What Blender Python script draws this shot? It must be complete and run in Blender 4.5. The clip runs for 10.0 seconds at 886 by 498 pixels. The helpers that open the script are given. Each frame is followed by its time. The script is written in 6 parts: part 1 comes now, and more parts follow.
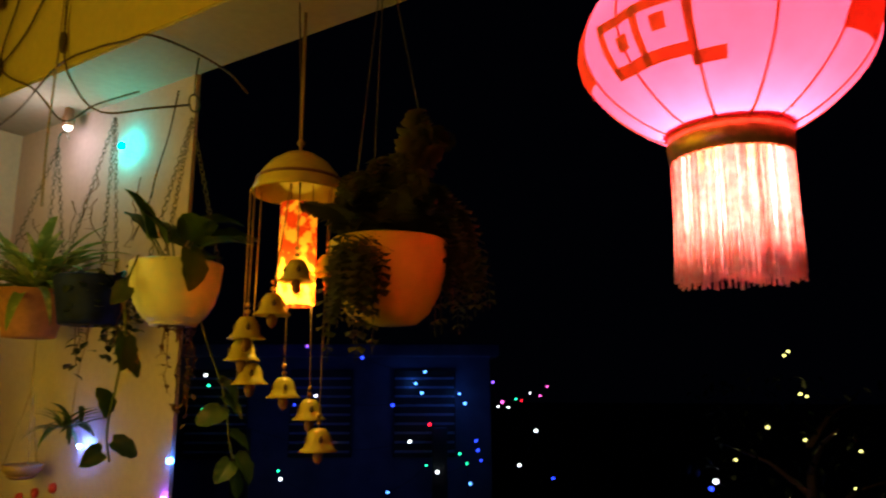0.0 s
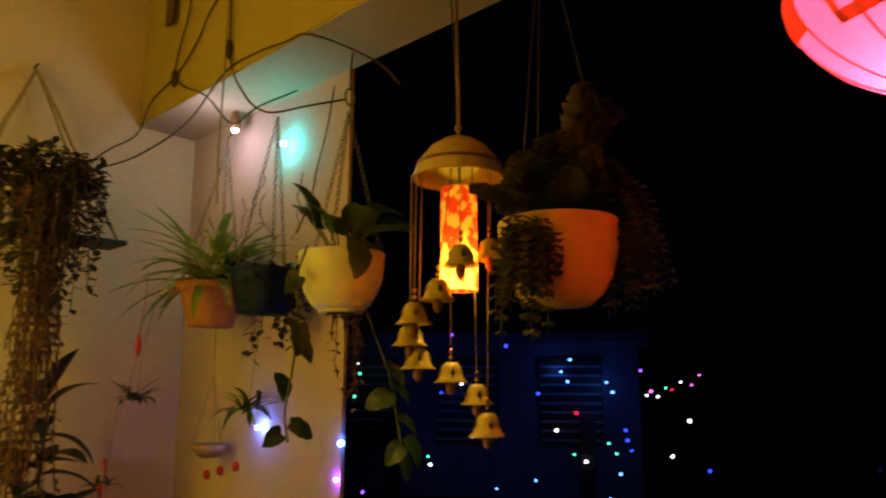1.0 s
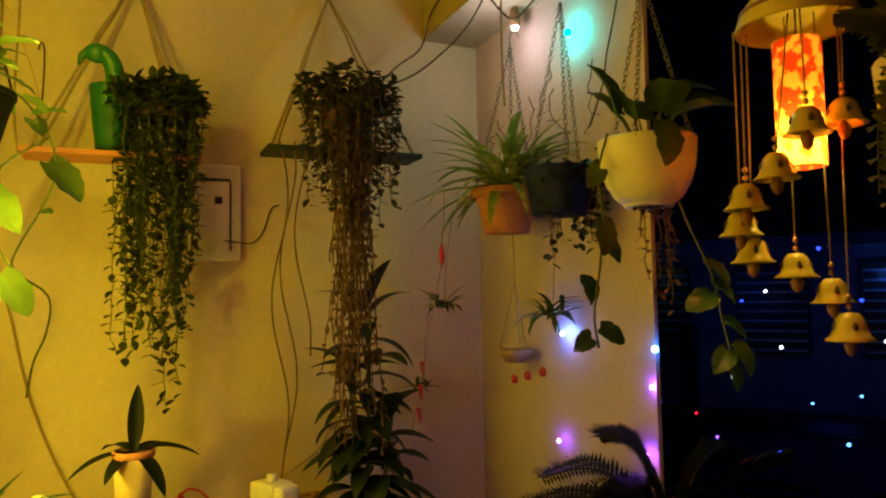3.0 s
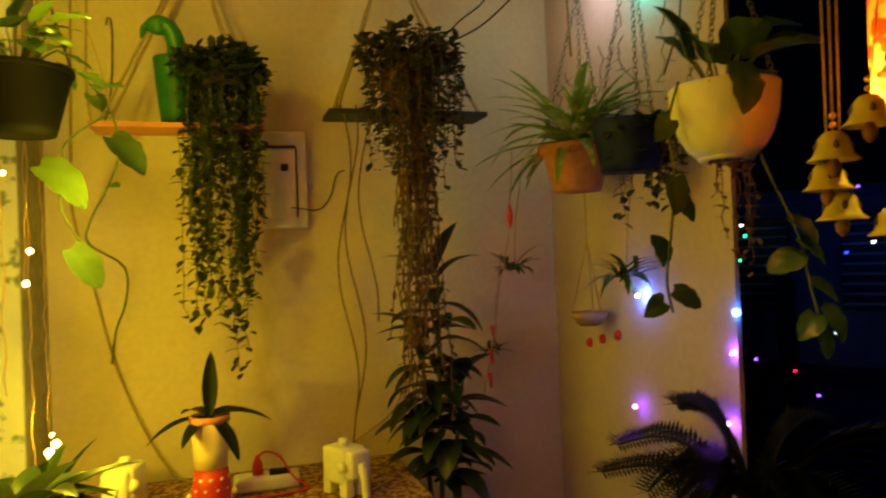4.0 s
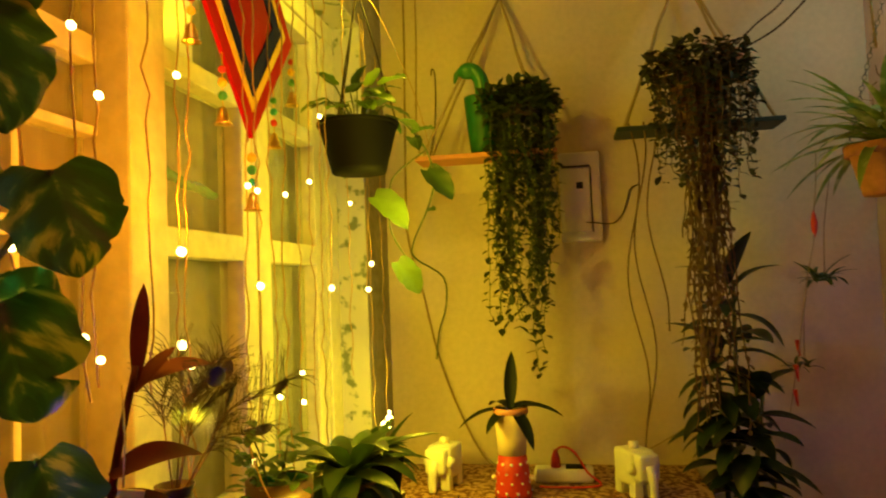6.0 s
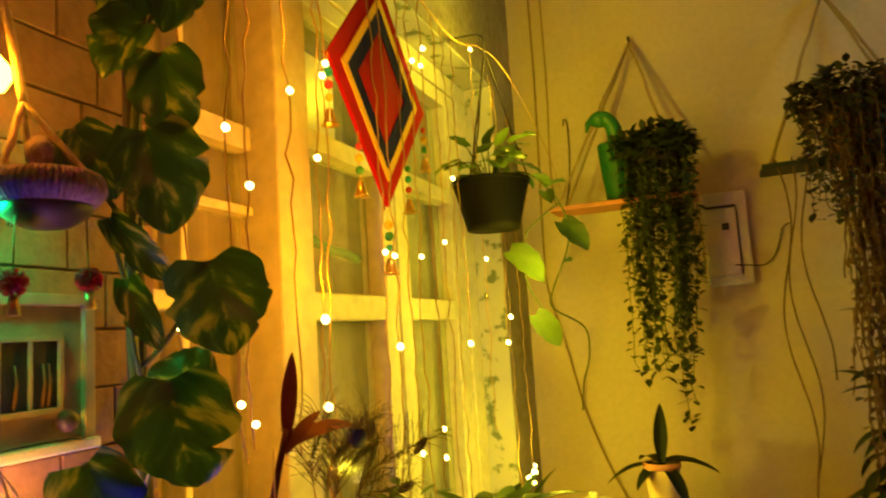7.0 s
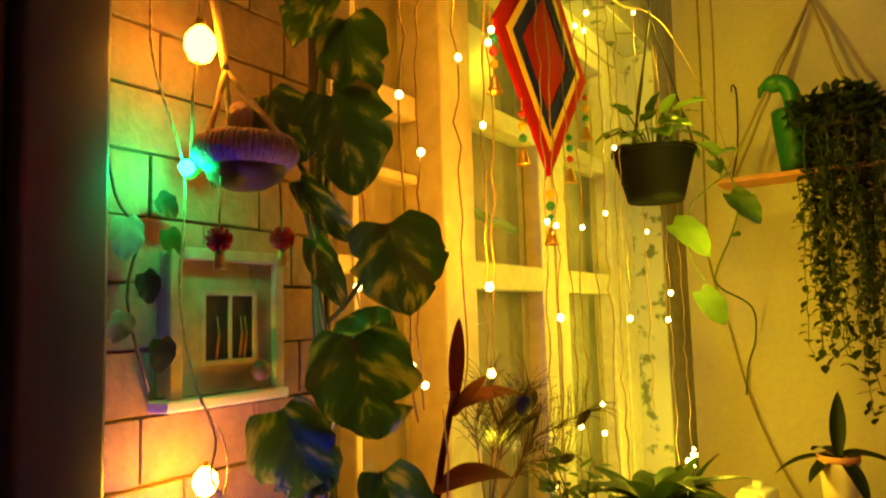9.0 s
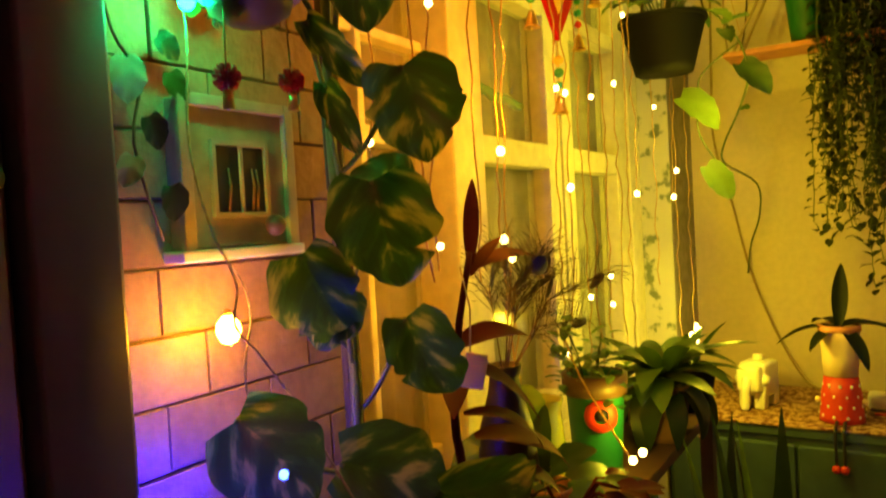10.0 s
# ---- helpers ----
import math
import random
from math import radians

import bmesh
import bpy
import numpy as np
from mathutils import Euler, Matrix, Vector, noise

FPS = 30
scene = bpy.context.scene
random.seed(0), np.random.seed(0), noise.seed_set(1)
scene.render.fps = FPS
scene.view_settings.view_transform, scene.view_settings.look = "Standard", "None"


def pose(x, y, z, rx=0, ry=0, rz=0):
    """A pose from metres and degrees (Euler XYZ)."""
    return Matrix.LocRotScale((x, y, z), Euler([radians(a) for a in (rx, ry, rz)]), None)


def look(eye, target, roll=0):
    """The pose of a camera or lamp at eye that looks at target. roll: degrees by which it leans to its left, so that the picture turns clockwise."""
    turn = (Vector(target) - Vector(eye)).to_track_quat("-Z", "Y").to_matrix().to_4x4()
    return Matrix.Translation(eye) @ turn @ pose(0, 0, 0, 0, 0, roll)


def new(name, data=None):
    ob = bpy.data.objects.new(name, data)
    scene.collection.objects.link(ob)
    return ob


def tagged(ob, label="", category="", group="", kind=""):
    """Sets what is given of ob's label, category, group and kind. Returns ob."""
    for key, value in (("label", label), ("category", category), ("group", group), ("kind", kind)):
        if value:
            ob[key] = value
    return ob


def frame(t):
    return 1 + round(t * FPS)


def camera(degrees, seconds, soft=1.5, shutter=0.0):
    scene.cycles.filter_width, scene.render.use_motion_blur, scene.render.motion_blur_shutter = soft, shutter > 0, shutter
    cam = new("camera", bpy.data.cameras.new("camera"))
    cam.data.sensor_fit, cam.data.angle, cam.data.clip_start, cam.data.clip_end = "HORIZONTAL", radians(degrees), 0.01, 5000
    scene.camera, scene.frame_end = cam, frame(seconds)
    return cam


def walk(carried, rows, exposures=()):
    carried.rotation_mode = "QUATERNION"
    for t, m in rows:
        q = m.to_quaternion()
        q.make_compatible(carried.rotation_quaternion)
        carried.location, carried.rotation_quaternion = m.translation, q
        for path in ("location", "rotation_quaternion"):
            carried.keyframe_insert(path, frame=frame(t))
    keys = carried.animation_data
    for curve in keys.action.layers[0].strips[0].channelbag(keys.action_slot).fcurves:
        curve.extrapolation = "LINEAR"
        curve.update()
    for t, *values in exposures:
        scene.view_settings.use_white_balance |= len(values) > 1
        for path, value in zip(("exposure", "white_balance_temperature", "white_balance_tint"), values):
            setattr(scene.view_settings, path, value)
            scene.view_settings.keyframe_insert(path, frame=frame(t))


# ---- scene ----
cam = camera(63.5, 10.0, soft=2.0, shutter=0.4)
PATH = [
    (0, (-0.482, 0.188, 1.446), (1.169, 1.246, 1.839), -0.1),
    (0.5, (-0.487, 0.208, 1.445), (1.058, 1.422, 1.816), -0.1),
    (1, (-0.489, 0.237, 1.44), (0.931, 1.598, 1.803), 0.1),
    (1.5, (-0.489, 0.265, 1.439), (0.777, 1.784, 1.735), 0.0),
    (2, (-0.468, 0.301, 1.431), (0.64, 1.954, 1.627), -0.1),
    (2.5, (-0.459, 0.332, 1.42), (0.486, 2.088, 1.579), -0.2),
    (2.7, (-0.461, 0.343, 1.419), (0.417, 2.134, 1.572), -0.5),
    (4, (-0.392, 0.386, 1.433), (0.191, 2.298, 1.453), -2.2),
    (4.5, (-0.368, 0.368, 1.422), (-0.082, 2.348, 1.394), -1.6),
    (5, (-0.34, 0.317, 1.418), (-0.332, 2.317, 1.401), -0.6),
    (5.5, (-0.308, 0.266, 1.422), (-0.554, 2.25, 1.455), -1.8),
    (5.7, (-0.303, 0.257, 1.416), (-0.569, 2.238, 1.475), -1.9),
    (7, (-0.262, 0.23, 1.438), (-0.976, 2.083, 1.677), -3.7),
    (7.5, (-0.265, 0.224, 1.448), (-1.086, 2.02, 1.767), -3.7),
    (8, (-0.268, 0.221, 1.456), (-1.218, 1.94, 1.835), -3.1),
    (8.5, (-0.282, 0.227, 1.451), (-1.347, 1.89, 1.766), -2.1),
    (9, (-0.292, 0.225, 1.43), (-1.364, 1.903, 1.621), -1.6),
    (9.5, (-0.306, 0.225, 1.409), (-1.378, 1.912, 1.486), -2.2),
    (10, (-0.323, 0.231, 1.381), (-1.394, 1.918, 1.311), -3.2),
]
walk(cam, [(t, look(e, g, r)) for t, e, g, r in PATH], ((0, -0.25, 6400, 10), (0.5, -0.25, 6300, 15), (1.0, -0.20, 6500, 26), (1.5, -0.12, 6450, 26), (2.5, 0.0, 6400, 12), (4.0, 0.0, 6500, 10), (10, 0.0, 6500, 10)))

# ---- world and lamps ----
world = bpy.data.worlds.new("night")
scene.world = world
world.use_nodes = True
world.node_tree.nodes["Background"].inputs[0].default_value = (0.10, 0.14, 0.35, 1)
world.node_tree.nodes["Background"].inputs[1].default_value = 0.003
scene.view_settings.exposure = 0.0


def lamp(name, place, power, color, radius=0.02):
    data = bpy.data.lights.new(name, "POINT")
    data.energy, data.color, data.shadow_soft_size = power, color, radius
    ob = new(name, data)
    ob.location = place
    return ob


YEL = (1.0, 0.79, 0.022)
AMB = (1.0, 0.37, 0.006)
# string lights across the window: yellow by the corner, amber by the bricks
lamp("fairy_glow", (-0.65, 1.84, 1.13), 3.2, YEL, 0.010)
lamp("fairy_glow", (-0.60, 1.60, 1.30), 1.5, YEL, 0.010)
lamp("fairy_glow", (-0.59, 1.64, 1.52), 3.9, YEL, 0.010)
lamp("fairy_glow", (-0.60, 1.50, 1.76), 1.2, YEL, 0.010)
lamp("fairy_glow", (-0.66, 1.10, 1.62), 1.8, AMB, 0.010)
lamp("fairy_glow", (-0.71, 1.010, 1.52), 1.9, AMB, 0.010)
lamp("fairy_glow", (-0.760, 0.960, 1.27), 0.7, AMB, 0.010)
lamp("fairy_glow", (-0.61, 1.16, 1.11), 1.2, YEL, 0.010)
lamp("fairy_glow", (-0.64, 1.74, 2.05), 3.8, YEL, 0.010)
lamp("fairy_glow", (-0.70, 0.980, 1.84), 1.3, AMB, 0.010)
# white lamp under the beam
lamp("lamp_glow", (0.425, 1.955, 2.085), 0.62, (1.0, 0.86, 0.86), 0.02)
# hanging lamps
lamp("lantern_glow", (0.141, 0.296, 1.606), 4.8, (1.0, 0.66, 0.56), 0.012)
lamp("lantern_glow", (0.141, 0.296, 1.680), 4.6, (1.0, 0.70, 0.66), 0.012)
lamp("cylinder_glow", (0.412, 1.060, 1.622), 1.5, (1.0, 0.66, 0.12), 0.012)

# ---- materials ----
MATS = {}


def mat(name, color, rough=0.6, metal=0.0, vary=0.25, scale=30.0, bump=0.15, big=3.0, dark=None, translucent=0.0, rand=0.0, spec=0.5):
    """Procedural paint: two scales of noise over a base colour, fine relief, optional second colour."""
    if name in MATS:
        return MATS[name]
    m = bpy.data.materials.new(name)
    m.use_nodes = True
    nt = m.node_tree
    p = nt.nodes["Principled BSDF"]
    p.inputs["Roughness"].default_value, p.inputs["Metallic"].default_value = rough, metal
    p.inputs["Specular IOR Level"].default_value = spec
    tc = nt.nodes.new("ShaderNodeTexCoord")
    n1, n2 = nt.nodes.new("ShaderNodeTexNoise"), nt.nodes.new("ShaderNodeTexNoise")
    n1.inputs["Scale"].default_value, n1.inputs["Detail"].default_value = scale, 6
    n2.inputs["Scale"].default_value, n2.inputs["Detail"].default_value = big, 4
    for n in (n1, n2):
        nt.links.new(tc.outputs["Object"], n.inputs["Vector"])
    mul = nt.nodes.new("ShaderNodeMath")
    mul.operation = "MULTIPLY_ADD"
    nt.links.new(n1.outputs["Fac"], mul.inputs[0])
    mul.inputs[1].default_value = 0.5
    half = nt.nodes.new("ShaderNodeMath")
    half.operation = "MULTIPLY"
    nt.links.new(n2.outputs["Fac"], half.inputs[0])
    half.inputs[1].default_value = 0.5
    nt.links.new(half.outputs[0], mul.inputs[2])
    ramp = nt.nodes.new("ShaderNodeValToRGB")
    nt.links.new(mul.outputs[0], ramp.inputs[0])
    d = dark if dark else tuple(c * (1 - vary) for c in color)
    ramp.color_ramp.elements[0].position, ramp.color_ramp.elements[0].color = 0.36, (*d, 1)
    ramp.color_ramp.elements[1].position, ramp.color_ramp.elements[1].color = 0.62, (*color, 1)
    out = ramp.outputs[0]
    if rand:
        info = nt.nodes.new("ShaderNodeObjectInfo")
        hsv = nt.nodes.new("ShaderNodeHueSaturation")
        mr = nt.nodes.new("ShaderNodeMapRange")
        nt.links.new(info.outputs["Random"], mr.inputs[0])
        mr.inputs[3].default_value, mr.inputs[4].default_value = 1 - rand, 1 + rand
        nt.links.new(mr.outputs[0], hsv.inputs["Value"])
        nt.links.new(out, hsv.inputs["Color"])
        out = hsv.outputs[0]
    nt.links.new(out, p.inputs["Base Color"])
    if bump:
        b = nt.nodes.new("ShaderNodeBump")
        b.inputs["Strength"].default_value, b.inputs["Distance"].default_value = bump, 0.004
        nt.links.new(n1.outputs["Fac"], b.inputs["Height"])
        nt.links.new(b.outputs[0], p.inputs["Normal"])
    if translucent:
        tr = nt.nodes.new("ShaderNodeBsdfTranslucent")
        nt.links.new(out, tr.inputs["Color"])
        mix = nt.nodes.new("ShaderNodeMixShader")
        mix.inputs[0].default_value = translucent
        nt.links.new(p.outputs[0], mix.inputs[1])
        nt.links.new(tr.outputs[0], mix.inputs[2])
        nt.links.new(mix.outputs[0], nt.nodes["Material Output"].inputs["Surface"])
    MATS[name] = m
    return m


def glow(name, color, strength):
    """A lit bulb."""
    if name in MATS:
        return MATS[name]
    m = bpy.data.materials.new(name)
    m.use_nodes = True
    p = m.node_tree.nodes["Principled BSDF"]
    p.inputs["Base Color"].default_value = (*color, 1)
    p.inputs["Emission Color"].default_value = (*color, 1)
    p.inputs["Emission Strength"].default_value = strength
    MATS[name] = m
    return m


def two_tone(name, a, b, scale, sharp=0.06, mid=0.5, rough=0.55, kind="noise", bump=0.1, translucent=0.0):
    """Patches of colour b on colour a, from noise or cells."""
    if name in MATS:
        return MATS[name]
    m = bpy.data.materials.new(name)
    m.use_nodes = True
    nt = m.node_tree
    p = nt.nodes["Principled BSDF"]
    p.inputs["Roughness"].default_value = rough
    tc = nt.nodes.new("ShaderNodeTexCoord")
    if kind == "cells":
        n = nt.nodes.new("ShaderNodeTexVoronoi")
        n.inputs["Scale"].default_value = scale
        fac = n.outputs["Distance"]
    else:
        n = nt.nodes.new("ShaderNodeTexNoise")
        n.inputs["Scale"].default_value, n.inputs["Detail"].default_value = scale, 5
        fac = n.outputs["Fac"]
    nt.links.new(tc.outputs["Object"], n.inputs["Vector"])
    ramp = nt.nodes.new("ShaderNodeValToRGB")
    ramp.color_ramp.elements[0].position, ramp.color_ramp.elements[0].color = mid - sharp, (*a, 1)
    ramp.color_ramp.elements[1].position, ramp.color_ramp.elements[1].color = mid + sharp, (*b, 1)
    nt.links.new(fac, ramp.inputs[0])
    nt.links.new(ramp.outputs[0], p.inputs["Base Color"])
    bp = nt.nodes.new("ShaderNodeBump")
    bp.inputs["Strength"].default_value, bp.inputs["Distance"].default_value = bump, 0.003
    nt.links.new(fac, bp.inputs["Height"])
    nt.links.new(bp.outputs[0], p.inputs["Normal"])
    if translucent:
        tr = nt.nodes.new("ShaderNodeBsdfTranslucent")
        nt.links.new(ramp.outputs[0], tr.inputs["Color"])
        mix = nt.nodes.new("ShaderNodeMixShader")
        mix.inputs[0].default_value = translucent
        nt.links.new(p.outputs[0], mix.inputs[1])
        nt.links.new(tr.outputs[0], mix.inputs[2])
        nt.links.new(mix.outputs[0], nt.nodes["Material Output"].inputs["Surface"])
    MATS[name] = m
    return m


def streaked(name, a, b, mid, rough=0.36):
    """Glossy leaf with pale streaks that run out from the midrib."""
    m = bpy.data.materials.new(name)
    m.use_nodes = True
    nt = m.node_tree
    p = nt.nodes["Principled BSDF"]
    p.inputs["Roughness"].default_value = rough
    uv, info = nt.nodes.new("ShaderNodeUVMap"), nt.nodes.new("ShaderNodeObjectInfo")
    sep, com = nt.nodes.new("ShaderNodeSeparateXYZ"), nt.nodes.new("ShaderNodeCombineXYZ")
    nt.links.new(uv.outputs[0], sep.inputs[0])

    def calc(op, x, y):
        n = nt.nodes.new("ShaderNodeMath")
        n.operation = op
        for k, v in enumerate((x, y)):
            if isinstance(v, (int, float)):
                n.inputs[k].default_value = v
            else:
                nt.links.new(v, n.inputs[k])
        return n.outputs[0]

    off = calc("SUBTRACT", sep.outputs[0], 0.5)
    away = calc("ABSOLUTE", off, 0.0)
    along = calc("SUBTRACT", sep.outputs[1], calc("MULTIPLY", away, 0.8))
    nt.links.new(calc("MULTIPLY", off, 2.2), com.inputs[0])
    nt.links.new(calc("MULTIPLY", along, 3.6), com.inputs[1])
    nt.links.new(calc("MULTIPLY", info.outputs["Random"], 40.0), com.inputs[2])
    n = nt.nodes.new("ShaderNodeTexNoise")
    n.inputs["Scale"].default_value, n.inputs["Detail"].default_value = 1.25, 4
    nt.links.new(com.outputs[0], n.inputs["Vector"])
    rib = calc("LESS_THAN", away, 0.018)
    fac = calc("ADD", n.outputs["Fac"], calc("MULTIPLY", rib, 0.05))
    ramp = nt.nodes.new("ShaderNodeValToRGB")
    ramp.color_ramp.elements[0].position, ramp.color_ramp.elements[0].color = mid - 0.05, (*a, 1)
    ramp.color_ramp.elements[1].position, ramp.color_ramp.elements[1].color = mid + 0.06, (*b, 1)
    e = ramp.color_ramp.elements.new(mid - 0.16)
    e.color = (a[0] * 0.6, a[1] * 0.6, a[2] * 0.6, 1)
    nt.links.new(fac, ramp.inputs[0])
    nt.links.new(ramp.outputs[0], p.inputs["Base Color"])
    bp = nt.nodes.new("ShaderNodeBump")
    bp.inputs["Strength"].default_value, bp.inputs["Distance"].default_value = 0.25, 0.003
    nt.links.new(fac, bp.inputs["Height"])
    nt.links.new(bp.outputs[0], p.inputs["Normal"])
    tr, mix = nt.nodes.new("ShaderNodeBsdfTranslucent"), nt.nodes.new("ShaderNodeMixShader")
    nt.links.new(ramp.outputs[0], tr.inputs["Color"])
    mix.inputs[0].default_value = 0.30
    nt.links.new(p.outputs[0], mix.inputs[1])
    nt.links.new(tr.outputs[0], mix.inputs[2])
    nt.links.new(mix.outputs[0], nt.nodes["Material Output"].inputs["Surface"])
    MATS[name] = m
    return m


def glass(name, tint=(0.9, 0.95, 0.95), rough=0.03):
    """Thin window glass: mostly clear, mirror-like at a low share, with a patchy pale film."""
    m = bpy.data.materials.new(name)
    m.use_nodes = True
    nt = m.node_tree
    tr, gl = nt.nodes.new("ShaderNodeBsdfTransparent"), nt.nodes.new("ShaderNodeBsdfGlossy")
    tr.inputs[0].default_value = (*tint, 1)
    gl.inputs["Roughness"].default_value = rough
    # the patchy pale diffuse film gives the panes a milky haze
    mix, veil = nt.nodes.new("ShaderNodeMixShader"), nt.nodes.new("ShaderNodeMixShader")
    film, tc, n = nt.nodes.new("ShaderNodeBsdfDiffuse"), nt.nodes.new("ShaderNodeTexCoord"), nt.nodes.new("ShaderNodeTexNoise")
    amount = nt.nodes.new("ShaderNodeMapRange")
    film.inputs["Color"].default_value = (0.70, 0.66, 0.56, 1)
    n.inputs["Scale"].default_value, n.inputs["Detail"].default_value = 9.0, 5
    amount.inputs[1].default_value, amount.inputs[2].default_value = 0.3, 0.75
    amount.inputs[3].default_value, amount.inputs[4].default_value = 0.04, 0.22
    mix.inputs[0].default_value = 0.03
    nt.links.new(tc.outputs["Object"], n.inputs["Vector"])
    nt.links.new(n.outputs["Fac"], amount.inputs[0])
    nt.links.new(amount.outputs[0], veil.inputs[0])
    nt.links.new(tr.outputs[0], mix.inputs[1])
    nt.links.new(gl.outputs[0], mix.inputs[2])
    nt.links.new(mix.outputs[0], veil.inputs[1])
    nt.links.new(film.outputs[0], veil.inputs[2])
    nt.links.new(veil.outputs[0], nt.nodes["Material Output"].inputs["Surface"])
    return m


CREAM = mat("cream_wall_paint", (0.63, 0.50, 0.33), 0.75, vary=0.14, scale=60, big=1.8, bump=0.12)
WHITE = mat("white_wall_paint", (0.55, 0.43, 0.45), 0.75, vary=0.14, scale=60, big=2.0, bump=0.12)
YELLOW = mat("yellow_beam_paint", (0.46, 0.35, 0.06), 0.7, vary=0.12, scale=50, big=2.0)
CEIL = mat("ceiling_paint", (0.70, 0.62, 0.50), 0.8, vary=0.1, scale=40)
CONC = mat("grey_jamb_plaster", (0.34, 0.29, 0.24), 0.85, vary=0.45, scale=45, big=7, bump=0.35)
SHEET = two_tone("speckled_reveal_sheet", (0.52, 0.50, 0.43), (0.14, 0.17, 0.10), 26, 0.04, 0.60, 0.5, bump=0.05)
BRICK = mat("painted_brick", (0.30, 0.175, 0.110), 0.8, vary=0.40, scale=70, big=14, bump=0.7, rand=0.14)
MORTAR = mat("brick_joint", (0.23, 0.155, 0.105), 0.95, vary=0.4, scale=80)
FRAME = mat("cream_window_paint", (0.74, 0.67, 0.48), 0.45, vary=0.25, scale=40, big=6, bump=0.2)
DARKWOOD = mat("dark_brown_wood", (0.11, 0.05, 0.03), 0.55, vary=0.5, scale=25, big=5)
CURTAIN = mat("brown_curtain_cloth", (0.66, 0.46, 0.24), 0.9, vary=0.4, scale=30, big=4)
FLOOR = mat("floor_tile", (0.16, 0.12, 0.09), 0.4, vary=0.2, scale=20)
TEAL = mat("teal_cabinet_paint", (0.065, 0.11, 0.115), 0.5, vary=0.3, scale=25, big=5)
CLOTH = two_tone("mosaic_table_cloth", (0.42, 0.25, 0.13), (0.11, 0.03, 0.015), 70, 0.05, 0.50, 0.8)
BLACK = mat("black_plastic", (0.004, 0.0035, 0.003), 0.7, vary=0.3, scale=40, bump=0.05, spec=0.12)
WPOT = mat("ivory_plastic", (0.80, 0.77, 0.68), 0.42, vary=0.10, scale=30, big=10, bump=0.04)
OPOT = mat("orange_plastic", (0.72, 0.50, 0.02), 0.6, vary=0.2, scale=40, big=8, bump=0.1, spec=0.15)
TERRA = mat("terracotta", (0.52, 0.20, 0.09), 0.8, vary=0.35, scale=60, big=10, bump=0.2)
NAVY = mat("navy_marbled_pot", (0.016, 0.026, 0.150), 0.6, vary=0.7, scale=30, big=14, bump=0.1, spec=0.12)
SOIL = mat("potting_soil", (0.035, 0.022, 0.014), 0.95, vary=0.5, scale=90, bump=0.8)
ROPE = mat("jute_rope", (0.40, 0.28, 0.15), 0.9, vary=0.4, scale=180, bump=0.6)
TWINE = mat("brown_twisted_wire", (0.10, 0.055, 0.030), 0.7, vary=0.5, scale=120)
DROPE = mat("dark_cord", (0.05, 0.032, 0.018), 0.8, vary=0.4, scale=150)
STEEL = mat("dull_steel_chain", (0.22, 0.20, 0.18), 0.4, 0.9, vary=0.4, scale=120)
BRASS = mat("brass", (0.75, 0.48, 0.16), 0.28, 1.0, vary=0.3, scale=80, bump=0.1)
COPPER = mat("copper_wire", (0.55, 0.34, 0.13), 0.45, 0.8, vary=0.2, scale=90, bump=0.0)
LEAF = mat("green_leaf", (0.060, 0.115, 0.018), 0.38, vary=0.5, scale=18, big=9, bump=0.15, translucent=0.25, rand=0.3)
LEAFD = mat("dark_green_leaf", (0.016, 0.032, 0.011), 0.40, vary=0.5, scale=18, big=9, bump=0.15, translucent=0.12, rand=0.3)
LEAFY = streaked("variegated_leaf", (0.042, 0.120, 0.018), (0.34, 0.36, 0.07), 0.60)
SPIDER = two_tone("striped_spider_leaf", (0.17, 0.25, 0.05), (0.50, 0.50, 0.20), 30, 0.1, 0.58, 0.45, translucent=0.2)
FERN = mat("fern_green", (0.105, 0.11, 0.022), 0.6, vary=0.5, scale=25, big=9, translucent=0.3)
DRY = mat("dried_brown_vine", (0.16, 0.085, 0.040), 0.8, vary=0.5, scale=60, big=12)
RUST = mat("rust_red_leaf", (0.10, 0.012, 0.007), 0.65, vary=0.5, scale=25, big=8, translucent=0.15, spec=0.15)
STEM = mat("green_stem", (0.09, 0.12, 0.03), 0.6, vary=0.4, scale=50)
PARROT = mat("green_parrot_plastic", (0.006, 0.115, 0.030), 0.45, vary=0.25, scale=30, big=12, bump=0.06)
PINKW = mat("salmon_painted_wood", (0.62, 0.24, 0.12), 0.6, vary=0.25, scale=40)
TEALW = mat("dark_teal_wood", (0.014, 0.024, 0.026), 0.6, vary=0.4, scale=40)
RED = mat("red_paint", (0.55, 0.025, 0.015), 0.5, vary=0.2, scale=40)
REDW = mat("red_wool", (0.60, 0.015, 0.03), 0.95, vary=0.4, scale=200, bump=1.0)
SKIN = mat("cream_painted_clay", (0.78, 0.58, 0.36), 0.5, vary=0.12, scale=40)
WCER = mat("white_ceramic", (0.78, 0.74, 0.66), 0.3, vary=0.1, scale=40)
INK = mat("black_paint", (0.015, 0.012, 0.012), 0.5, vary=0.2, scale=40)
YWOOL = mat("yellow_thread", (0.80, 0.52, 0.03), 0.8, vary=0.2, scale=220, bump=0.6)
NWOOL = mat("navy_thread", (0.008, 0.010, 0.11), 0.8, vary=0.3, scale=220, bump=0.6, spec=0.05)
RWOOL = mat("red_thread", (0.38, 0.006, 0.010), 0.8, vary=0.2, scale=220, bump=0.6, spec=0.05)
CHIME = mat("yellow_glazed_clay", (0.62, 0.50, 0.06), 0.25, vary=0.25, scale=40, big=14, bump=0.08)
WOOD = mat("brown_wood", (0.24, 0.11, 0.05), 0.6, vary=0.4, scale=40)
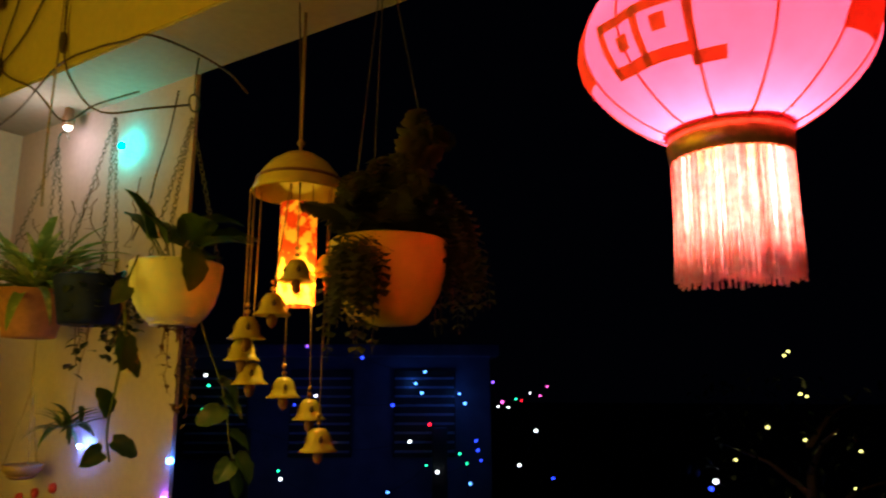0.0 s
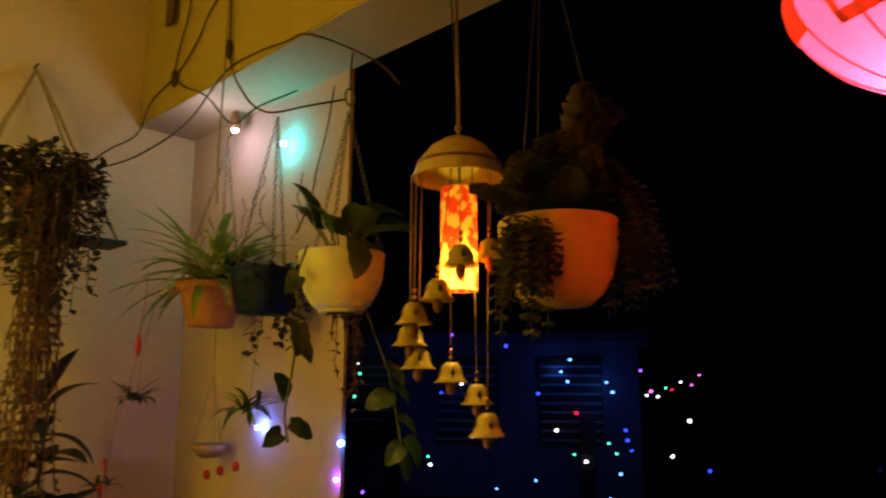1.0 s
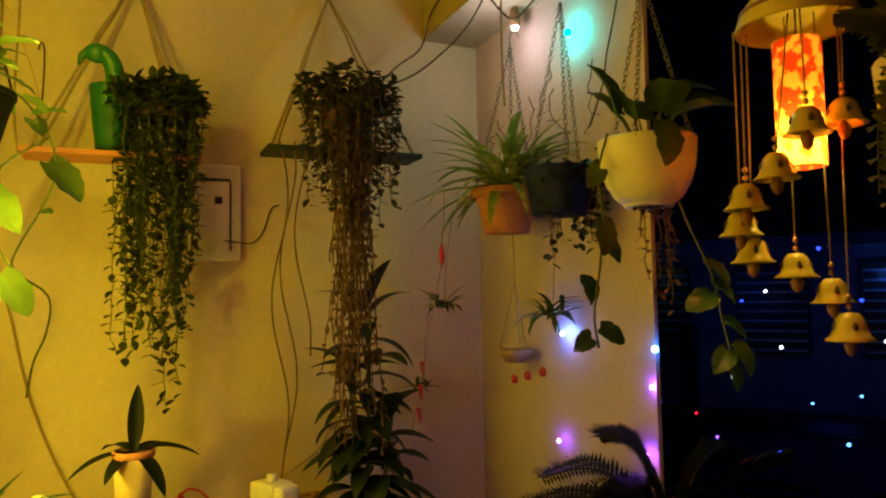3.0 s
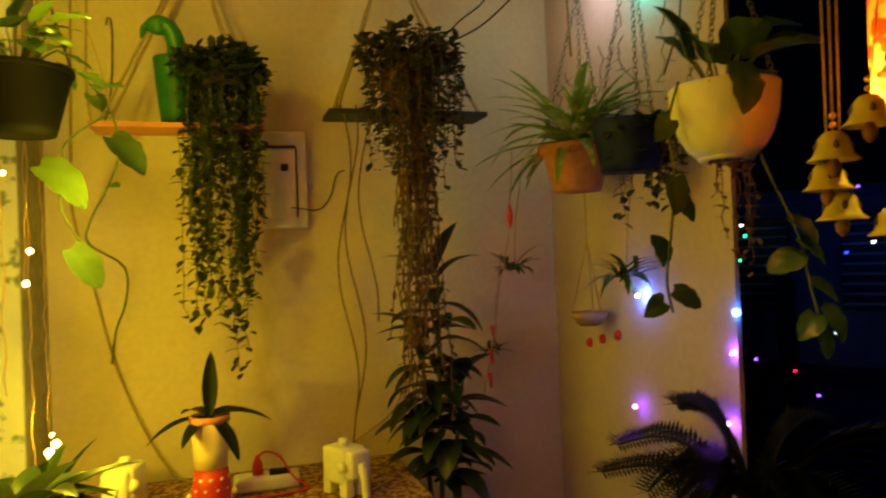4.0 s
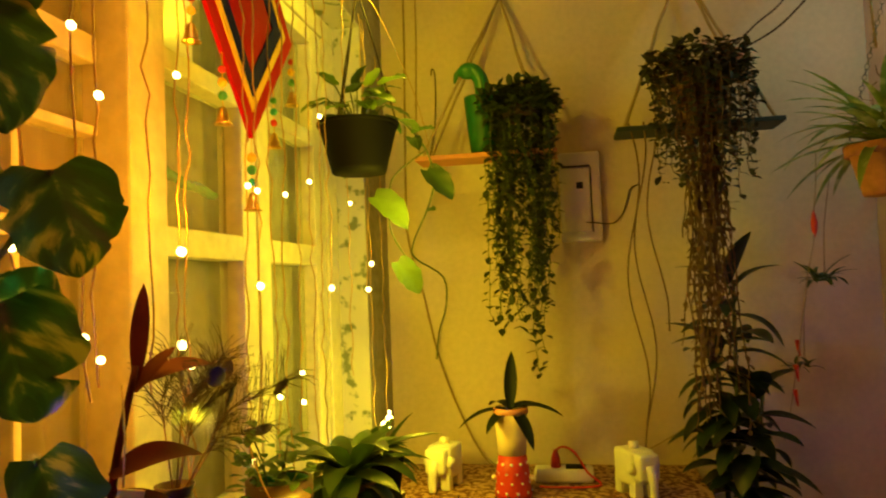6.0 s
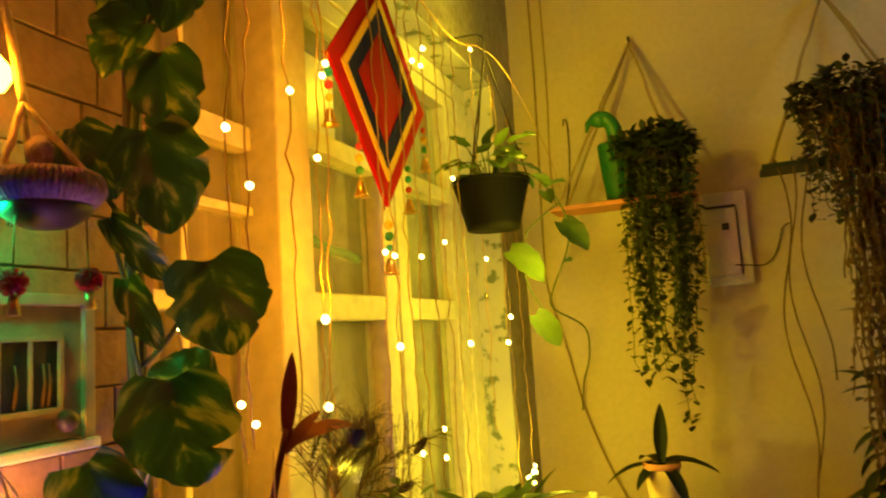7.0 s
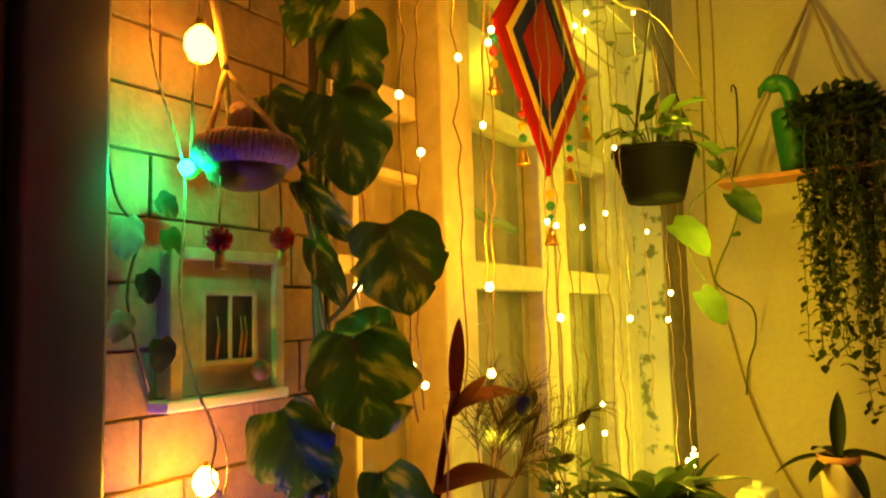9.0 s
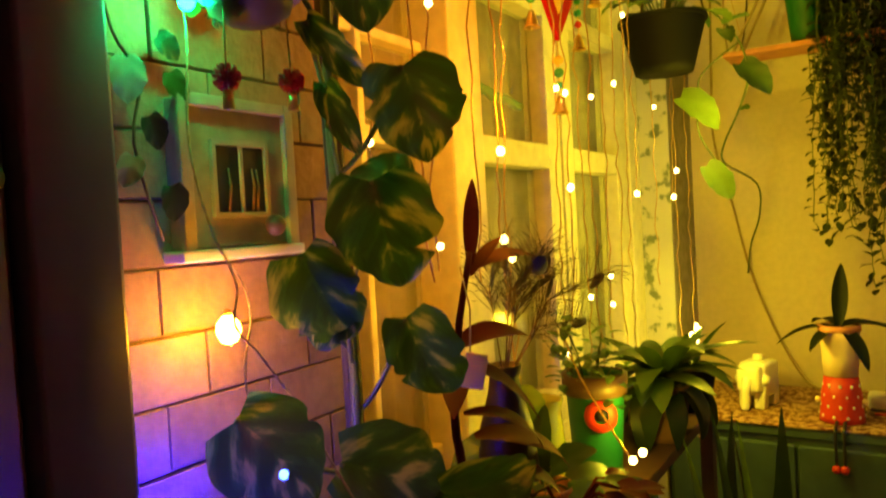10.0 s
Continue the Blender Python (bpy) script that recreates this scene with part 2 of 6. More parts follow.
LILAC = mat("lilac_yarn", (0.44, 0.30, 0.34), 0.95, vary=0.4, scale=160, bump=1.0)
SILK = mat("red_lantern_silk", (0.92, 0.080, 0.165), 0.6, vary=0.15, scale=60, big=6, bump=0.05, translucent=0.75)
# red thread, whitened in its colour for the glow of the lamp inside
TASSEL = mat("glow_whitened_tassel_thread", (1.0, 0.78, 0.74), 0.5, dark=(0.95, 0.22, 0.19), scale=160, translucent=0.75)
GOLD = mat("gold_trim", (0.70, 0.40, 0.06), 0.35, 0.6, vary=0.5, scale=90)
GOLDP = mat("gold_printed_silk", (0.62, 0.20, 0.03), 0.6, vary=0.3, scale=70, translucent=0.40)
MOSAIC = two_tone("amber_lamp_paper", (1.0, 0.50, 0.08), (0.62, 0.06, 0.01), 42, 0.035, 0.50, 0.5, bump=0.0, translucent=0.85)
LEAFB = mat("bright_young_leaf", (0.17, 0.27, 0.03), 0.4, vary=0.35, scale=40, big=14, bump=0.1, translucent=0.45)
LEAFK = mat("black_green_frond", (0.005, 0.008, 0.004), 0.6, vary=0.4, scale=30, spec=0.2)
PANELW = mat("white_plastic_box", (0.70, 0.66, 0.66), 0.4, vary=0.1, scale=30)
BIRDH = mat("weathered_board", (0.44, 0.34, 0.25), 0.7, vary=0.4, scale=40, big=14, bump=0.3)
GLASS = glass("window_glass", rough=0.12)
DIMBLUE = mat("blue_grey_facade", (0.10, 0.12, 0.20), 0.8, vary=0.5, scale=3, big=0.6)
WARM_B = glow("warm_bulb", (1.0, 0.72, 0.20), 14)

# ---- mesh helpers ----


def empty(name, place, label, category, group="", rz=0.0, kind=""):
    ob = new(name)
    ob.matrix_basis = pose(*place, 0, 0, rz)
    return tagged(ob, label, category, group, kind)


def part(name, bm, material, parent=None, label="", smooth=True):
    me = bpy.data.meshes.new(name)
    bm.to_mesh(me)
    bm.free()
    me.materials.append(material)
    if smooth:
        for f in me.polygons:
            f.use_smooth = True
    ob = new(name, me)
    if parent is not None:
        ob.parent = parent
    if label:
        ob["label"] = label
    return ob


def box(bm, lo, hi, bevel=0.0):
    lo, hi = Vector(lo), Vector(hi)
    r = bmesh.ops.create_cube(bm, size=1.0)
    for v in r["verts"]:
        v.co = Vector([(lo[i] + hi[i]) / 2 + v.co[i] * (hi[i] - lo[i]) for i in range(3)])
    if bevel:
        edges = list({e for v in r["verts"] for e in v.link_edges})
        bmesh.ops.bevel(bm, geom=edges, offset=bevel, segments=2, affect="EDGES", profile=0.6)
    return bm


def boxed(lo, hi, bevel=0.0):
    return box(bmesh.new(), lo, hi, bevel)


def lathe(profile, n=32, bm=None, at=(0, 0, 0), squash=1.0):
    """Turn (radius, height) pairs round the upright axis."""
    bm = bm or bmesh.new()
    rings = []
    for r, z in profile:
        rings.append([bm.verts.new((at[0] + r * math.cos(2 * math.pi * k / n), at[1] + r * squash * math.sin(2 * math.pi * k / n), at[2] + z)) for k in range(n)])
    for a, b in zip(rings, rings[1:]):
        for k in range(n):
            bm.faces.new((a[k], a[(k + 1) % n], b[(k + 1) % n], b[k]))
    return bm


def flowing(pts, sub=4):
    """A smooth curve through the points."""
    out = []
    for i in range(len(pts) - 1):
        a, b, c, d = pts[max(i - 1, 0)], pts[i], pts[i + 1], pts[min(i + 2, len(pts) - 1)]
        for k in range(sub):
            t = k / sub
            out.append(0.5 * ((2 * b) + (c - a) * t + (2 * a - 5 * b + 4 * c - d) * t * t + (3 * b - a - 3 * c + d) * t ** 3))
    return out + [pts[-1]]


def tube(pts, r, n=6, bm=None, taper=1.0):
    """A round cord along points."""
    bm = bm or bmesh.new()
    pts = [Vector(p) for p in pts]
    if 4 <= len(pts) <= 14 and r > 0.001:
        pts = flowing(pts)
    rings = []
    ref = Vector((0.31, 0.95, 0.12)).normalized()
    for i, p in enumerate(pts):
        d = (pts[min(i + 1, len(pts) - 1)] - pts[max(i - 1, 0)])
        d = d.normalized() if d.length > 1e-9 else Vector((0, 0, 1))
        a = d.cross(ref)
        if a.length < 0.05:
            a = d.cross(Vector((1, 0, 0.2)))
        a.normalize()
        b = d.cross(a)
        rr = r * (1 + (taper - 1) * i / max(1, len(pts) - 1))
        rings.append([bm.verts.new(p + (a * math.cos(2 * math.pi * k / n) + b * math.sin(2 * math.pi * k / n)) * rr) for k in range(n)])
    for a, b in zip(rings, rings[1:]):
        for k in range(n):
            bm.faces.new((a[k], a[(k + 1) % n], b[(k + 1) % n], b[k]))
    bm.faces.new(list(reversed(rings[0])))
    bm.faces.new(rings[-1])
    return bm


def twine(pts, r, pitch=0.022):
    """Two thin strands wound round each other along a path."""
    path = flowing([Vector(p) for p in pts], 6)
    fine = []
    for a, b in zip(path, path[1:]):
        n = max(1, int((b - a).length / (pitch / 5)))
        fine += [a.lerp(b, k / n) for k in range(n)]
    fine.append(path[-1])
    bm, run = bmesh.new(), [0.0]
    for a, b in zip(fine, fine[1:]):
        run.append(run[-1] + (b - a).length)
    for turn in (0.0, math.pi):
        strand = []
        for k, p in enumerate(fine):
            d = (fine[min(k + 1, len(fine) - 1)] - fine[max(k - 1, 0)]).normalized()
            s = d.cross(Vector((0.31, 0.22, 0.92))).normalized()
            u = d.cross(s)
            w = turn + 2 * math.pi * run[k] / pitch
            strand.append(p + (s * math.cos(w) + u * math.sin(w)) * r)
        tube(strand, r, 4, bm)
    return bm


def bend(a, b, sag, steps=10, wob=0.0, seed=0):
    """Points from a to b that hang by sag, with a slight wander."""
    rng = random.Random(seed)
    a, b = Vector(a), Vector(b)
    out = []
    for i in range(steps + 1):
        u = i / steps
        p = a.lerp(b, u) + Vector((0, 0, -4 * sag * u * (1 - u)))
        if 0 < i < steps and wob:
            p += Vector((rng.uniform(-wob, wob), rng.uniform(-wob, wob), rng.uniform(-wob, wob)))
        out.append(p)
    return out


def ball(bm, c, r, seg=10):
    m = Matrix.Translation(c) @ Matrix.Diagonal((r, r, r, 1))
    bmesh.ops.create_uvsphere(bm, u_segments=seg, v_segments=max(5, seg * 2 // 3), radius=1.0, matrix=m)
    return bm


def chain(bm, a, b, link=0.015, r=0.0009):
    """Real links, turned by quarter turns."""
    a, b = Vector(a), Vector(b)
    n = max(2, int((b - a).length / (link * 0.78)))
    d = (b - a).normalized()
    s = d.cross(Vector((0.2, 0.9, 0.3))).normalized()
    t = d.cross(s)
    for i in range(n):
        c = a.lerp(b, (i + 0.5) / n)
        w = s if i % 2 else t
        pts = [c + d * (math.sin(k * math.pi / 4) * link / 2) + w * (math.cos(k * math.pi / 4) * link / 3.4) for k in range(9)]
        tube(pts, r, 4, bm)
    return bm


def leaf_into(bm, base, direction, up, length, width, droop=0.3, fold=0.15, heart=0.0, n=7, wave=0.0, seed=0):
    """A thin leaf with a midrib fold, from base along direction."""
    d, u = Vector(direction).normalized(), Vector(up)
    s = d.cross(u)
    if s.length < 1e-4:
        s = d.cross(Vector((1, 0.3, 0)))
    s.normalize()
    u = s.cross(d).normalized()
    rng = random.Random(seed)
    rows = []
    for i in range(n + 1):
        t = i / n
        if heart:
            w = width * 0.5 * 1.16 * (1 - t) ** 0.55 * (t + 0.03) ** 0.35 * 1.55
            back = heart * length * 0.16 * (1 - min(1, t * 4))
        else:
            w = width * 0.5 * math.sin(math.pi * min(1, 0.06 + t * 0.94)) ** 0.75
            back = 0
        if i == n:
            w = width * 0.01
        ang = droop * t
        p = Vector(base) + d * (length * (math.sin(ang) / droop if droop > 0.01 else t)) - u * (length * (1 - math.cos(ang)) / max(droop, 0.01))
        lift = u * (fold * w) + u * (wave * width * 0.07 * math.sin(9 * t + seed))
        rows.append([bm.verts.new(p - d * back - s * w + lift), bm.verts.new(p - s * w * 0.5 + lift * 0.35), bm.verts.new(p), bm.verts.new(p + s * w * 0.5 + lift * 0.35), bm.verts.new(p - d * back + s * w + lift)])
    for a, b in zip(rows, rows[1:]):
        for k in range(4):
            f = bm.faces.new((a[k], a[k + 1], b[k + 1], b[k]))
            if heart:
                lay = bm.loops.layers.uv.verify()
                for lp, (i, j) in zip(f.loops, ((k, 0), (k + 1, 0), (k + 1, 1), (k, 1))):
                    lp[lay].uv = (i / 4, (rows.index(a) + j) / n)
    return bm


def lobed_leaf(parent, base, direction, up, length, width, material, droop, fold, seed, cuts=2):
    """A broad heart-shaped leaf: back lobes, torn notches in the margin, ripples between the veins."""
    rng = random.Random(seed)
    d, u = Vector(direction).normalized(), Vector(up)
    s = d.cross(u).normalized()
    u = s.cross(d).normalized()
    n, half = (26, 6) if cuts else (16, 4)
    notch = {sg: [(rng.uniform(0.2, 0.85), rng.uniform(0.10, 0.38), rng.uniform(0.02, 0.045)) for _ in range(rng.randint(cuts // 2, cuts))] for sg in (-1, 1)}
    lean, curl, side = rng.uniform(-0.18, 0.18), rng.uniform(-0.5, 0.7), rng.uniform(0.85, 1.1)
    bm = bmesh.new()
    lay = bm.loops.layers.uv.new("UVMap")
    rows = []
    for i in range(n + 1):
        t = i / n
        w0 = width * 0.5 * ((t + 0.045) ** 0.42 * max(0.0, 1 - t) ** 0.72) / 0.49 + width * 0.004
        ang = droop * t
        p = d * (length * math.sin(ang) / max(droop, 0.01)) - u * (length * (1 - math.cos(ang)) / max(droop, 0.01)) + s * (lean * length * t * t)
        row = []
        for k in range(-half, half + 1):
            sg = 1 if k >= 0 else -1
            e = abs(k) / half
            w = w0 * (side if sg > 0 else 2 - side - 0.05)
            for c, depth, wide in notch[sg]:
                w *= 1 - depth * math.exp(-((t - c) / wide) ** 2) * e ** 2
            w *= 1 + 0.035 * math.sin(23 * t + seed + sg)
            back = length * 0.17 * max(0.0, 1 - t * 3.2) * e ** 1.5
            lift = fold * w * e + curl * w * e * e * 0.35 + width * 0.030 * math.sin(16 * t - 5 * e + seed) * e
            row.append(bm.verts.new(p + s * (sg * e * w) - d * (back - 0.10 * length * e * e * (1 - t)) + u * lift))
        rows.append(row)
    for i in range(n):
        for k in range(2 * half):
            f = bm.faces.new((rows[i][k], rows[i][k + 1], rows[i + 1][k + 1], rows[i + 1][k]))
            for lp, (a, b) in zip(f.loops, ((k, i), (k + 1, i), (k + 1, i + 1), (k, i + 1))):
                lp[lay].uv = (a / (2 * half), b / n)
    ob = part("leaf", bm, material, parent)
    ob.location = base
    return ob


def leaf_part(parent, base, direction, up, length, width, material, droop=0.5, heart=1.0, fold=0.2, seed=0, wave=0.5, name="leaf"):
    if heart:
        return lobed_leaf(parent, base, direction, up, length * 1.08, width * 1.05, material, droop, fold, seed, 0)
    bm = leaf_into(bmesh.new(), (0, 0, 0), direction, up, length, width, droop, fold, 0, 14, wave, seed)
    ob = part(name, bm, material, parent)
    ob.location = base
    return ob


def pot_profile(r_top, r_bot, h, thick=0.006, bulge=0.0):
    """Outer wall up, lip, inner wall down to the soil."""
    out = [(0.001, 0.0), (r_bot, 0.0)]
    for i in range(1, 9):
        t = i / 8
        out.append((r_bot + (r_top - r_bot) * t + bulge * math.sin(math.pi * t) * (1 - 0.3 * t), h * t))
    out += [(r_top - thick * 0.4, h + thick * 0.5), (r_top - thick, h), (r_top - thick * 1.4, h * 0.82), (0.001, h * 0.82)]
    return out

# ---- the balcony ----
XW, XR, YE, ZC = -0.80, 0.532, 2.30, 2.60


def wall(name, lo, hi, material, label):
    return tagged(part(name, boxed(lo, hi), material, None, "", False), label, "wall", kind="structure")


tagged(part("floor", boxed((-1.2, -1.7, -0.1), (0.66, 2.5, 0.0)), FLOOR, None, "", False), "brown tiled balcony floor", "floor", kind="structure")
tagged(part("ceiling", boxed((-1.2, -1.7, ZC), (0.66, 2.5, ZC + 0.12)), CEIL, None, "", False), "cream painted balcony ceiling", "ceiling", kind="structure")
wall("wall_north", (XW - 0.2, YE, 0), (XR + 0.12, YE + 0.15, ZC), CREAM, "cream painted end wall with warm light")
wall("wall_south", (-1.0, -1.65, 0), (0.65, -1.5, ZC), CREAM, "cream painted wall behind")
wall("wall_east_pier", (XR, 1.525, 0), (XR + 0.010, YE, ZC - 0.002), WHITE, "white painted side wall beside the opening")
wall("wall_east_parapet", (XR, -1.5, 0), (XR + 0.12, 1.523, 0.85), WHITE, "white painted balcony parapet")
wall("wall_west_corner", (XW - 0.2, 2.07, 0), (XW, YE, ZC), CONC, "grey worn plaster strip beside the window")
wall("wall_west_lintel", (XW - 0.2, 0.80, 2.115), (XW, 2.07, ZC), CONC, "grey plaster lintel over the window")
wall("wall_west_sill", (XW - 0.2, 0.80, 0), (XW, 2.07, 0.93), CREAM, "cream wall under the window")
wall("wall_west_brick", (XW - 0.2, 0.50, 0), (XW - 0.004, 0.80, ZC), MORTAR, "brick-faced wall panel with recessed joints")
wall("wall_west_south", (XW - 0.2, -1.5, 0), (XW, 0.50, ZC), CREAM, "cream wall beside the door")
tagged(part("beam", boxed((0.35, -1.5, 2.19), (XR + 0.006, YE, ZC), 0.004), YELLOW, None, "", False), "yellow painted ceiling beam over the opening", "beam", kind="structure")
tagged(part("beam_soffit", boxed((0.352, -1.5, 2.184), (XR + 0.004, YE - 0.001, 2.1895), 0.001), mat("tan_soffit_paint", (0.42, 0.34, 0.27), 0.75, vary=0.14, scale=50, big=2.0), None, "", False), "pale painted underside of the ceiling beam", "beam", kind="structure")
# thin speckled lining of the window recess
tagged(part("trim", boxed((XW - 0.095, 2.064, 0.93), (XW - 0.001, 2.0695, 2.11)), SHEET, None, "", False), "speckled lining sheet of the window reveal", "trim", kind="structure")
tagged(part("trim", boxed((XW - 0.095, 0.80, 2.109), (XW - 0.001, 2.0695, 2.1145)), SHEET, None, "", False), "speckled lining sheet of the window soffit", "trim", kind="structure")

# door and its dark frame beside the bricks
door = tagged(new("door_1"), "dark brown wooden door with a dark frame", "door", kind="structure")
part("door_frame", boxed((XW + 0.002, 0.455, 0), (XW + 0.05, 0.515, 2.15), 0.004), mat("blue_black_frame", (0.05, 0.04, 0.08), 0.5, vary=0.3), door)
part("door_leaf", boxed((XW + 0.002, -0.38, 0), (XW + 0.035, 0.452, 2.1), 0.004), DARKWOOD, door)
hd = part("door_handle", lathe([(0.001, 0), (0.016, 0), (0.016, 0.006), (0.007, 0.009), (0.006, 0.026), (0.013, 0.032), (0.014, 0.042), (0.001, 0.047)], 20), BLACK, door, "black door knob")
hd.matrix_basis = pose(XW + 0.035, 0.430, 1.420, 0, 90, 0) @ Matrix.Diagonal((0.62, 0.62, 0.62, 1))
part("panel_strip", boxed((XW + 0.035, 0.385, 0), (XW + 0.047, 0.40, 2.1), 0.002), INK, door)

# ---- window ----
win = tagged(new("window_1"), "cream painted casement window with glass panes, closed", "window", kind="structure")
XF = XW - 0.10


def bar(y0, y1, z0, z1, name="frame_bar", x0=0.0, x1=0.03, m=FRAME):
    return part(name, boxed((XF - 0.03 + x0, y0, z0), (XF + x1 - 0.03 + 0.02, y1, z1), 0.004), m, win, "", False)


bar(0.80, 2.064, 2.06, 2.109, "window_frame", 0, 0.035)
bar(0.80, 2.064, 0.931, 0.985, "window_frame", 0, 0.035)
bar(1.985, 2.064, 0.985, 2.06, "window_frame", 0, 0.035)
bar(0.802, 0.86, 0.985, 2.06, "window_frame", 0, 0.035)
bar(1.105, 1.195, 0.985, 2.06, "mullion", 0, 0.060)
for y0, y1 in ((1.505, 1.565), (1.575, 1.632), (1.905, 1.978), (1.20, 1.228)):
    bar(y0, y1, 0.987, 2.058, "stile")
part("gap_strip", boxed((XF - 0.03, 1.565, 0.99), (XF - 0.022, 1.575, 2.05)), INK, win)
for y0, y1 in ((1.228, 1.505), (1.632, 1.905)):
    for z0, z1 in ((0.987, 1.05), (1.475, 1.522), (1.765, 1.80), (2.02, 2.058)):
        bar(y0, y1, z0, z1, "rail")
    for z0, z1 in ((1.05, 1.475), (1.522, 1.765), (1.80, 2.02)):
        p = part("pane", boxed((XF - 0.018, y0, z0), (XF - 0.014, y1, z1)), GLASS, win, "", False)
        p.visible_shadow = False
for z0, z1 in ((0.987, 1.06), (1.49, 1.515), (1.630, 1.644), (1.728, 1.765), (2.02, 2.058)):
    bar(0.862, 1.103, z0, z1, "rail", 0, 0.016)
bar(0.945, 0.958, 1.06, 2.02, "stile", 0, 0.020)
p = part("pane", boxed((XF - 0.020, 0.862, 1.06), (XF - 0.017, 1.103, 2.02)), GLASS, win, "", False)
p.visible_shadow = False
part("window_sill", boxed((XW - 0.13, 0.802, 0.931), (XW + 0.03, 2.062, 0.945), 0.004), FRAME, win, "", False)


def folds(y0, y1, z0, z1, x, depth, n, seed):
    bm = bmesh.new()
    rng = random.Random(seed)
    cols = n * 8
    grid = []
    for i in range(cols + 1):
        u = i / cols
        a = depth * math.sin(u * n * 2 * math.pi + 0.7 * math.sin(u * 9)) + rng.uniform(-0.1, 0.1) * depth
        grid.append([bm.verts.new((x + a * (1 - 0.25 * j / 6), y0 + (y1 - y0) * u, z0 + (z1 - z0) * j / 6)) for j in range(7)])
    for a, b in zip(grid, grid[1:]):
        for j in range(6):
            bm.faces.new((a[j], b[j], b[j + 1], a[j + 1]))
    r = bmesh.ops.solidify(bm, geom=bm.faces[:], thickness=0.002)
    return bm


cur = empty("curtain", (0, 0, 0), "brown cloth curtain hanging behind the window glass", "curtain")
part("left_drape", folds(0.80, 1.16, 0.95, 2.1, XF - 0.062, 0.012, 7, 1), CURTAIN, cur, "brown curtain cloth")
part("right_drape", folds(1.20, 2.06, 0.95, 2.1, XF - 0.066, 0.010, 12, 2), mat("pale_curtain_cloth", (0.86, 0.74, 0.56), 0.9, vary=0.35, scale=30, big=5), cur, "pale curtain cloth")
part("curtain_rod", tube([(XF - 0.064, 0.70, 2.10), (XF - 0.064, 2.12, 2.10)], 0.008), BRASS, cur)
for nm, lo, hi in (("wall_inner_back", (-1.62, 0.3, 0), (-1.55, 2.6, ZC)), ("wall_inner_south", (-1.55, 0.3, 0), (-1.0, 0.36, ZC)), ("wall_inner_north", (-1.55, 2.5, 0), (-1.0, 2.6, ZC))):
    wall(nm, lo, hi, CREAM, "dim wall of the room behind the window")
tagged(part("ceiling_inner", boxed((-1.62, 0.3, ZC), (-1.2, 2.6, ZC + 0.1)), CEIL, None, "", False), "dim ceiling of the room behind the window", "ceiling", kind="structure")
tagged(part("floor_inner", boxed((-1.62, 0.3, -0.1), (-1.2, 2.6, 0)), FLOOR, None, "", False), "floor of the room behind the window", "floor", kind="structure")

# a paper note and a green cloth behind the glass
tagged(part("paper_note", boxed((XF - 0.012, 1.245, 1.812), (XF - 0.010, 1.385, 1.955)), WCER, None, "", False), "white paper sheet stuck on the window glass", "paper")
tagged(part("green_cloth", tube(bend((XF - 0.036, 1.20, 1.655), (XF - 0.036, 1.50, 1.60), 0.012, 12, 0.006, 3), 0.009, 8), mat("green_cloth", (0.05, 0.20, 0.06), 0.8), None), "green cloth draped behind the window panes", "cloth")

# ---- cabinet ----
cab = empty("cabinet", (-0.38, 2.1, 0), "teal painted cabinet with a mosaic-patterned cloth top", "cabinet")
part("body", boxed((-0.415, -0.172, 0), (0.405, 0.19, 0.875), 0.004), TEAL, cab, "", False)
part("top_board", boxed((-0.415, -0.178, 0.876), (0.412, 0.195, 0.897), 0.003), TEAL, cab, "", False)
for i in range(3):
    d = part("door", boxed((-0.405 + i * 0.27, -0.186, 0.05), (-0.142 + i * 0.27, -0.173, 0.86), 0.003), TEAL, cab, "", False)
    part("handle", tube([(-0.17 + i * 0.27, -0.188, 0.52), (-0.17 + i * 0.27, -0.205, 0.53), (-0.17 + i * 0.27, -0.205, 0.61), (-0.17 + i * 0.27, -0.188, 0.62)], 0.004), STEEL, d)
tagged(part("tablecloth", boxed((-0.795, 1.919, 0.898), (0.03, 2.296, 0.903), 0.001), CLOTH, None, "", False), "brown and cream mosaic cloth on the cabinet", "tablecloth")


def swing_shelf(name, x0, x1, y, z, apex, material, label, extra=0):
    """A small board hung by ropes from one nail."""
    s = empty(name, ((x0 + x1) / 2, y, z), label, "shelf", "hanging shelves")
    w = (x1 - x0) / 2
    part("board", boxed((-w, -0.045, -0.006), (w, 0.070, 0.006), 0.002), material, s, "", False)
    ax, az = apex[0] - (x0 + x1) / 2, apex[1] - z
    for sx in (-1, 1):
        for sy in (-0.038, 0.06):
            part("rope", tube(bend((ax, 0.155, az), (sx * (w - 0.02), sy, 0.0), -0.004, 8, 0.002, 5), 0.0042, 6), ROPE, s)
    part("nail", tube([(ax, 0.185, az + 0.01), (ax, 0.148, az + 0.014)], 0.004), STEEL, s)
    return s


swing_shelf("hanging_shelf", -0.665, -0.295, 2.12, 1.748, (-0.44, 2.235), PINKW, "salmon wooden shelf hung by jute ropes on the wall")
swing_shelf("hanging_shelf", -0.145, 0.255, 2.12, 1.788, (0.058, 2.262), TEALW, "dark teal wooden shelf hung by jute ropes on the wall")


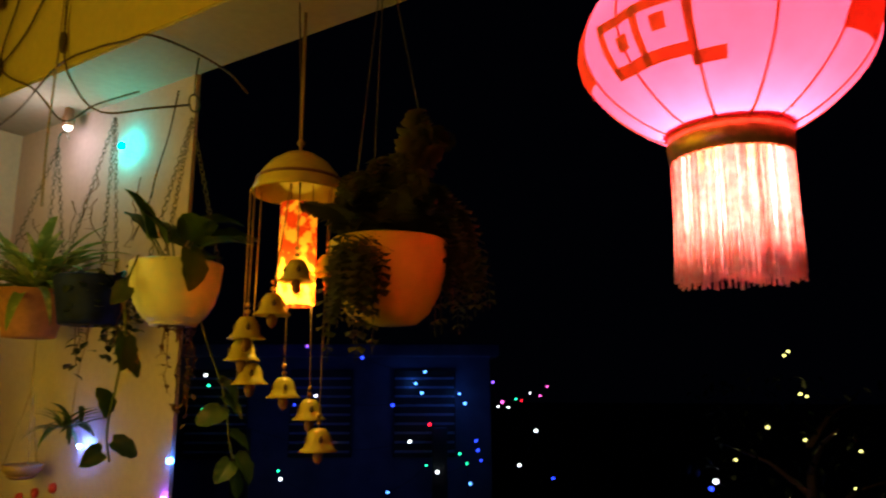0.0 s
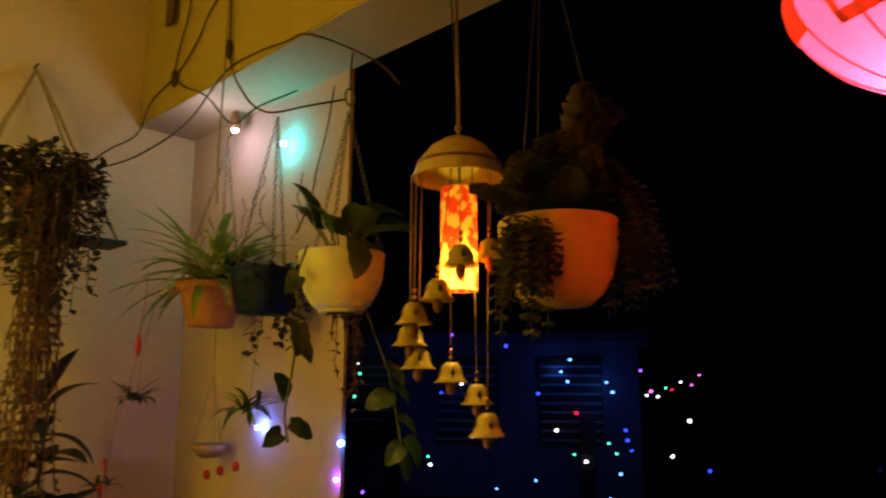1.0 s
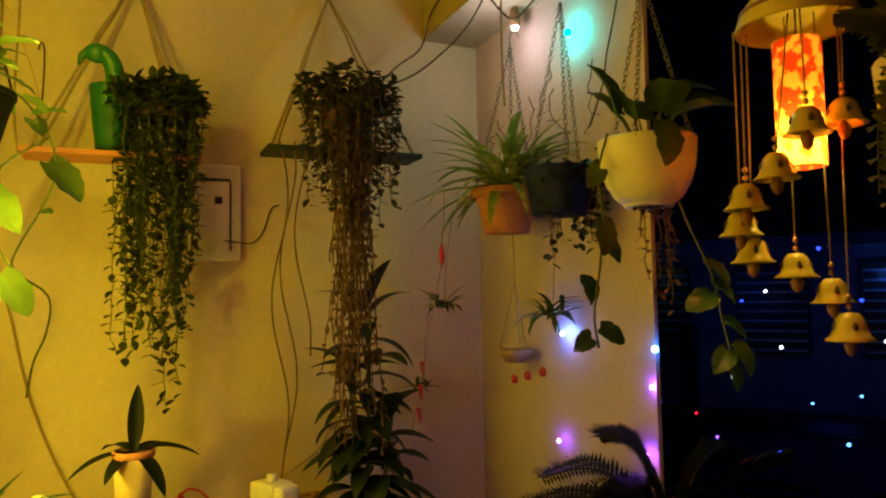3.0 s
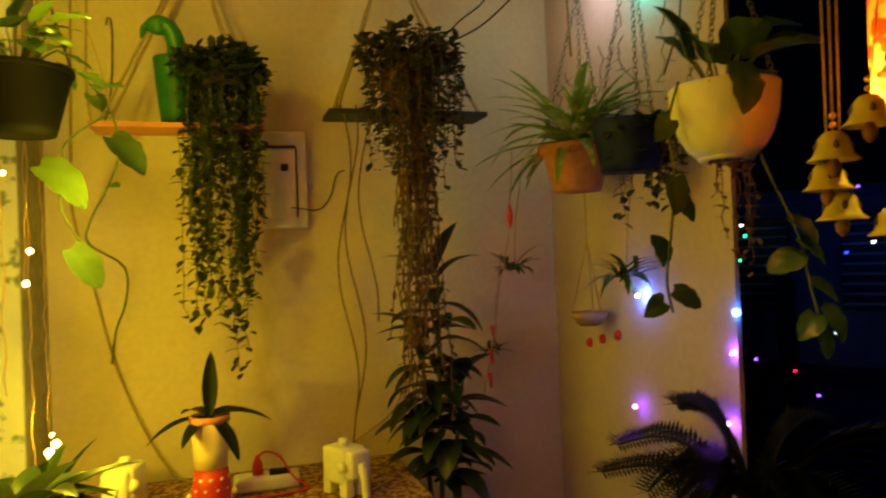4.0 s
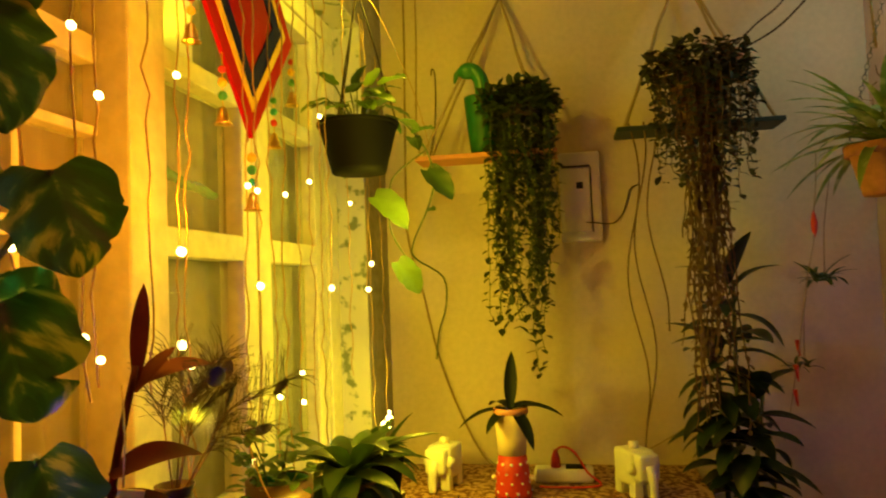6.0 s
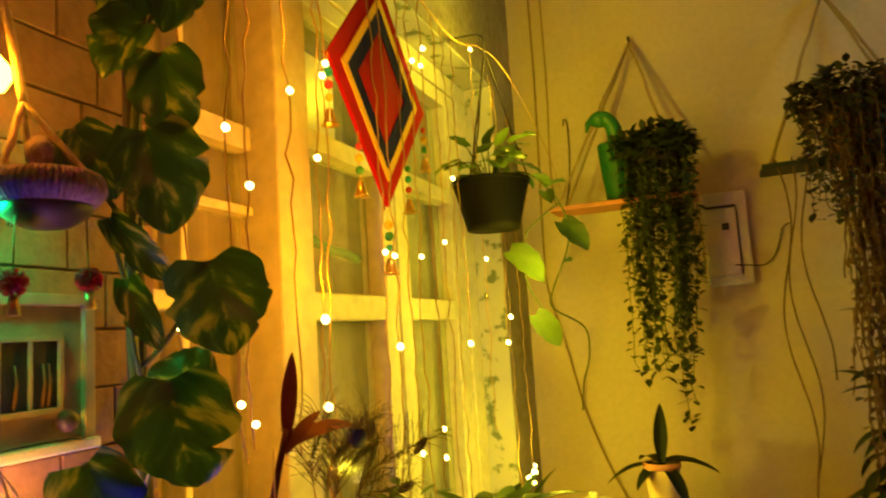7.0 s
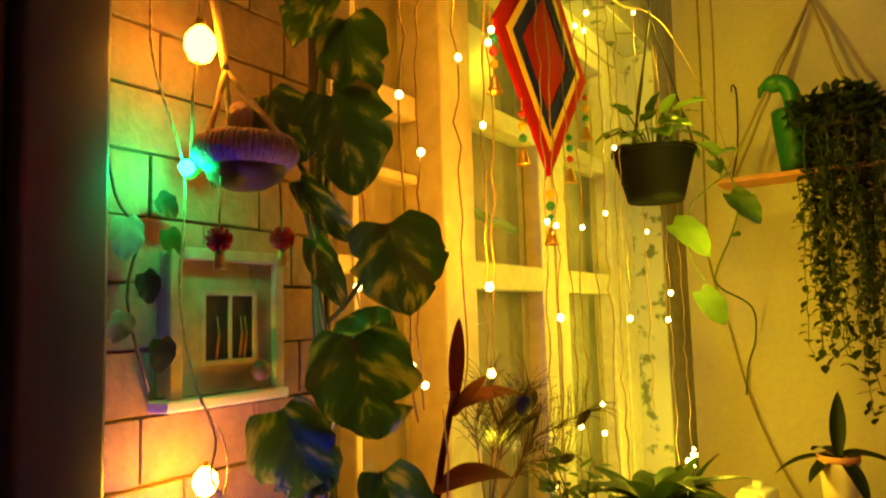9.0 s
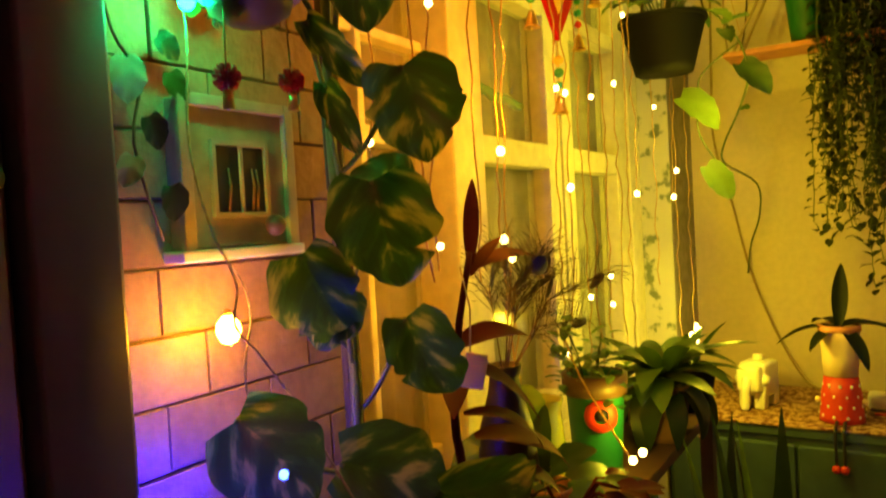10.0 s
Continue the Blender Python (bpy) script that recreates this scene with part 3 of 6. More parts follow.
def trailing(root, top, spread, drop, n, leaf, material, stem, seed, width=1.0, bush=0.05):
    """Strands that spill over a rim and hang, with small leaves."""
    rng = random.Random(seed)
    sb, lb = bmesh.new(), bmesh.new()
    for i in range(n):
        a = rng.uniform(0, 2 * math.pi)
        x, y = spread * math.cos(a) * rng.uniform(0.5, 1), 0.65 * spread * math.sin(a) * rng.uniform(0.4, 1)
        ln = drop * rng.choice((0.4, 0.55, 0.7, 0.8, 0.92, 1.0)) * rng.uniform(0.75, 1.0) * (1 - 0.45 * (abs(x) / spread) ** 2 * rng.random())
        p = Vector(top) + Vector((x * 0.4, y * 0.4, rng.uniform(0, bush)))
        pts = [p.copy()]
        p = Vector(top) + Vector((x, y, rng.uniform(0, bush) - 0.01))
        steps = max(4, int(ln / 0.018))
        for k in range(steps):
            pts.append(p.copy())
            p = p + Vector((rng.uniform(-0.006, 0.006) - x * 0.008 * width, rng.uniform(-0.005, 0.005), -0.018))
            d = Vector((rng.uniform(-1, 1), rng.uniform(-1, 0.6), rng.uniform(-0.5, 0.4)))
            leaf_into(lb, p, d, (0, 0, 1), leaf * rng.uniform(0.7, 1.2), leaf * rng.uniform(0.55, 0.85), 0.5, 0.2, 0, 3)
        tube(pts, 0.0011, 4, sb)
    for i in range(int(n * 9)):
        a, r = rng.uniform(0, 2 * math.pi), spread * 1.05 * math.sqrt(rng.random())
        p = Vector(top) + Vector((r * math.cos(a), 0.7 * r * math.sin(a), rng.uniform(-0.03, bush * 1.3) * (1 - 0.5 * r / spread)))
        leaf_into(lb, p, (rng.uniform(-1, 1), rng.uniform(-1, 1), rng.uniform(-0.3, 0.8)), (0, 0, 1), leaf * rng.uniform(0.8, 1.4), leaf * 0.7, 0.5, 0.2, 0, 3)
    tagged(part("stem_tangle", sb, stem, root), kind="stuff")
    tagged(part("foliage", lb, material, root), kind="stuff")


# green bird-shaped planter with a trailing plant, on the salmon shelf
pl = empty("parrot_planter", (-0.43, 2.12, 1.756), "green plastic bird-shaped planter on the salmon shelf", "planter")
bm = lathe([(0.001, 0), (0.034, 0), (0.040, 0.05), (0.045, 0.10), (0.049, 0.150), (0.046, 0.153), (0.043, 0.13), (0.001, 0.13)], 24, None, (-0.055, 0, 0), 0.9)
part("planter_body", bm, PARROT, pl)
part("neck", tube([(-0.048, -0.030, 0.11), (-0.049, -0.032, 0.155), (-0.054, -0.032, 0.190), (-0.068, -0.032, 0.212), (-0.082, -0.032, 0.218)], 0.021, 14, None, 0.9), PARROT, pl)
hd_ = part("head", ball(bmesh.new(), (0, 0, 0), 1.0, 18), PARROT, pl)
hd_.matrix_basis = pose(-0.086, -0.032, 0.216) @ Matrix.Diagonal((0.027, 0.021, 0.022, 1))
part("beak", tube([(-0.104, -0.032, 0.216), (-0.118, -0.032, 0.206), (-0.123, -0.032, 0.186)], 0.013, 8, None, 0.25), PARROT, pl)
part("tail_fin", boxed((-0.028, -0.012, 0.10), (0.012, 0.012, 0.135), 0.006), PARROT, pl)
tp = empty("trailing_plant", (-0.384, 2.085, 1.865), "dense trailing plant with small dark leaves hanging from a planter", "plant", "trailing plants")
trailing(tp, (0, 0, 0), 0.098, 0.72, 72, 0.027, mat("small_trailing_leaf", (0.030, 0.044, 0.009), 0.5, vary=0.5, scale=25, big=14, translucent=0.2), STEM, 11, 0.25, 0.060)
part("soil", lathe([(0.001, -0.03), (0.06, -0.03), (0.055, 0.0), (0.001, 0.006)], 20), SOIL, tp)

# dry trailing plant in a brown clay pot on the teal shelf
pb = empty("clay_pot", (0.065, 2.12, 1.795), "brown clay pot holding a drying trailing plant", "pot")
part("pot_wall", lathe(pot_profile(0.075, 0.055, 0.11), 28), WOOD, pb)
jar = empty("clay_jar", (0.160, 2.13, 1.90), "small orange clay jar among the trailing stems", "jar")
part("jar_body", lathe([(0.001, 0), (0.018, 0), (0.027, 0.025), (0.028, 0.05), (0.020, 0.072), (0.022, 0.08), (0.016, 0.08), (0.016, 0.05), (0.001, 0.05)], 20), TERRA, jar)
tp2 = empty("trailing_plant", (0.055, 2.11, 1.905), "half-dry trailing plant with brown stems and small leaves", "plant", "trailing plants")
trailing(tp2, (0, -0.030, 0.0), 0.125, 0.38, 60, 0.026, mat("half_dry_leaf", (0.040, 0.038, 0.016), 0.6, vary=0.55, scale=25, big=14), DRY, 21, 0.2, 0.09)
bm, lb = bmesh.new(), bmesh.new()
rng = random.Random(5)
for i in range(64):
    q = Vector((rng.gauss(0.006, 0.019), rng.uniform(-0.075, -0.02), 0.02))
    drift = rng.uniform(-0.0006, 0.0006)
    pts = [q.copy()]
    for k in range(int(rng.choice((0.45, 0.6, 0.75, 0.9)) * rng.uniform(0.8, 1) / 0.022)):
        q = q + Vector((rng.gauss(drift, 0.0033), rng.gauss(0, 0.003), -0.022))
        pts.append(q.copy())
        if rng.random() < 0.55:
            leaf_into(lb, q, (rng.uniform(-1, 1), rng.uniform(-1, 0.4), rng.uniform(-0.8, 0.1)), (0, 0, 1), rng.uniform(0.012, 0.026), 0.012, 0.6, 0.2, 0, 3)
    tube(pts, rng.uniform(0.0011, 0.0021), 5, bm)
tagged(part("dry_stem_tangle", bm, DRY, tp2, "brown dry hanging stems"), kind="stuff")
tagged(part("dry_leaves", lb, DRY, tp2), kind="stuff")
# thin long cords of aerial root
for i, (x, z) in enumerate(((-0.115, 1.02), (-0.095, 0.98), (-0.06, 1.25))):
    pts = [(x - 0.055 + 0.02 * math.sin(k * 0.9 + i), -0.02, -0.1 - k * 0.075) for k in range(int((1.90 - z) / 0.075))]
    part("hanging_root", tube(pts, 0.0022, 5), DRY, tp2)

# ---- electric box on the wall ----
eb = empty("meter_box", (-0.237, YE, 1.521), "white plastic electric box on the end wall", "electric box")
part("housing", boxed((-0.056, -0.035, 0), (0.056, -0.001, 0.25), 0.006), PANELW, eb)
cov = part("cover", boxed((-0.05, -0.043, 0.026), (0.026, -0.036, 0.202), 0.004), WCER, eb)
# black strips put in for the shaded frame round the cover
part("top_slot", boxed((-0.05, -0.0415, 0.206), (0.028, -0.0355, 0.212), 0.001), INK, eb)
part("side_slot", boxed((0.028, -0.0405, 0.026), (0.031, -0.0355, 0.206)), INK, eb)
part("indicator_window", boxed((-0.010, -0.0455, 0.146), (0.008, -0.0435, 0.164)), INK, cov)

# ---- spider plant and its neighbours, hung on chains ----


def strap_plant(root, base, n, l0, l1, w, material, seed, rise=0.9, droop=(1.2, 2.2)):
    rng = random.Random(seed)
    for i in range(n):
        a = 2 * math.pi * i * 0.381966 + rng.uniform(-0.2, 0.2)
        e = rng.uniform(0.15, rise)
        d = (math.cos(a) * math.cos(e), math.sin(a) * math.cos(e), math.sin(e))
        bm = leaf_into(bmesh.new(), (0, 0, 0), d, (0, 0, 1), rng.uniform(l0, l1), w * rng.uniform(0.8, 1.2), rng.uniform(*droop), 0.35, 0, 10)
        o = part("leaf", bm, material, root)
        o.location = Vector(base) + Vector((rng.uniform(-0.02, 0.02), rng.uniform(-0.02, 0.02), 0))


def hangers(root, rim, r, top, n=3, start=0.5, kind="chain"):
    for i in range(n):
        a = start + 2 * math.pi * i / n
        p = (r * math.cos(a), r * math.sin(a), rim)
        if kind == "chain":
            part("chain", chain(bmesh.new(), p, top), STEEL, root)
        else:
            part("cord", tube(bend(p, top, 0, 6, 0.001, i), 0.0022, 6), DROPE, root)


sp = empty("spider_plant_pot", (0.405, 1.90, 1.572), "terracotta pot with a green striped spider plant on chains", "plant")
part("pot", lathe(pot_profile(0.082, 0.055, 0.105), 32), TERRA, sp)
part("rim_band", lathe([(0.079, 0.085), (0.088, 0.086), (0.089, 0.108), (0.080, 0.109)], 32), TERRA, sp)
part("soil", lathe([(0.001, 0.08), (0.074, 0.085), (0.07, 0.098), (0.001, 0.102)], 24), SOIL, sp)
strap_plant(sp, (0, 0, 0.10), 100, 0.16, 0.30, 0.021, SPIDER, 31, 1.35, (0.7, 1.7))
hangers(sp, 0.10, 0.082, (0.02, 0.0, 0.47), 3, 0.9)
part("hook", tube([(0.02, 0, 0.465), (0.02, 0, 0.50), (0.035, 0, 0.515), (0.045, 0, 0.50)], 0.002), STEEL, sp)

nb = empty("navy_pot", (0.405, 1.665, 1.590), "navy marbled pot with thin vines on chains", "plant")
part("pot", lathe(pot_profile(0.077, 0.060, 0.100), 28), NAVY, nb)
part("soil", lathe([(0.001, 0.07), (0.062, 0.075), (0.001, 0.085)], 24), SOIL, nb)
hangers(nb, 0.09, 0.068, (0.05, 0.05, 0.50), 3, 0.2)
trailing(nb, (0.02, -0.02, 0.085), 0.080, 0.20, 26, 0.024, LEAFD, DRY, 41, 0.4, 0.02)

wp = empty("white_pot", (0.397, 1.368, 1.578), "ivory plastic hanging pot with a leafy pothos", "plant")
part("pot", lathe([(0.001, 0), (0.046, 0), (0.060, 0.012), (0.074, 0.036), (0.083, 0.066), (0.087, 0.112), (0.085, 0.115), (0.082, 0.112), (0.079, 0.09), (0.001, 0.09)], 40), WPOT, wp)
part("drain_rim", lathe([(0.030, -0.006), (0.043, -0.006), (0.046, 0.002), (0.03, 0.002)], 30), WPOT, wp)
part("soil", lathe([(0.001, 0.09), (0.078, 0.092), (0.001, 0.10)], 24), SOIL, wp)
hangers(wp, 0.108, 0.085, (0.075, 0.085, 0.46), 3, 1.7)
for a in (0.4, 2.5, 4.6):
    part("eyelet", lathe([(0.002, -0.001), (0.004, 0.0), (0.002, 0.003)], 10, None, (0.088 * math.cos(a), 0.088 * math.sin(a), 0.104)), INK, wp)
bm = tube([(0.084 + 0.014 * math.cos(k * math.pi / 6), 0.094, 0.50 + 0.020 * math.sin(k * math.pi / 6)) for k in range(13)], 0.0022, 6)
part("ring", bm, STEEL, wp)
part("hook", tube([(0.084, 0.094, 0.52), (0.08, 0.09, 0.56), (0.082, 0.085, 0.612)], 0.0022), STEEL, wp)
rng = random.Random(8)
spec = ((-0.085, -0.02, 0.155, -0.4, -0.2, 1.0, 0.075, 0.040), (-0.055, -0.03, 0.150, -0.8, -0.3, 0.7, 0.06, 0.045), (-0.02, -0.06, 0.15, -0.3, -0.9, 0.3, 0.075, 0.055),
        (0.01, -0.06, 0.145, 0.3, -0.9, -0.1, 0.085, 0.060), (0.03, -0.05, 0.155, 0.9, -0.5, 0.05, 0.09, 0.060), (0.03, -0.02, 0.195, 0.9, -0.2, 0.1, 0.085, 0.034),
        (-0.03, -0.075, 0.13, -0.1, -0.6, -0.9, 0.07, 0.045), (0.0, 0.02, 0.16, 0.3, 0.5, 0.5, 0.07, 0.05), (-0.05, 0.01, 0.16, -0.5, 0.4, 0.5, 0.065, 0.045),
        (0.05, 0.0, 0.14, 0.9, 0.3, 0.0, 0.07, 0.05))
for i, (x, y, z, dx, dy, dz, ln, w) in enumerate(spec):
    leaf_part(wp, (x, y, z), (dx, dy, dz + (0.35 if i not in (6, 10) else 0)), (0, -0.6, 1), ln * 1.15, w * 1.2, LEAF, 0.6, 1.0, 0.25, i)
    part("petiole", tube(bend((x * 0.3, y * 0.3, 0.09), (x, y, z), -0.01, 6), 0.0018, 5), STEM, wp)
trailing(wp, (0.02, 0.005, 0.0), 0.035, 0.24, 8, 0.014, DRY, DRY, 43, 0.5, 0.004)
# trailing pothos stem beside the pot
pts = [(-0.085, 0.0, 0.12), (-0.10, 0.01, 0.05), (-0.085, 0.02, -0.03), (-0.075, 0.05, -0.12), (-0.06, 0.09, -0.20), (-0.03, 0.12, -0.26)]
part("vine", tube(pts, 0.0022, 6), STEM, wp)
for i, (x, y, z, dx, dz, ln) in enumerate(((-0.10, 0.005, 0.06, -0.6, -0.5, 0.05), (-0.085, 0.02, -0.03, -0.2, -0.9, 0.06), (-0.08, 0.03, -0.06, 0.6, -0.6, 0.05), (-0.06, 0.09, -0.17, -0.5, 0.8, 0.055), (-0.04, 0.10, -0.22, 0.8, -0.4, 0.055), (-0.06, 0.10, -0.24, -0.9, -0.2, 0.05))):
    leaf_part(wp, (x, y, z), (dx, -0.35, dz), (0, -1, 0.4), ln, ln * 0.72, LEAF, 0.5, 1.0, 0.2, 50 + i)

# dry tendrils round the chains of the hanging pots
for x, y, z, ln, sd in ((0.40, 1.93, 1.86, 0.10, 1), (0.44, 1.84, 1.90, 0.13, 2), (0.42, 1.70, 1.88, 0.15, 3), (0.47, 1.62, 1.93, 0.16, 4), (0.46, 1.78, 1.96, 0.12, 5), (0.43, 2.00, 1.84, 0.09, 6)):
    rng = random.Random(900 + sd)
    bm = bmesh.new()
    q, pts = Vector((0, 0, 0)), []
    for k in range(9):
        pts.append(q.copy())
        q = q + Vector((rng.uniform(-0.010, 0.010), rng.uniform(-0.014, 0.014), -ln / 8))
        if k % 2:
            tube([q, q + Vector((rng.uniform(-0.02, 0.02), rng.uniform(-0.025, 0.025), rng.uniform(-0.01, 0.02)))], 0.0008, 4, bm, 0.5)
    tube(pts, 0.0013, 5, bm, 0.6)
    twig = tagged(part("dry_tendril", bm, DRY), "thin dry brown tendril caught on the pot chains", "twig", "dry tendrils")
    twig.location = (x, y, z)

# ---- small things along the end wall ----
saucer = empty("hanging_saucer", (0.468, 1.985, 1.255), "small wooden saucer hung on jute strings by the wall", "hanging dish")
part("dish", lathe([(0.001, 0), (0.030, 0), (0.044, 0.014), (0.046, 0.026), (0.042, 0.026), (0.036, 0.014), (0.001, 0.010)], 24), mat("tan_wooden_dish", (0.40, 0.24, 0.11), 0.7, vary=0.3, scale=60), saucer)
part("dark_base", lathe([(0.001, -0.008), (0.024, -0.008), (0.034, 0.0), (0.001, 0.001)], 24), WOOD, saucer)
for a in (0.3, 2.4, 4.5):
    part("string", tube([(0.042 * math.cos(a), 0.042 * math.sin(a), 0.022), (0.003, 0, 0.20), (0.0, 0.0, 0.33)], 0.0016, 5), ROPE, saucer)

for i, (y, z) in enumerate(((2.10, 1.189), (2.03, 1.205), (1.953, 1.222))):
    f = empty("wall_flower", (XR - 0.001, y, z), "small red button flower stuck on the white wall", "wall decoration", "red wall flowers")
    part("button", lathe([(0.001, 0), (0.013, 0), (0.011, 0.008), (0.001, 0.011)], 14), RED, f)
    part("stalk", tube([(0, 0.0, 0.001), (-0.015, 0.002, 0.001)], 0.0012, 4), WCER, f)
    f.matrix_basis = pose(XR - 0.001, y, z, 0, -90, 0)

ch = empty("red_charm", (0.294, 2.052, 1.53), "red thread charm hung from a cord", "charm")
part("bead", lathe([(0.001, -0.035), (0.007, -0.018), (0.008, 0.0), (0.004, 0.02), (0.001, 0.028)], 12), RED, ch)
part("cord", tube([(0.02, 0.02, 0.17), (0.012, 0.01, 0.09), (0, 0, 0.02), (-0.005, 0, -0.05), (-0.025, 0.02, -0.17), (-0.035, 0.05, -0.30), (-0.05, 0.10, -0.46)], 0.0014, 5), ROPE, ch)
for z, x in ((-0.30, -0.036), (-0.36, -0.042), (-0.42, -0.047)):
    part("tassel", tube([(x, 0.06, z + 0.02), (x + 0.004, 0.06, z - 0.02)], 0.006, 6, None, 0.4), RED, ch)


def air_plant(place, n, ln, seed, label):
    a = empty("air_plant", place, label, "plant", "air plants")
    strap_plant(a, (0, 0, 0), n, ln * 0.6, ln, 0.012, LEAF, seed, 1.25, (0.6, 1.7))
    part("cord", tube([(0.01, 0.01, 0.0), (0.012, 0.0, 0.13), (0.03, -0.01, 0.26)], 0.0012, 4), ROPE, a)


air_plant((0.325, 2.12, 1.39), 26, 0.095, 61, "small green tufted air plant hung on a thin cord")
air_plant((0.285, 2.18, 1.175), 12, 0.045, 62, "tiny brownish air plant hung on a thin cord")
air_plant((0.462, 1.80, 1.37), 34, 0.115, 63, "green tufted air plant hung beside the white wall")

# dracaena in a dark pot on a stand beside the cabinet
dr = empty("dracaena", (0.110, 2.12, 0), "tall dark green dracaena in a black pot", "plant")
part("pot", lathe(pot_profile(0.085, 0.065, 0.70), 28), BLACK, dr)
part("soil", lathe([(0.001, 0.6), (0.075, 0.61), (0.001, 0.63)], 20), SOIL, dr)
rng = random.Random(77)
for sx, sy, top in ((0.0, 0.0, 1.40), (-0.03, 0.02, 1.24), (0.035, -0.02, 1.12)):
    part("stem", tube([(sx * 0.4, sy, 0.6), (sx, sy, 0.95), (sx * 1.4 + 0.01, sy, top)], 0.007, 8, None, 0.6), STEM, dr)
    z = 0.86
    k = 0
    while z < top + 0.01:
        a = k * 2.4 + rng.uniform(-0.3, 0.3)
        e = rng.uniform(-0.05, 0.45) if z < top - 0.05 else rng.uniform(0.5, 1.3)
        u = (z - 0.85) / (top - 0.85)
        bm = leaf_into(bmesh.new(), (0, 0, 0), (math.cos(a) * math.cos(e), 0.75 * math.sin(a) * math.cos(e) - 0.12, math.sin(e)), (0, 0, 1), rng.uniform(0.115, 0.165), rng.uniform(0.046, 0.064), rng.uniform(0.6, 1.4), 0.35, 0, 9)
        o = part("leaf", bm, LEAFD, dr)
        o.location = (sx * (0.4 + u), sy, z)
        z += rng.uniform(0.013, 0.022)
        k += 1


def cycad(place, tips, ln, seed, label):
    """Stiff, dense feathered fronds that arch from one crown."""
    c = empty("cycad", (place[0], place[1], 0), label, "plant")
    part("pot", lathe(pot_profile(0.065, 0.055, place[2] - 0.05), 24), BLACK, c)
    part("crown", lathe([(0.001, place[2] - 0.08), (0.03, place[2] - 0.07), (0.025, place[2] - 0.02), (0.001, place[2])], 16), DARKWOOD, c)
    rng = random.Random(seed)
    for tx, ty, tz, arch in tips:
        base, tip = Vector((0, 0, place[2] - 0.03)), Vector((tx - place[0], ty - place[1], tz))
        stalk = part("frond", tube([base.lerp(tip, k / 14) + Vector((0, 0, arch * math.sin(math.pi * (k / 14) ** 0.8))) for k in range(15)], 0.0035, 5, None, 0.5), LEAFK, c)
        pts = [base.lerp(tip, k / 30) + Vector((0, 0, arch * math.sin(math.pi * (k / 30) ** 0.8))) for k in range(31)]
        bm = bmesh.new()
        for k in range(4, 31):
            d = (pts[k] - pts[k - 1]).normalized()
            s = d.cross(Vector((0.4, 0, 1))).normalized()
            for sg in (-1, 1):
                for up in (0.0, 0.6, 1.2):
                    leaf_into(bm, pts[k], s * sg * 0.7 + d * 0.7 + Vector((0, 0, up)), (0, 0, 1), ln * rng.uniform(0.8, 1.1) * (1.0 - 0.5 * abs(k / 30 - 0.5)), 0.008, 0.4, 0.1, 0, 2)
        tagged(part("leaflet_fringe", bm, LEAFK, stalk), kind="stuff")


cycad((0.455, 1.40, 0.98), ((0.470, 1.637, 1.115, 0.085), (0.455, 1.847, 0.985, 0.085), (0.450, 1.915, 0.905, 0.060), (0.47, 1.66, 0.94, 0.08), (0.44, 1.50, 1.00, 0.09), (0.42, 1.60, 0.92, 0.08),
                            (0.40, 1.25, 1.05, 0.07), (0.48, 1.18, 1.00, 0.08), (0.33, 1.38, 1.00, 0.06), (0.62, 1.42, 1.10, 0.08), (0.60, 1.28, 1.12, 0.05), (0.46, 1.74, 0.91, 0.10)), 0.052, 71, "dark feathery cycad in a black pot beside the opening")

# ---- on the cabinet ----
doll = empty("doll_planter", (-0.435, 2.0, 0.9035), "painted doll planter with a red polka-dot skirt on the cabinet", "planter")
part("upper_pot", lathe([(0.001, 0.095), (0.034, 0.10), (0.036, 0.14), (0.040, 0.205), (0.037, 0.207), (0.034, 0.19), (0.001, 0.19)], 28), SKIN, doll)
part("rim", lathe([(0.039, 0.196), (0.0425, 0.198), (0.0425, 0.210), (0.038, 0.211)], 28), PINKW, doll)
part("skirt", lathe([(0.001, 0), (0.045, 0), (0.044, 0.012), (0.040, 0.06), (0.033, 0.102), (0.001, 0.104)], 28), RED, doll)
for j, z in enumerate((0.014, 0.036, 0.058, 0.080)):
    r = 0.0455 - z * 0.105
    for k in range(10):
        a = 2 * math.pi * (k + 0.5 * (j % 2)) / 10
        bm = ball(bmesh.new(), (0, 0, 0), 0.0042, 8)
        o = part("polka_dot", bm, WCER, doll)
        o.location = ((r - 0.0022) * math.cos(a), (r - 0.0022) * math.sin(a), z)
for sx in (-0.008, 0.008):
    part("leg", tube([(sx, -0.04, 0.006), (sx, -0.088, 0.004), (sx, -0.096, -0.01), (sx, -0.096, -0.075)], 0.0035, 6), INK, doll)
    part("shoe", ball(bmesh.new(), (sx, -0.098, -0.08), 0.009, 10), RED, doll)
for sx in (-1, 1):
    part("hand", ball(bmesh.new(), (sx * 0.045, -0.01, 0.045), 0.007, 10), SKIN, doll)
for i, (dx, dy, dz, ln) in enumerate(((0.05, 0, 1, 0.085), (-0.9, -0.3, 0.15, 0.085), (0.85, -0.3, 0.35, 0.085), (0.35, -0.6, -0.1, 0.085), (-0.5, -0.6, -0.05, 0.06), (0.6, 0.5, 0.3, 0.07), (-0.4, 0.6, 0.3, 0.07))):
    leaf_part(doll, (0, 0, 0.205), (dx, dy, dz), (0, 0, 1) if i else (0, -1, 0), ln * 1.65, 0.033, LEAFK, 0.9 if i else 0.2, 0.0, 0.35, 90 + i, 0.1)


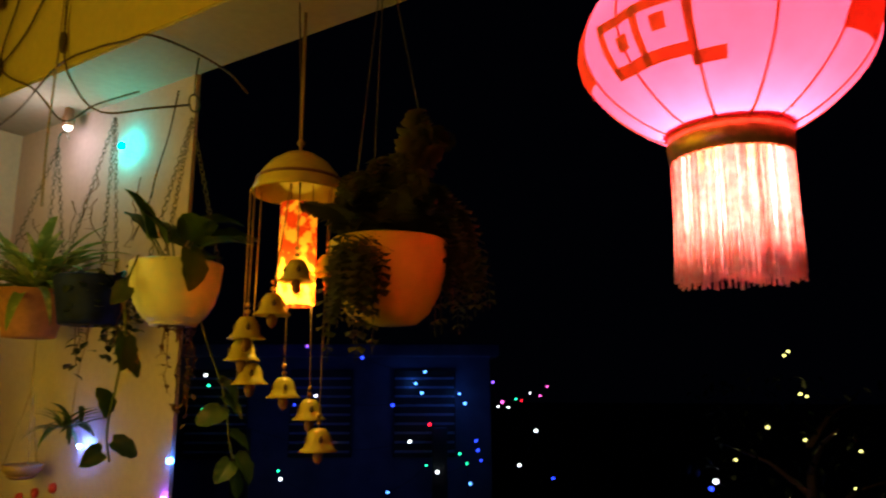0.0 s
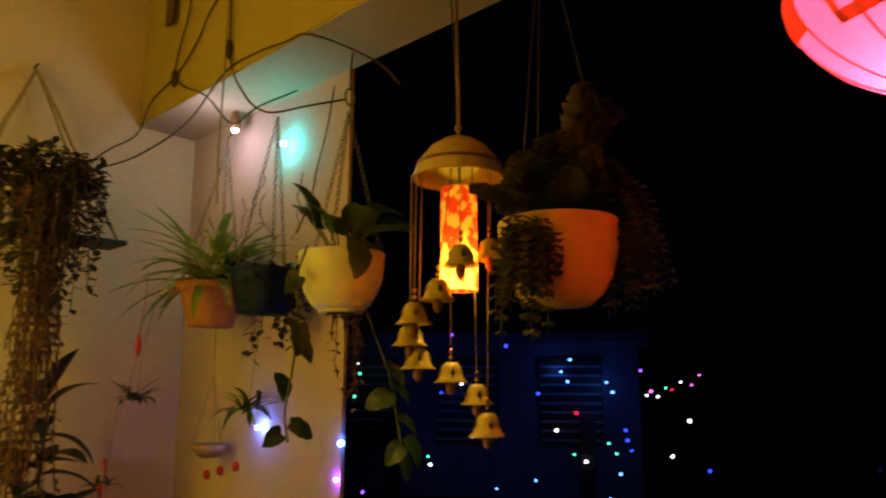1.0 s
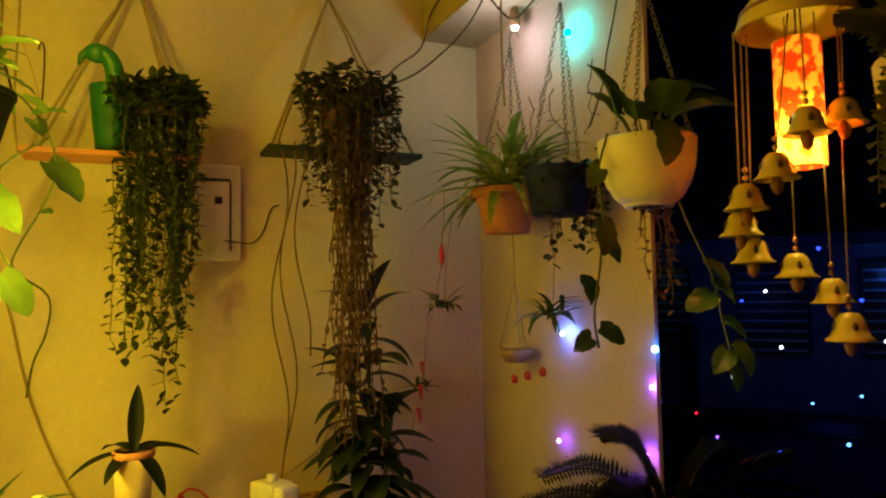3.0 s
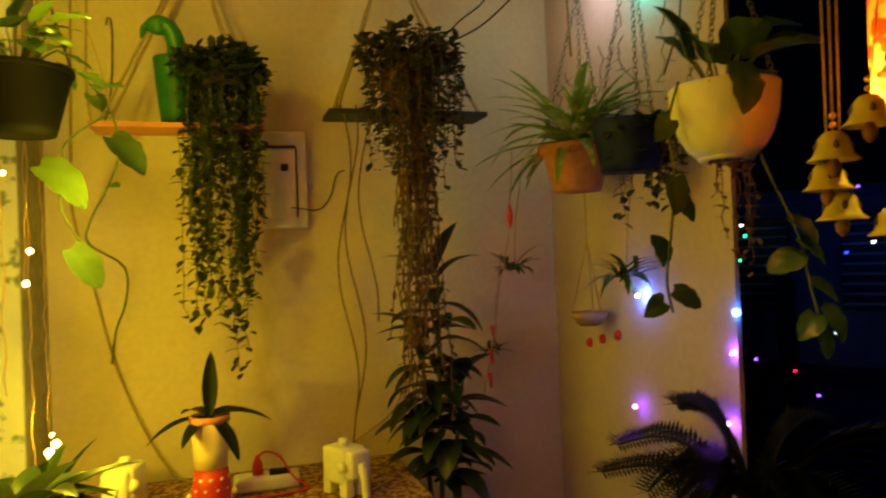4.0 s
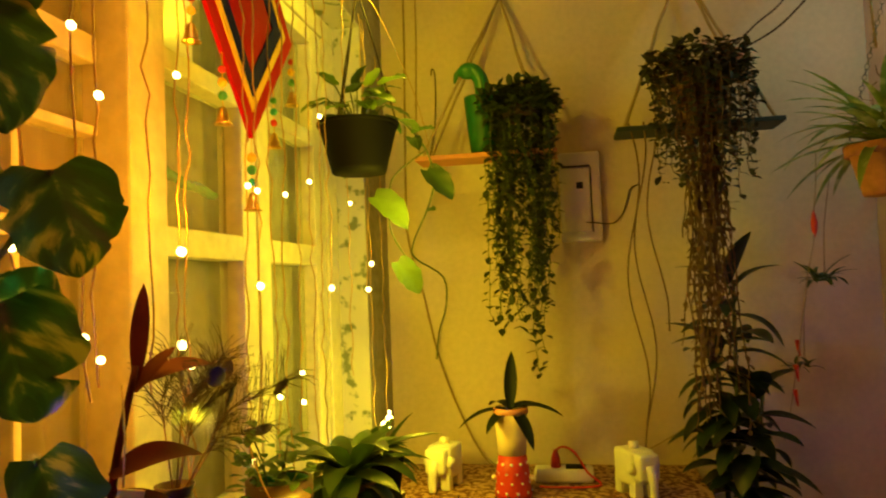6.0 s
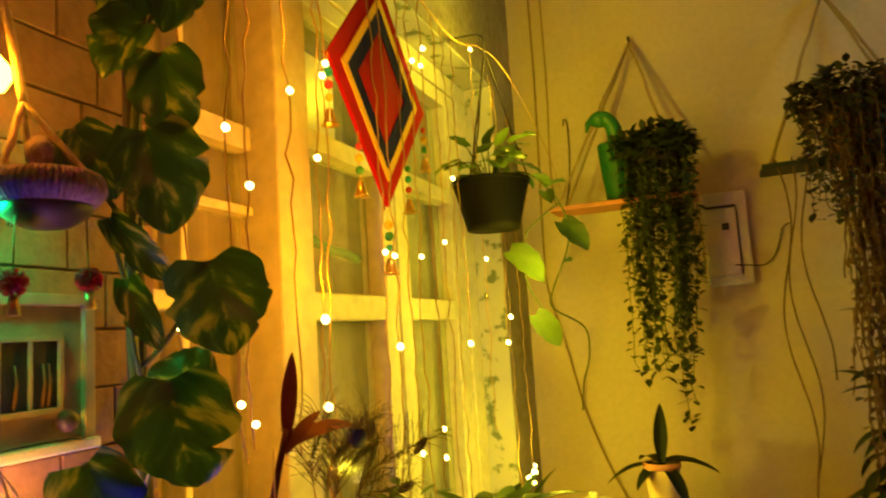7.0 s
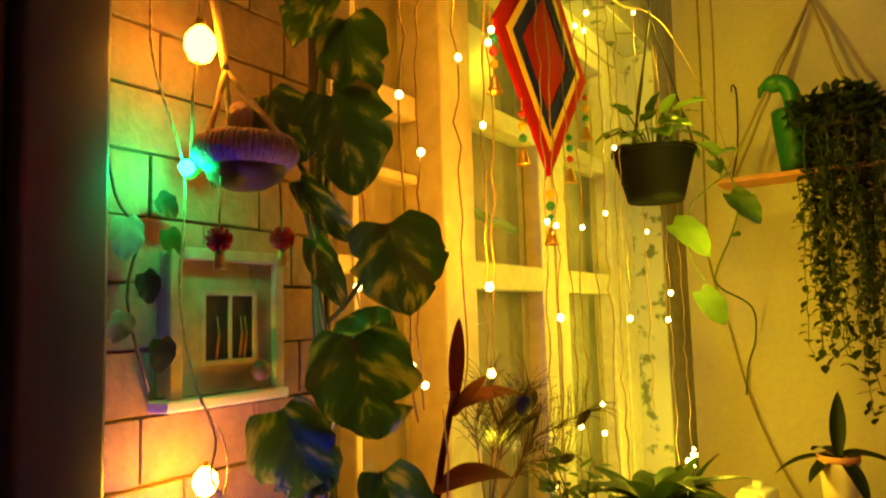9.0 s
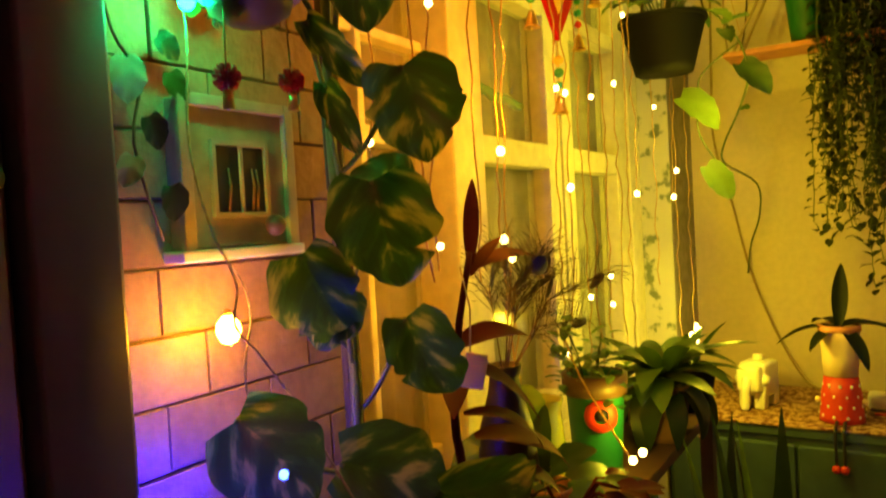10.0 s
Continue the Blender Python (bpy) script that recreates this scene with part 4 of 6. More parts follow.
def elephant(place, rz):
    """A plain small figurine: body, head, trunk, ears and legs in one mesh."""
    bm = bmesh.new()
    box(bm, (-0.047, -0.032, 0.026), (0.036, 0.032, 0.108), 0.010)
    box(bm, (0.020, -0.027, 0.042), (0.060, 0.027, 0.104), 0.009)
    for x in (-0.034, 0.026):
        for y in (-0.018, 0.018):
            box(bm, (x - 0.013, y - 0.012, 0), (x + 0.013, y + 0.012, 0.04), 0.003)
    tube([(0.056, 0, 0.074), (0.068, 0, 0.052), (0.070, 0, 0.026), (0.072, 0, 0.004)], 0.012, 8, bm, 0.75)
    for sy in (-1, 1):
        tube([(0.030, sy * 0.022, 0.070), (0.022, sy * 0.038, 0.066)], 0.018, 8, bm, 0.6)
    lathe([(0.001, 0), (0.012, 0), (0.012, 0.016), (0.001, 0.018)], 12, bm, (-0.005, 0, 0.106))
    ob = part("elephant_figurine", bm, WCER)
    ob.matrix_basis = pose(*place, 0, 0, rz)
    return tagged(ob, "white ceramic elephant figurine standing on the cabinet cloth", "figurine", "elephant figurines")


elephant((-0.145, 2.02, 0.9035), -62)
elephant((-0.615, 2.07, 0.9035), -105)

ext = empty("power_strip", (-0.315, 2.13, 0.9035), "white extension socket with a red plug on the cabinet", "power strip")
part("housing", boxed((-0.075, -0.03, 0), (0.075, 0.03, 0.035), 0.010), PANELW, ext)
part("socket_face", boxed((0.005, -0.022, 0.034), (0.055, 0.02, 0.038), 0.002), BLACK, ext)
part("plug", lathe([(0.001, 0), (0.013, 0), (0.011, 0.025), (0.004, 0.045), (0.001, 0.046)], 12, None, (-0.02, 0, 0.034)), RED, ext)
part("cable", tube([(-0.02, 0, 0.075), (0.0, -0.01, 0.088), (0.03, -0.02, 0.075), (0.06, -0.04, 0.03), (0.09, -0.05, 0.004), (0.02, -0.075, 0.004), (-0.06, -0.07, 0.004)], 0.003, 6), RED, ext)

# ---- wires and vines on the end wall ----


def cord(name, pts, r, material, label, category="cable", wob=0.0):
    bm = twine(pts, r * 0.62) if name in ("strung_wire", "twisted_wire") and material is not STEEL else tube(pts, r, 6)
    return tagged(part(name, bm, material), label, category)


cord("wall_cable", [(-0.727, 2.292, 2.6), (-0.727, 2.292, 2.18), (-0.739, 2.292, 1.69), (-0.735, 2.292, 1.55), (-0.698, 2.292, 1.397), (-0.66, 2.29, 1.22), (-0.61, 2.29, 1.072), (-0.55, 2.28, 0.95), (-0.50, 2.24, 0.912), (-0.40, 2.15, 0.912)], 0.0035, mat("tan_cable", (0.30, 0.20, 0.09), 0.6), "tan cable running down the end wall")
cord("wall_cable", [(-0.691, 2.294, 2.6), (-0.691, 2.294, 2.18), (-0.70, 2.294, 1.9), (-0.69, 2.294, 1.78)], 0.003, ROPE, "thin cord hanging on the end wall")
cord("wall_cable", [(-0.651, 2.292, 2.03), (-0.645, 2.28, 2.045), (-0.638, 2.29, 2.02), (-0.645, 2.292, 1.87), (-0.67, 2.292, 1.76)], 0.002, DROPE, "hooked wire on the end wall")
cord("wall_cable", [(-0.24, 2.262, 1.575), (-0.20, 2.258, 1.57), (-0.15, 2.29, 1.569), (-0.12, 2.292, 1.60), (-0.10, 2.292, 1.66), (-0.077, 2.292, 1.673)], 0.0018, DROPE, "thin dark wire across the electric box")
cord("wall_cable", [(0.085, 2.29, 1.30), (0.06, 2.29, 1.10), (0.03, 2.29, 1.02), (-0.06, 2.285, 0.96), (-0.13, 2.28, 0.93), (-0.20, 2.22, 0.91)], 0.0018, ROPE, "thin cord looping down to the cabinet")
cord("strung_wire", [(0.16, 2.12, 1.99), (0.22, 2.16, 2.05), (0.30, 2.18, 2.12), (0.342, 2.203, 2.235), (0.342, 2.057, 2.27), (0.343, 1.95, 2.33), (0.343, 1.88, 2.40), (0.344, 1.765, 2.46)], 0.0026, TWINE, "dark electric wire strung along the beam", "cable")
cord("strung_wire", [(0.18, 2.12, 1.98), (0.27, 2.10, 2.03), (0.33, 1.95, 2.10), (0.342, 1.786, 2.195), (0.343, 1.64, 2.20), (0.342, 1.52, 2.185), (0.343, 1.442, 2.176), (0.44, 1.42, 2.172), (0.52, 1.40, 2.15), (0.56, 1.38, 2.11)], 0.0026, TWINE, "dark electric wire stapled under the beam", "cable")
cord("strung_wire", [(0.342, 1.99, 2.59), (0.342, 2.0, 2.45), (0.341, 2.057, 2.268), (0.345, 1.88, 2.16), (0.40, 1.84, 2.09), (0.45, 1.80, 2.14), (0.50, 1.70, 2.17)], 0.0026, TWINE, "dark wire knotted below the beam", "cable")
cord("strung_wire", [(0.341, 1.765, 2.59), (0.341, 1.765, 2.25), (0.345, 1.70, 2.12), (0.36, 1.615, 2.05), (0.42, 1.53, 2.06), (0.50, 1.50, 2.09)], 0.0026, TWINE, "dark wire knotted below the beam", "cable")
cord("strung_wire", [(0.335, 1.770, 2.59), (0.334, 1.772, 2.26), (0.34, 1.79, 2.0), (0.35, 1.80, 1.86)], 0.0026, ROPE, "jute cord hanging from the beam", "cable")
cord("strung_wire", [(0.52, 1.574, 2.15), (0.522, 1.60, 2.05), (0.523, 1.64, 1.95), (0.52, 1.651, 1.893), (0.515, 1.70, 1.80)], 0.0020, DROPE, "thin dry stem hanging by the white wall", "cable")
for i, (y, z) in enumerate(((2.057, 2.262), (1.765, 2.25))):
    tagged(part("wire_knot", lathe([(0.001, -0.03), (0.007, -0.02), (0.009, 0.0), (0.007, 0.018), (0.001, 0.026)], 10, None, (0.338, y, z)), DROPE), "dark knot of tape on the hanging wires", "knot", "wire knots")
hk = tagged(part("dark_hanger", boxed((0.325, 2.075, 2.43), (0.337, 2.115, 2.58), 0.003), DARKWOOD), "dark wooden peg fixed on the beam", "peg")


def led(place, color, name, strength=40, r=0.007, aim=(0, 0, 1)):
    ob = part("led_bulb", ball(bmesh.new(), (0, 0, 0), r, 10), glow("led_" + name, color, strength))
    ob.location = place
    return tagged(ob, name + " glowing bulb of a light string", "bulb", "string light bulbs")


led((0.507, 1.764, 2.045), (0.0, 1.0, 0.80), "teal", 420, 0.007)
led((0.512, 1.832, 1.325), (0.10, 0.24, 1.0), "blue-white", 620, 0.0042)
led((0.512, 1.861, 1.065), (0.32, 0.06, 1.0), "dim violet", 90, 0.0050)
led((0.524, 1.530, 1.228), (0.30, 0.06, 1.0), "violet", 190, 0.0045)
led((0.518, 1.545, 1.090), (0.30, 0.06, 1.0), "violet", 190, 0.0042)
led((0.524, 1.516, 1.306), (0.05, 0.25, 1.0), "sky-blue", 60)
spot = empty("wall_lamp", (0.485, 1.976, 2.13), "small white lamp clipped under the beam", "lamp")
part("holder", lathe([(0.001, 0.055), (0.010, 0.05), (0.016, 0.02), (0.014, 0.0), (0.001, 0.01)], 14), WOOD, spot)
part("bulb", ball(bmesh.new(), (0, 0, 0.0), 0.010, 12), glow("white_bulb", (1.0, 0.93, 0.80), 12), spot)

# ---- red paper lantern ----
lan = empty("red_lantern", (0.142, 0.296, 1.662), "large glowing red silk lantern with a tassel fringe", "lantern")
R0, H0, RB = 0.1195, 0.165, 0.047
prof = []
for k in range(25):
    t = k / 24
    a = math.pi * (0.13 + 0.74 * t)
    prof.append((RB + (R0 - RB) * ((math.sin(a) - math.sin(0.13 * math.pi)) / (1 - math.sin(0.13 * math.pi))) ** 0.8, H0 * t))
NSEG = 120
bm = bmesh.new()
rings = []
for r, z in prof:
    row = []
    for k in range(NSEG):
        u = (k % 10) / 10
        rr = r * (1 + 0.028 * math.sin(math.pi * u) * (r / R0))
        row.append(bm.verts.new((rr * math.cos(2 * math.pi * k / NSEG), rr * math.sin(2 * math.pi * k / NSEG), z)))
    rings.append(row)
for a, b in zip(rings, rings[1:]):
    for k in range(NSEG):
        bm.faces.new((a[k], a[(k + 1) % NSEG], b[(k + 1) % NSEG], b[k]))
shade = part("silk_shade", bm, SILK, lan, "translucent red silk shade")
for k in range(12):
    a = 2 * math.pi * k / 12
    part("rib", tube([(r * 1.004 * math.cos(a), r * 1.004 * math.sin(a), z) for r, z in prof], 0.0012, 5), GOLDP, shade)


def shell(a0, a1, t0, t1, off=0.0022):
    """A patch on the lantern's skin between two angles and two heights."""
    bm = bmesh.new()
    n, m = 8, 4
    g = []
    for i in range(n + 1):
        row = []
        a = a0 + (a1 - a0) * i / n
        for j in range(m + 1):
            t = t0 + (t1 - t0) * j / m
            q = math.pi * (0.13 + 0.74 * t)
            r = RB + (R0 - RB) * ((math.sin(q) - math.sin(0.13 * math.pi)) / (1 - math.sin(0.13 * math.pi))) ** 0.8
            u = (a / (2 * math.pi) * 12) % 1
            r = r * (1 + 0.028 * math.sin(math.pi * u) * (r / R0)) + off
            row.append(bm.verts.new((r * math.cos(a), r * math.sin(a), H0 * t)))
        g.append(row)
    for p0, p1 in zip(g, g[1:]):
        for j in range(m):
            bm.faces.new((p0[j], p1[j], p1[j + 1], p0[j + 1]))
    return bm


for a0, a1, t0, t1 in ((3.30, 3.95, 0.34, 0.39), (3.30, 3.95, 0.56, 0.61), (3.30, 3.36, 0.34, 0.61), (3.60, 3.66, 0.34, 0.61), (3.95, 4.01, 0.30, 0.61), (3.95, 4.20, 0.30, 0.35),
                       (3.44, 3.54, 0.44, 0.51), (3.74, 3.84, 0.46, 0.53), (5.00, 5.45, 0.42, 0.80), (2.55, 3.00, 0.42, 0.80), (0.3, 0.9, 0.40, 0.75), (1.5, 2.0, 0.40, 0.75)):
    part("gold_print", shell(a0 - 0.85, a1 - 0.85, t0 - 0.12, t1 - 0.12), GOLDP, shade)
for z, hh in ((-0.022, 0.026), (H0 - 0.004, 0.026)):
    part("gold_ring", lathe([(RB - 0.002, z), (RB + 0.003, z), (RB + 0.0045, z + hh * 0.5), (RB + 0.003, z + hh), (RB - 0.002, z + hh), (RB - 0.002, z)], 48), GOLD, lan)
rng = random.Random(4)
fr = bmesh.new()
for k in range(250):
    a = 2 * math.pi * k / 250 + rng.uniform(-0.01, 0.01)
    r = rng.uniform(RB - 0.006, RB + 0.002)
    ln = rng.uniform(0.098, 0.110)
    tube([(r * math.cos(a), r * math.sin(a), -0.020), (r * 1.01 * math.cos(a), r * 1.01 * math.sin(a), -0.07), ((r + rng.uniform(-0.002, 0.004)) * math.cos(a), (r + rng.uniform(-0.002, 0.004)) * math.sin(a), -0.02 - ln)], rng.uniform(0.0007, 0.0012), 4, fr)
lan.rotation_euler = (0.012, -0.032, 0.0)
tagged(part("tassel_fringe", fr, TASSEL, lan, "red thread fringe with the lamp's white glow in its colour"), kind="stuff")
part("hanging_cord", tube([(0, 0, H0 + 0.02), (0.0, 0.0, 0.6), (0.0, 0.0, ZC - 1.662)], 0.003, 6), RED, lan)
part("wire_cross", tube([(-0.054, 0, H0 + 0.015), (0, 0, H0 + 0.02), (0.054, 0, H0 + 0.015)], 0.0015, 5), STEEL, lan)

# ---- amber cylinder lamp ----
cl = empty("cylinder_lamp", (0.412, 1.062, 1.592), "glowing amber patterned paper cylinder lamp", "lamp")
part("paper_shade", lathe([(0.0318, 0.0), (0.032, 0.0), (0.032, 0.06), (0.032, 0.12), (0.032, 0.18), (0.0318, 0.18)], 32), MOSAIC, cl)
part("cord", tube([(0, 0, 0.18), (0, 0.0, 0.3), (0.02, 0.04, ZC - 2.0)], 0.0016, 5), DROPE, cl)

# ---- wind chime ----
wc = empty("wind_chime", (0.391, 1.043, 1.36), "yellow glazed clay wind chime with a dome and bells", "wind chime")
part("dome", lathe([(0.002, 0.500), (0.028, 0.493), (0.050, 0.478), (0.066, 0.458), (0.076, 0.437), (0.080, 0.426), (0.0795, 0.421), (0.075, 0.424), (0.070, 0.436), (0.060, 0.455), (0.045, 0.472), (0.025, 0.485), (0.002, 0.490)], 40), CHIME, wc)
part("groove_ring", lathe([(0.0715, 0.443), (0.0745, 0.4445), (0.0735, 0.449), (0.070, 0.4485)], 40), WOOD, wc)
part("top_cord", tube([(0, 0, 0.50), (0.0, 0.0, 0.55), (0.075, 0.075, 0.825)], 0.0035, 6), ROPE, wc)
part("knot", ball(bmesh.new(), (0, 0, 0.515), 0.007, 8), ROPE, wc)


def bell(place, s, string_to):
    b = part("bell", lathe([(0.002, 0.034 * s), (0.010 * s, 0.033 * s), (0.016 * s, 0.026 * s), (0.018 * s, 0.016 * s), (0.022 * s, 0.006 * s), (0.029 * s, 0.0), (0.0285 * s, -0.001), (0.0205 * s, 0.006 * s), (0.016 * s, 0.017 * s), (0.012 * s, 0.027 * s), (0.002, 0.030 * s)], 24), CHIME, wc)
    b.location = place
    for a in (-0.6, -2.2, 2.5):
        o = part("bell_hole", lathe([(0.001, -0.006), (0.0035, -0.003), (0.0038, 0.001), (0.001, 0.007)], 8, None, (0.0175 * s * math.cos(a), 0.0175 * s * math.sin(a), 0.016 * s)), DARKWOOD, b)
    part("clapper", lathe([(0.001, -0.022), (0.007, -0.016), (0.009, -0.006), (0.003, 0.004), (0.001, 0.02)], 10), WOOD, b)
    p = Vector(place)
    part("string", tube([p + Vector((0, 0, 0.03 * s)), Vector(string_to)], 0.0012, 5), ROPE, wc)
    for dz in (0.041, 0.052):
        part("bead", ball(bmesh.new(), p + Vector((0, 0, dz * s)), 0.0042, 8), BRASS, wc)


for place, s, top in (((-0.045, 0.006, 0.210), 1.05, (-0.04, -0.02, 0.43)), ((-0.066, 0.040, 0.172), 1.05, (-0.068, 0.035, 0.43)), ((-0.050, 0.066, 0.138), 1.05, (-0.055, 0.06, 0.43)), ((-0.034, 0.062, 0.100), 1.05, (-0.03, 0.06, 0.43)),
                      ((0.010, 0.028, 0.078), 1.0, (0.012, 0.03, 0.45)), ((0.044, 0.0, 0.042), 1.0, (0.035, 0.0, 0.45)), ((0.040, -0.026, -0.008), 1.1, (0.055, -0.02, 0.44)), ((-0.040, -0.040, 0.262), 1.05, (-0.03, -0.03, 0.45)), ((0.048, -0.028, 0.285), 1.05, (0.05, -0.03, 0.45))):
    bell(place, s, top)

# ---- orange pot with a fern ----
op = empty("orange_fern_pot", (0.295, 0.775, 1.537), "orange plastic hanging pot with a drooping fern", "plant")
part("pot", lathe([(0.001, 0), (0.040, 0), (0.056, 0.014), (0.070, 0.040), (0.078, 0.070), (0.081, 0.110), (0.079, 0.113), (0.076, 0.110), (0.074, 0.09), (0.001, 0.09)], 40), OPOT, op)
part("soil", lathe([(0.001, 0.09), (0.073, 0.092), (0.001, 0.102)], 24), SOIL, op)


def frond(pts, pin, material_bm):
    tube(pts, 0.0012, 4, material_bm, 0.5)
    for k in range(1, len(pts)):
        d = (pts[k] - pts[k - 1]).normalized()
        s = d.cross(Vector((0.1, 0.2, 1)))
        s = s.normalized() if s.length > 1e-3 else Vector((1, 0, 0))
        for q in (0.0, 0.5):
            for sg in (-1, 1):
                leaf_into(material_bm, pts[k - 1].lerp(pts[k], q), s * sg + d * 0.5, (0, 0, 1), pin * (1.15 - 0.9 * k / len(pts)), pin * 0.55, 0.5, 0.2, 0, 2)


rng = random.Random(19)
for i in range(120):
    a = rng.uniform(0, 2 * math.pi)
    reach, drop, rise = rng.uniform(0.07, 0.14), rng.uniform(-0.02, 0.12), rng.uniform(0.04, 0.13)
    if i < 26:  # fronds that hang down over the wall of the pot
        a, reach, drop, rise = rng.uniform(2.75, 3.7), rng.uniform(0.078, 0.098), rng.uniform(0.05, 0.16), rng.uniform(0.03, 0.06)
    elif i < 40:
        reach, drop, rise = rng.uniform(0.04, 0.10), -0.06, rng.uniform(0.07, 0.15)
    if 40 <= i < 58:
        a, reach, drop, rise = rng.uniform(-1.2, -0.2), rng.uniform(0.10, 0.13), rng.uniform(0.03, 0.11), rng.uniform(0.04, 0.09)
    if i >= 100:
        a, reach, drop, rise = rng.uniform(-1.4, -0.2), rng.uniform(0.04, 0.09), -0.16, rng.uniform(0.13, 0.22)
    if i >= 26 and 2.3 < a % 6.2832 < 4.9:
        drop = -0.05
    if 1.3 < a % 6.2832 < 2.75:
        reach, drop = min(reach, 0.072), -0.03
    pts = []
    for k in range(11):
        t = k / 10
        pts.append(Vector((reach * math.sin(t * math.pi / 2) * math.cos(a) + rng.uniform(-0.002, 0.002), reach * math.sin(t * math.pi / 2) * math.sin(a), 0.095 + rise * math.sin(min(1, t * 1.6) * math.pi / 2) - (drop + rise) * max(0, t - 0.35) ** 1.3 * 1.7)))
    bm = bmesh.new()
    frond(pts, rng.uniform(0.026, 0.042), bm)
    part("frond", bm, FERN, op)
for a in (1.0, 3.1, 5.2):
    part("cord", tube([(0.079 * math.cos(a), 0.079 * math.sin(a), 0.108), (0.02, 0.03, 0.60)], 0.0010, 5), INK, op)
part("top_cord", tube([(0.02, 0.03, 0.60), (0.03, 0.03, ZC - 1.537)], 0.0012, 6), INK, op)

# pothos trailing down outside the pier
vo = empty("outer_pothos", (0.50, 1.31, 1.20), "pothos vine hanging in the opening beside the wall", "plant")
part("vine", tube([(-0.06, 0.04, 0.40), (-0.045, 0.02, 0.33), (-0.03, -0.01, 0.25), (-0.02, -0.02, 0.17), (-0.01, -0.03, 0.10)], 0.0020, 6), STEM, vo)
for i, (x, y, z, dx, dy, dz, ln) in enumerate(((-0.035, 0.0, 0.27, 0.5, -0.6, -0.5, 0.055), (-0.03, -0.01, 0.24, 0.6, -0.4, -0.5, 0.055), (-0.03, -0.01, 0.22, -0.8, -0.2, -0.4, 0.06), (-0.015, -0.02, 0.17, 0.8, -0.3, -0.5, 0.055), (-0.01, -0.03, 0.13, 0.4, -0.4, -0.8, 0.06), (-0.02, -0.03, 0.12, -0.6, -0.3, -0.5, 0.05), (-0.01, -0.03, 0.10, 0.2, -0.2, -0.9, 0.05))):
    leaf_part(vo, (x, y, z), (dx, dy, dz), (0, -0.6, 0.8), ln, ln * 0.75, LEAF, 0.5, 1.0, 0.2, 120 + i)

# ---- window side: black hanging pot ----
bp = empty("black_hanging_pot", (-0.705, 1.690, 1.655), "black plastic hanging pot with a pothos", "plant")
part("pot", lathe(pot_profile(0.083, 0.056, 0.102, 0.004), 40), BLACK, bp)
part("rim", lathe([(0.080, 0.098), (0.086, 0.099), (0.086, 0.106), (0.080, 0.107)], 40), BLACK, bp)
part("soil", lathe([(0.001, 0.085), (0.076, 0.088), (0.001, 0.095)], 24), SOIL, bp)
hangers(bp, 0.104, 0.082, (0.005, 0.01, 0.40), 3, 0.3, "cord")
part("hook", tube([(0.005, 0.01, 0.395), (0.0, 0.02, 0.44), (-0.04, 0.05, 0.465), (-0.093, 0.06, 0.47)], 0.0025, 6), STEEL, bp)
for i, (x, y, z, dx, dy, dz, ln) in enumerate(((-0.05, -0.05, 0.15, -0.6, -0.4, -0.2, 0.06), (-0.03, -0.06, 0.175, -0.3, -0.6, 0.4, 0.05), (0.0, -0.05, 0.16, 0.5, -0.6, 0.3, 0.05), (0.03, -0.04, 0.15, 0.8, -0.4, -0.1, 0.065), (0.04, -0.02, 0.17, 0.9, 0.0, 0.2, 0.055), (0.02, 0.03, 0.17, 0.5, 0.6, 0.4, 0.055), (-0.03, 0.03, 0.16, -0.5, 0.6, 0.3, 0.055), (0.06, 0.0, 0.14, 1, 0, -0.3, 0.055), (0.0, 0.0, 0.18, 0.2, -0.3, 0.8, 0.05), (0.09, 0.03, 0.115, 0.8, -0.4, -0.4, 0.05), (0.11, 0.06, 0.09, 0.7, -0.5, 0.2, 0.05), (0.10, 0.08, 0.085, 0.3, -0.7, -0.5, 0.045))):
    leaf_part(bp, (x, y, z), (dx, dy, dz), (0, -0.3, 1), ln, ln * 0.72, LEAF if i % 3 else LEAFB, 0.5, 1.0, 0.2, 150 + i)
    if i < 9:
        part("petiole", tube(bend((x * 0.2, y * 0.2, 0.09), (x, y, z), -0.008, 5), 0.0016, 5), STEM, bp)
rng = random.Random(88)
for i in range(16):
    a, e = rng.uniform(-2.6, 1.6), rng.uniform(0.0, 0.9)
    r, z = rng.uniform(0.03, 0.085), rng.uniform(0.115, 0.185)
    p = (r * math.cos(a), r * math.sin(a), z)
    leaf_part(bp, p, (math.cos(a) * math.cos(e), math.sin(a) * math.cos(e), math.sin(e) - 0.35), (0, -0.4, 1), rng.uniform(0.040, 0.060), rng.uniform(0.028, 0.042), (LEAF, LEAF, LEAFB, LEAFY)[i % 4], 0.5, 1.0, 0.2, 600 + i)
    part("petiole", tube(bend((p[0] * 0.2, p[1] * 0.2, 0.09), p, -0.006, 5), 0.0014, 5), STEM, bp)
V = [(0.06, 0.0, 0.12), (0.09, 0.04, 0.11), (0.125, 0.10, 0.06), (0.13, 0.16, 0.0), (0.10, 0.22, -0.06), (0.06, 0.25, -0.13), (0.05, 0.30, -0.17), (0.10, 0.42, -0.22), (0.09, 0.50, -0.30), (0.06, 0.55, -0.37), (0.045, 0.58, -0.45)]
part("vine", tube(V, 0.0024, 6), STEM, bp)
part("vine", tube([(0.125, 0.10, 0.06), (0.06, 0.06, 0.0), (0.05, 0.06, -0.05), (0.045, 0.08, -0.12), (0.08, 0.11, -0.19)], 0.002, 6), STEM, bp)
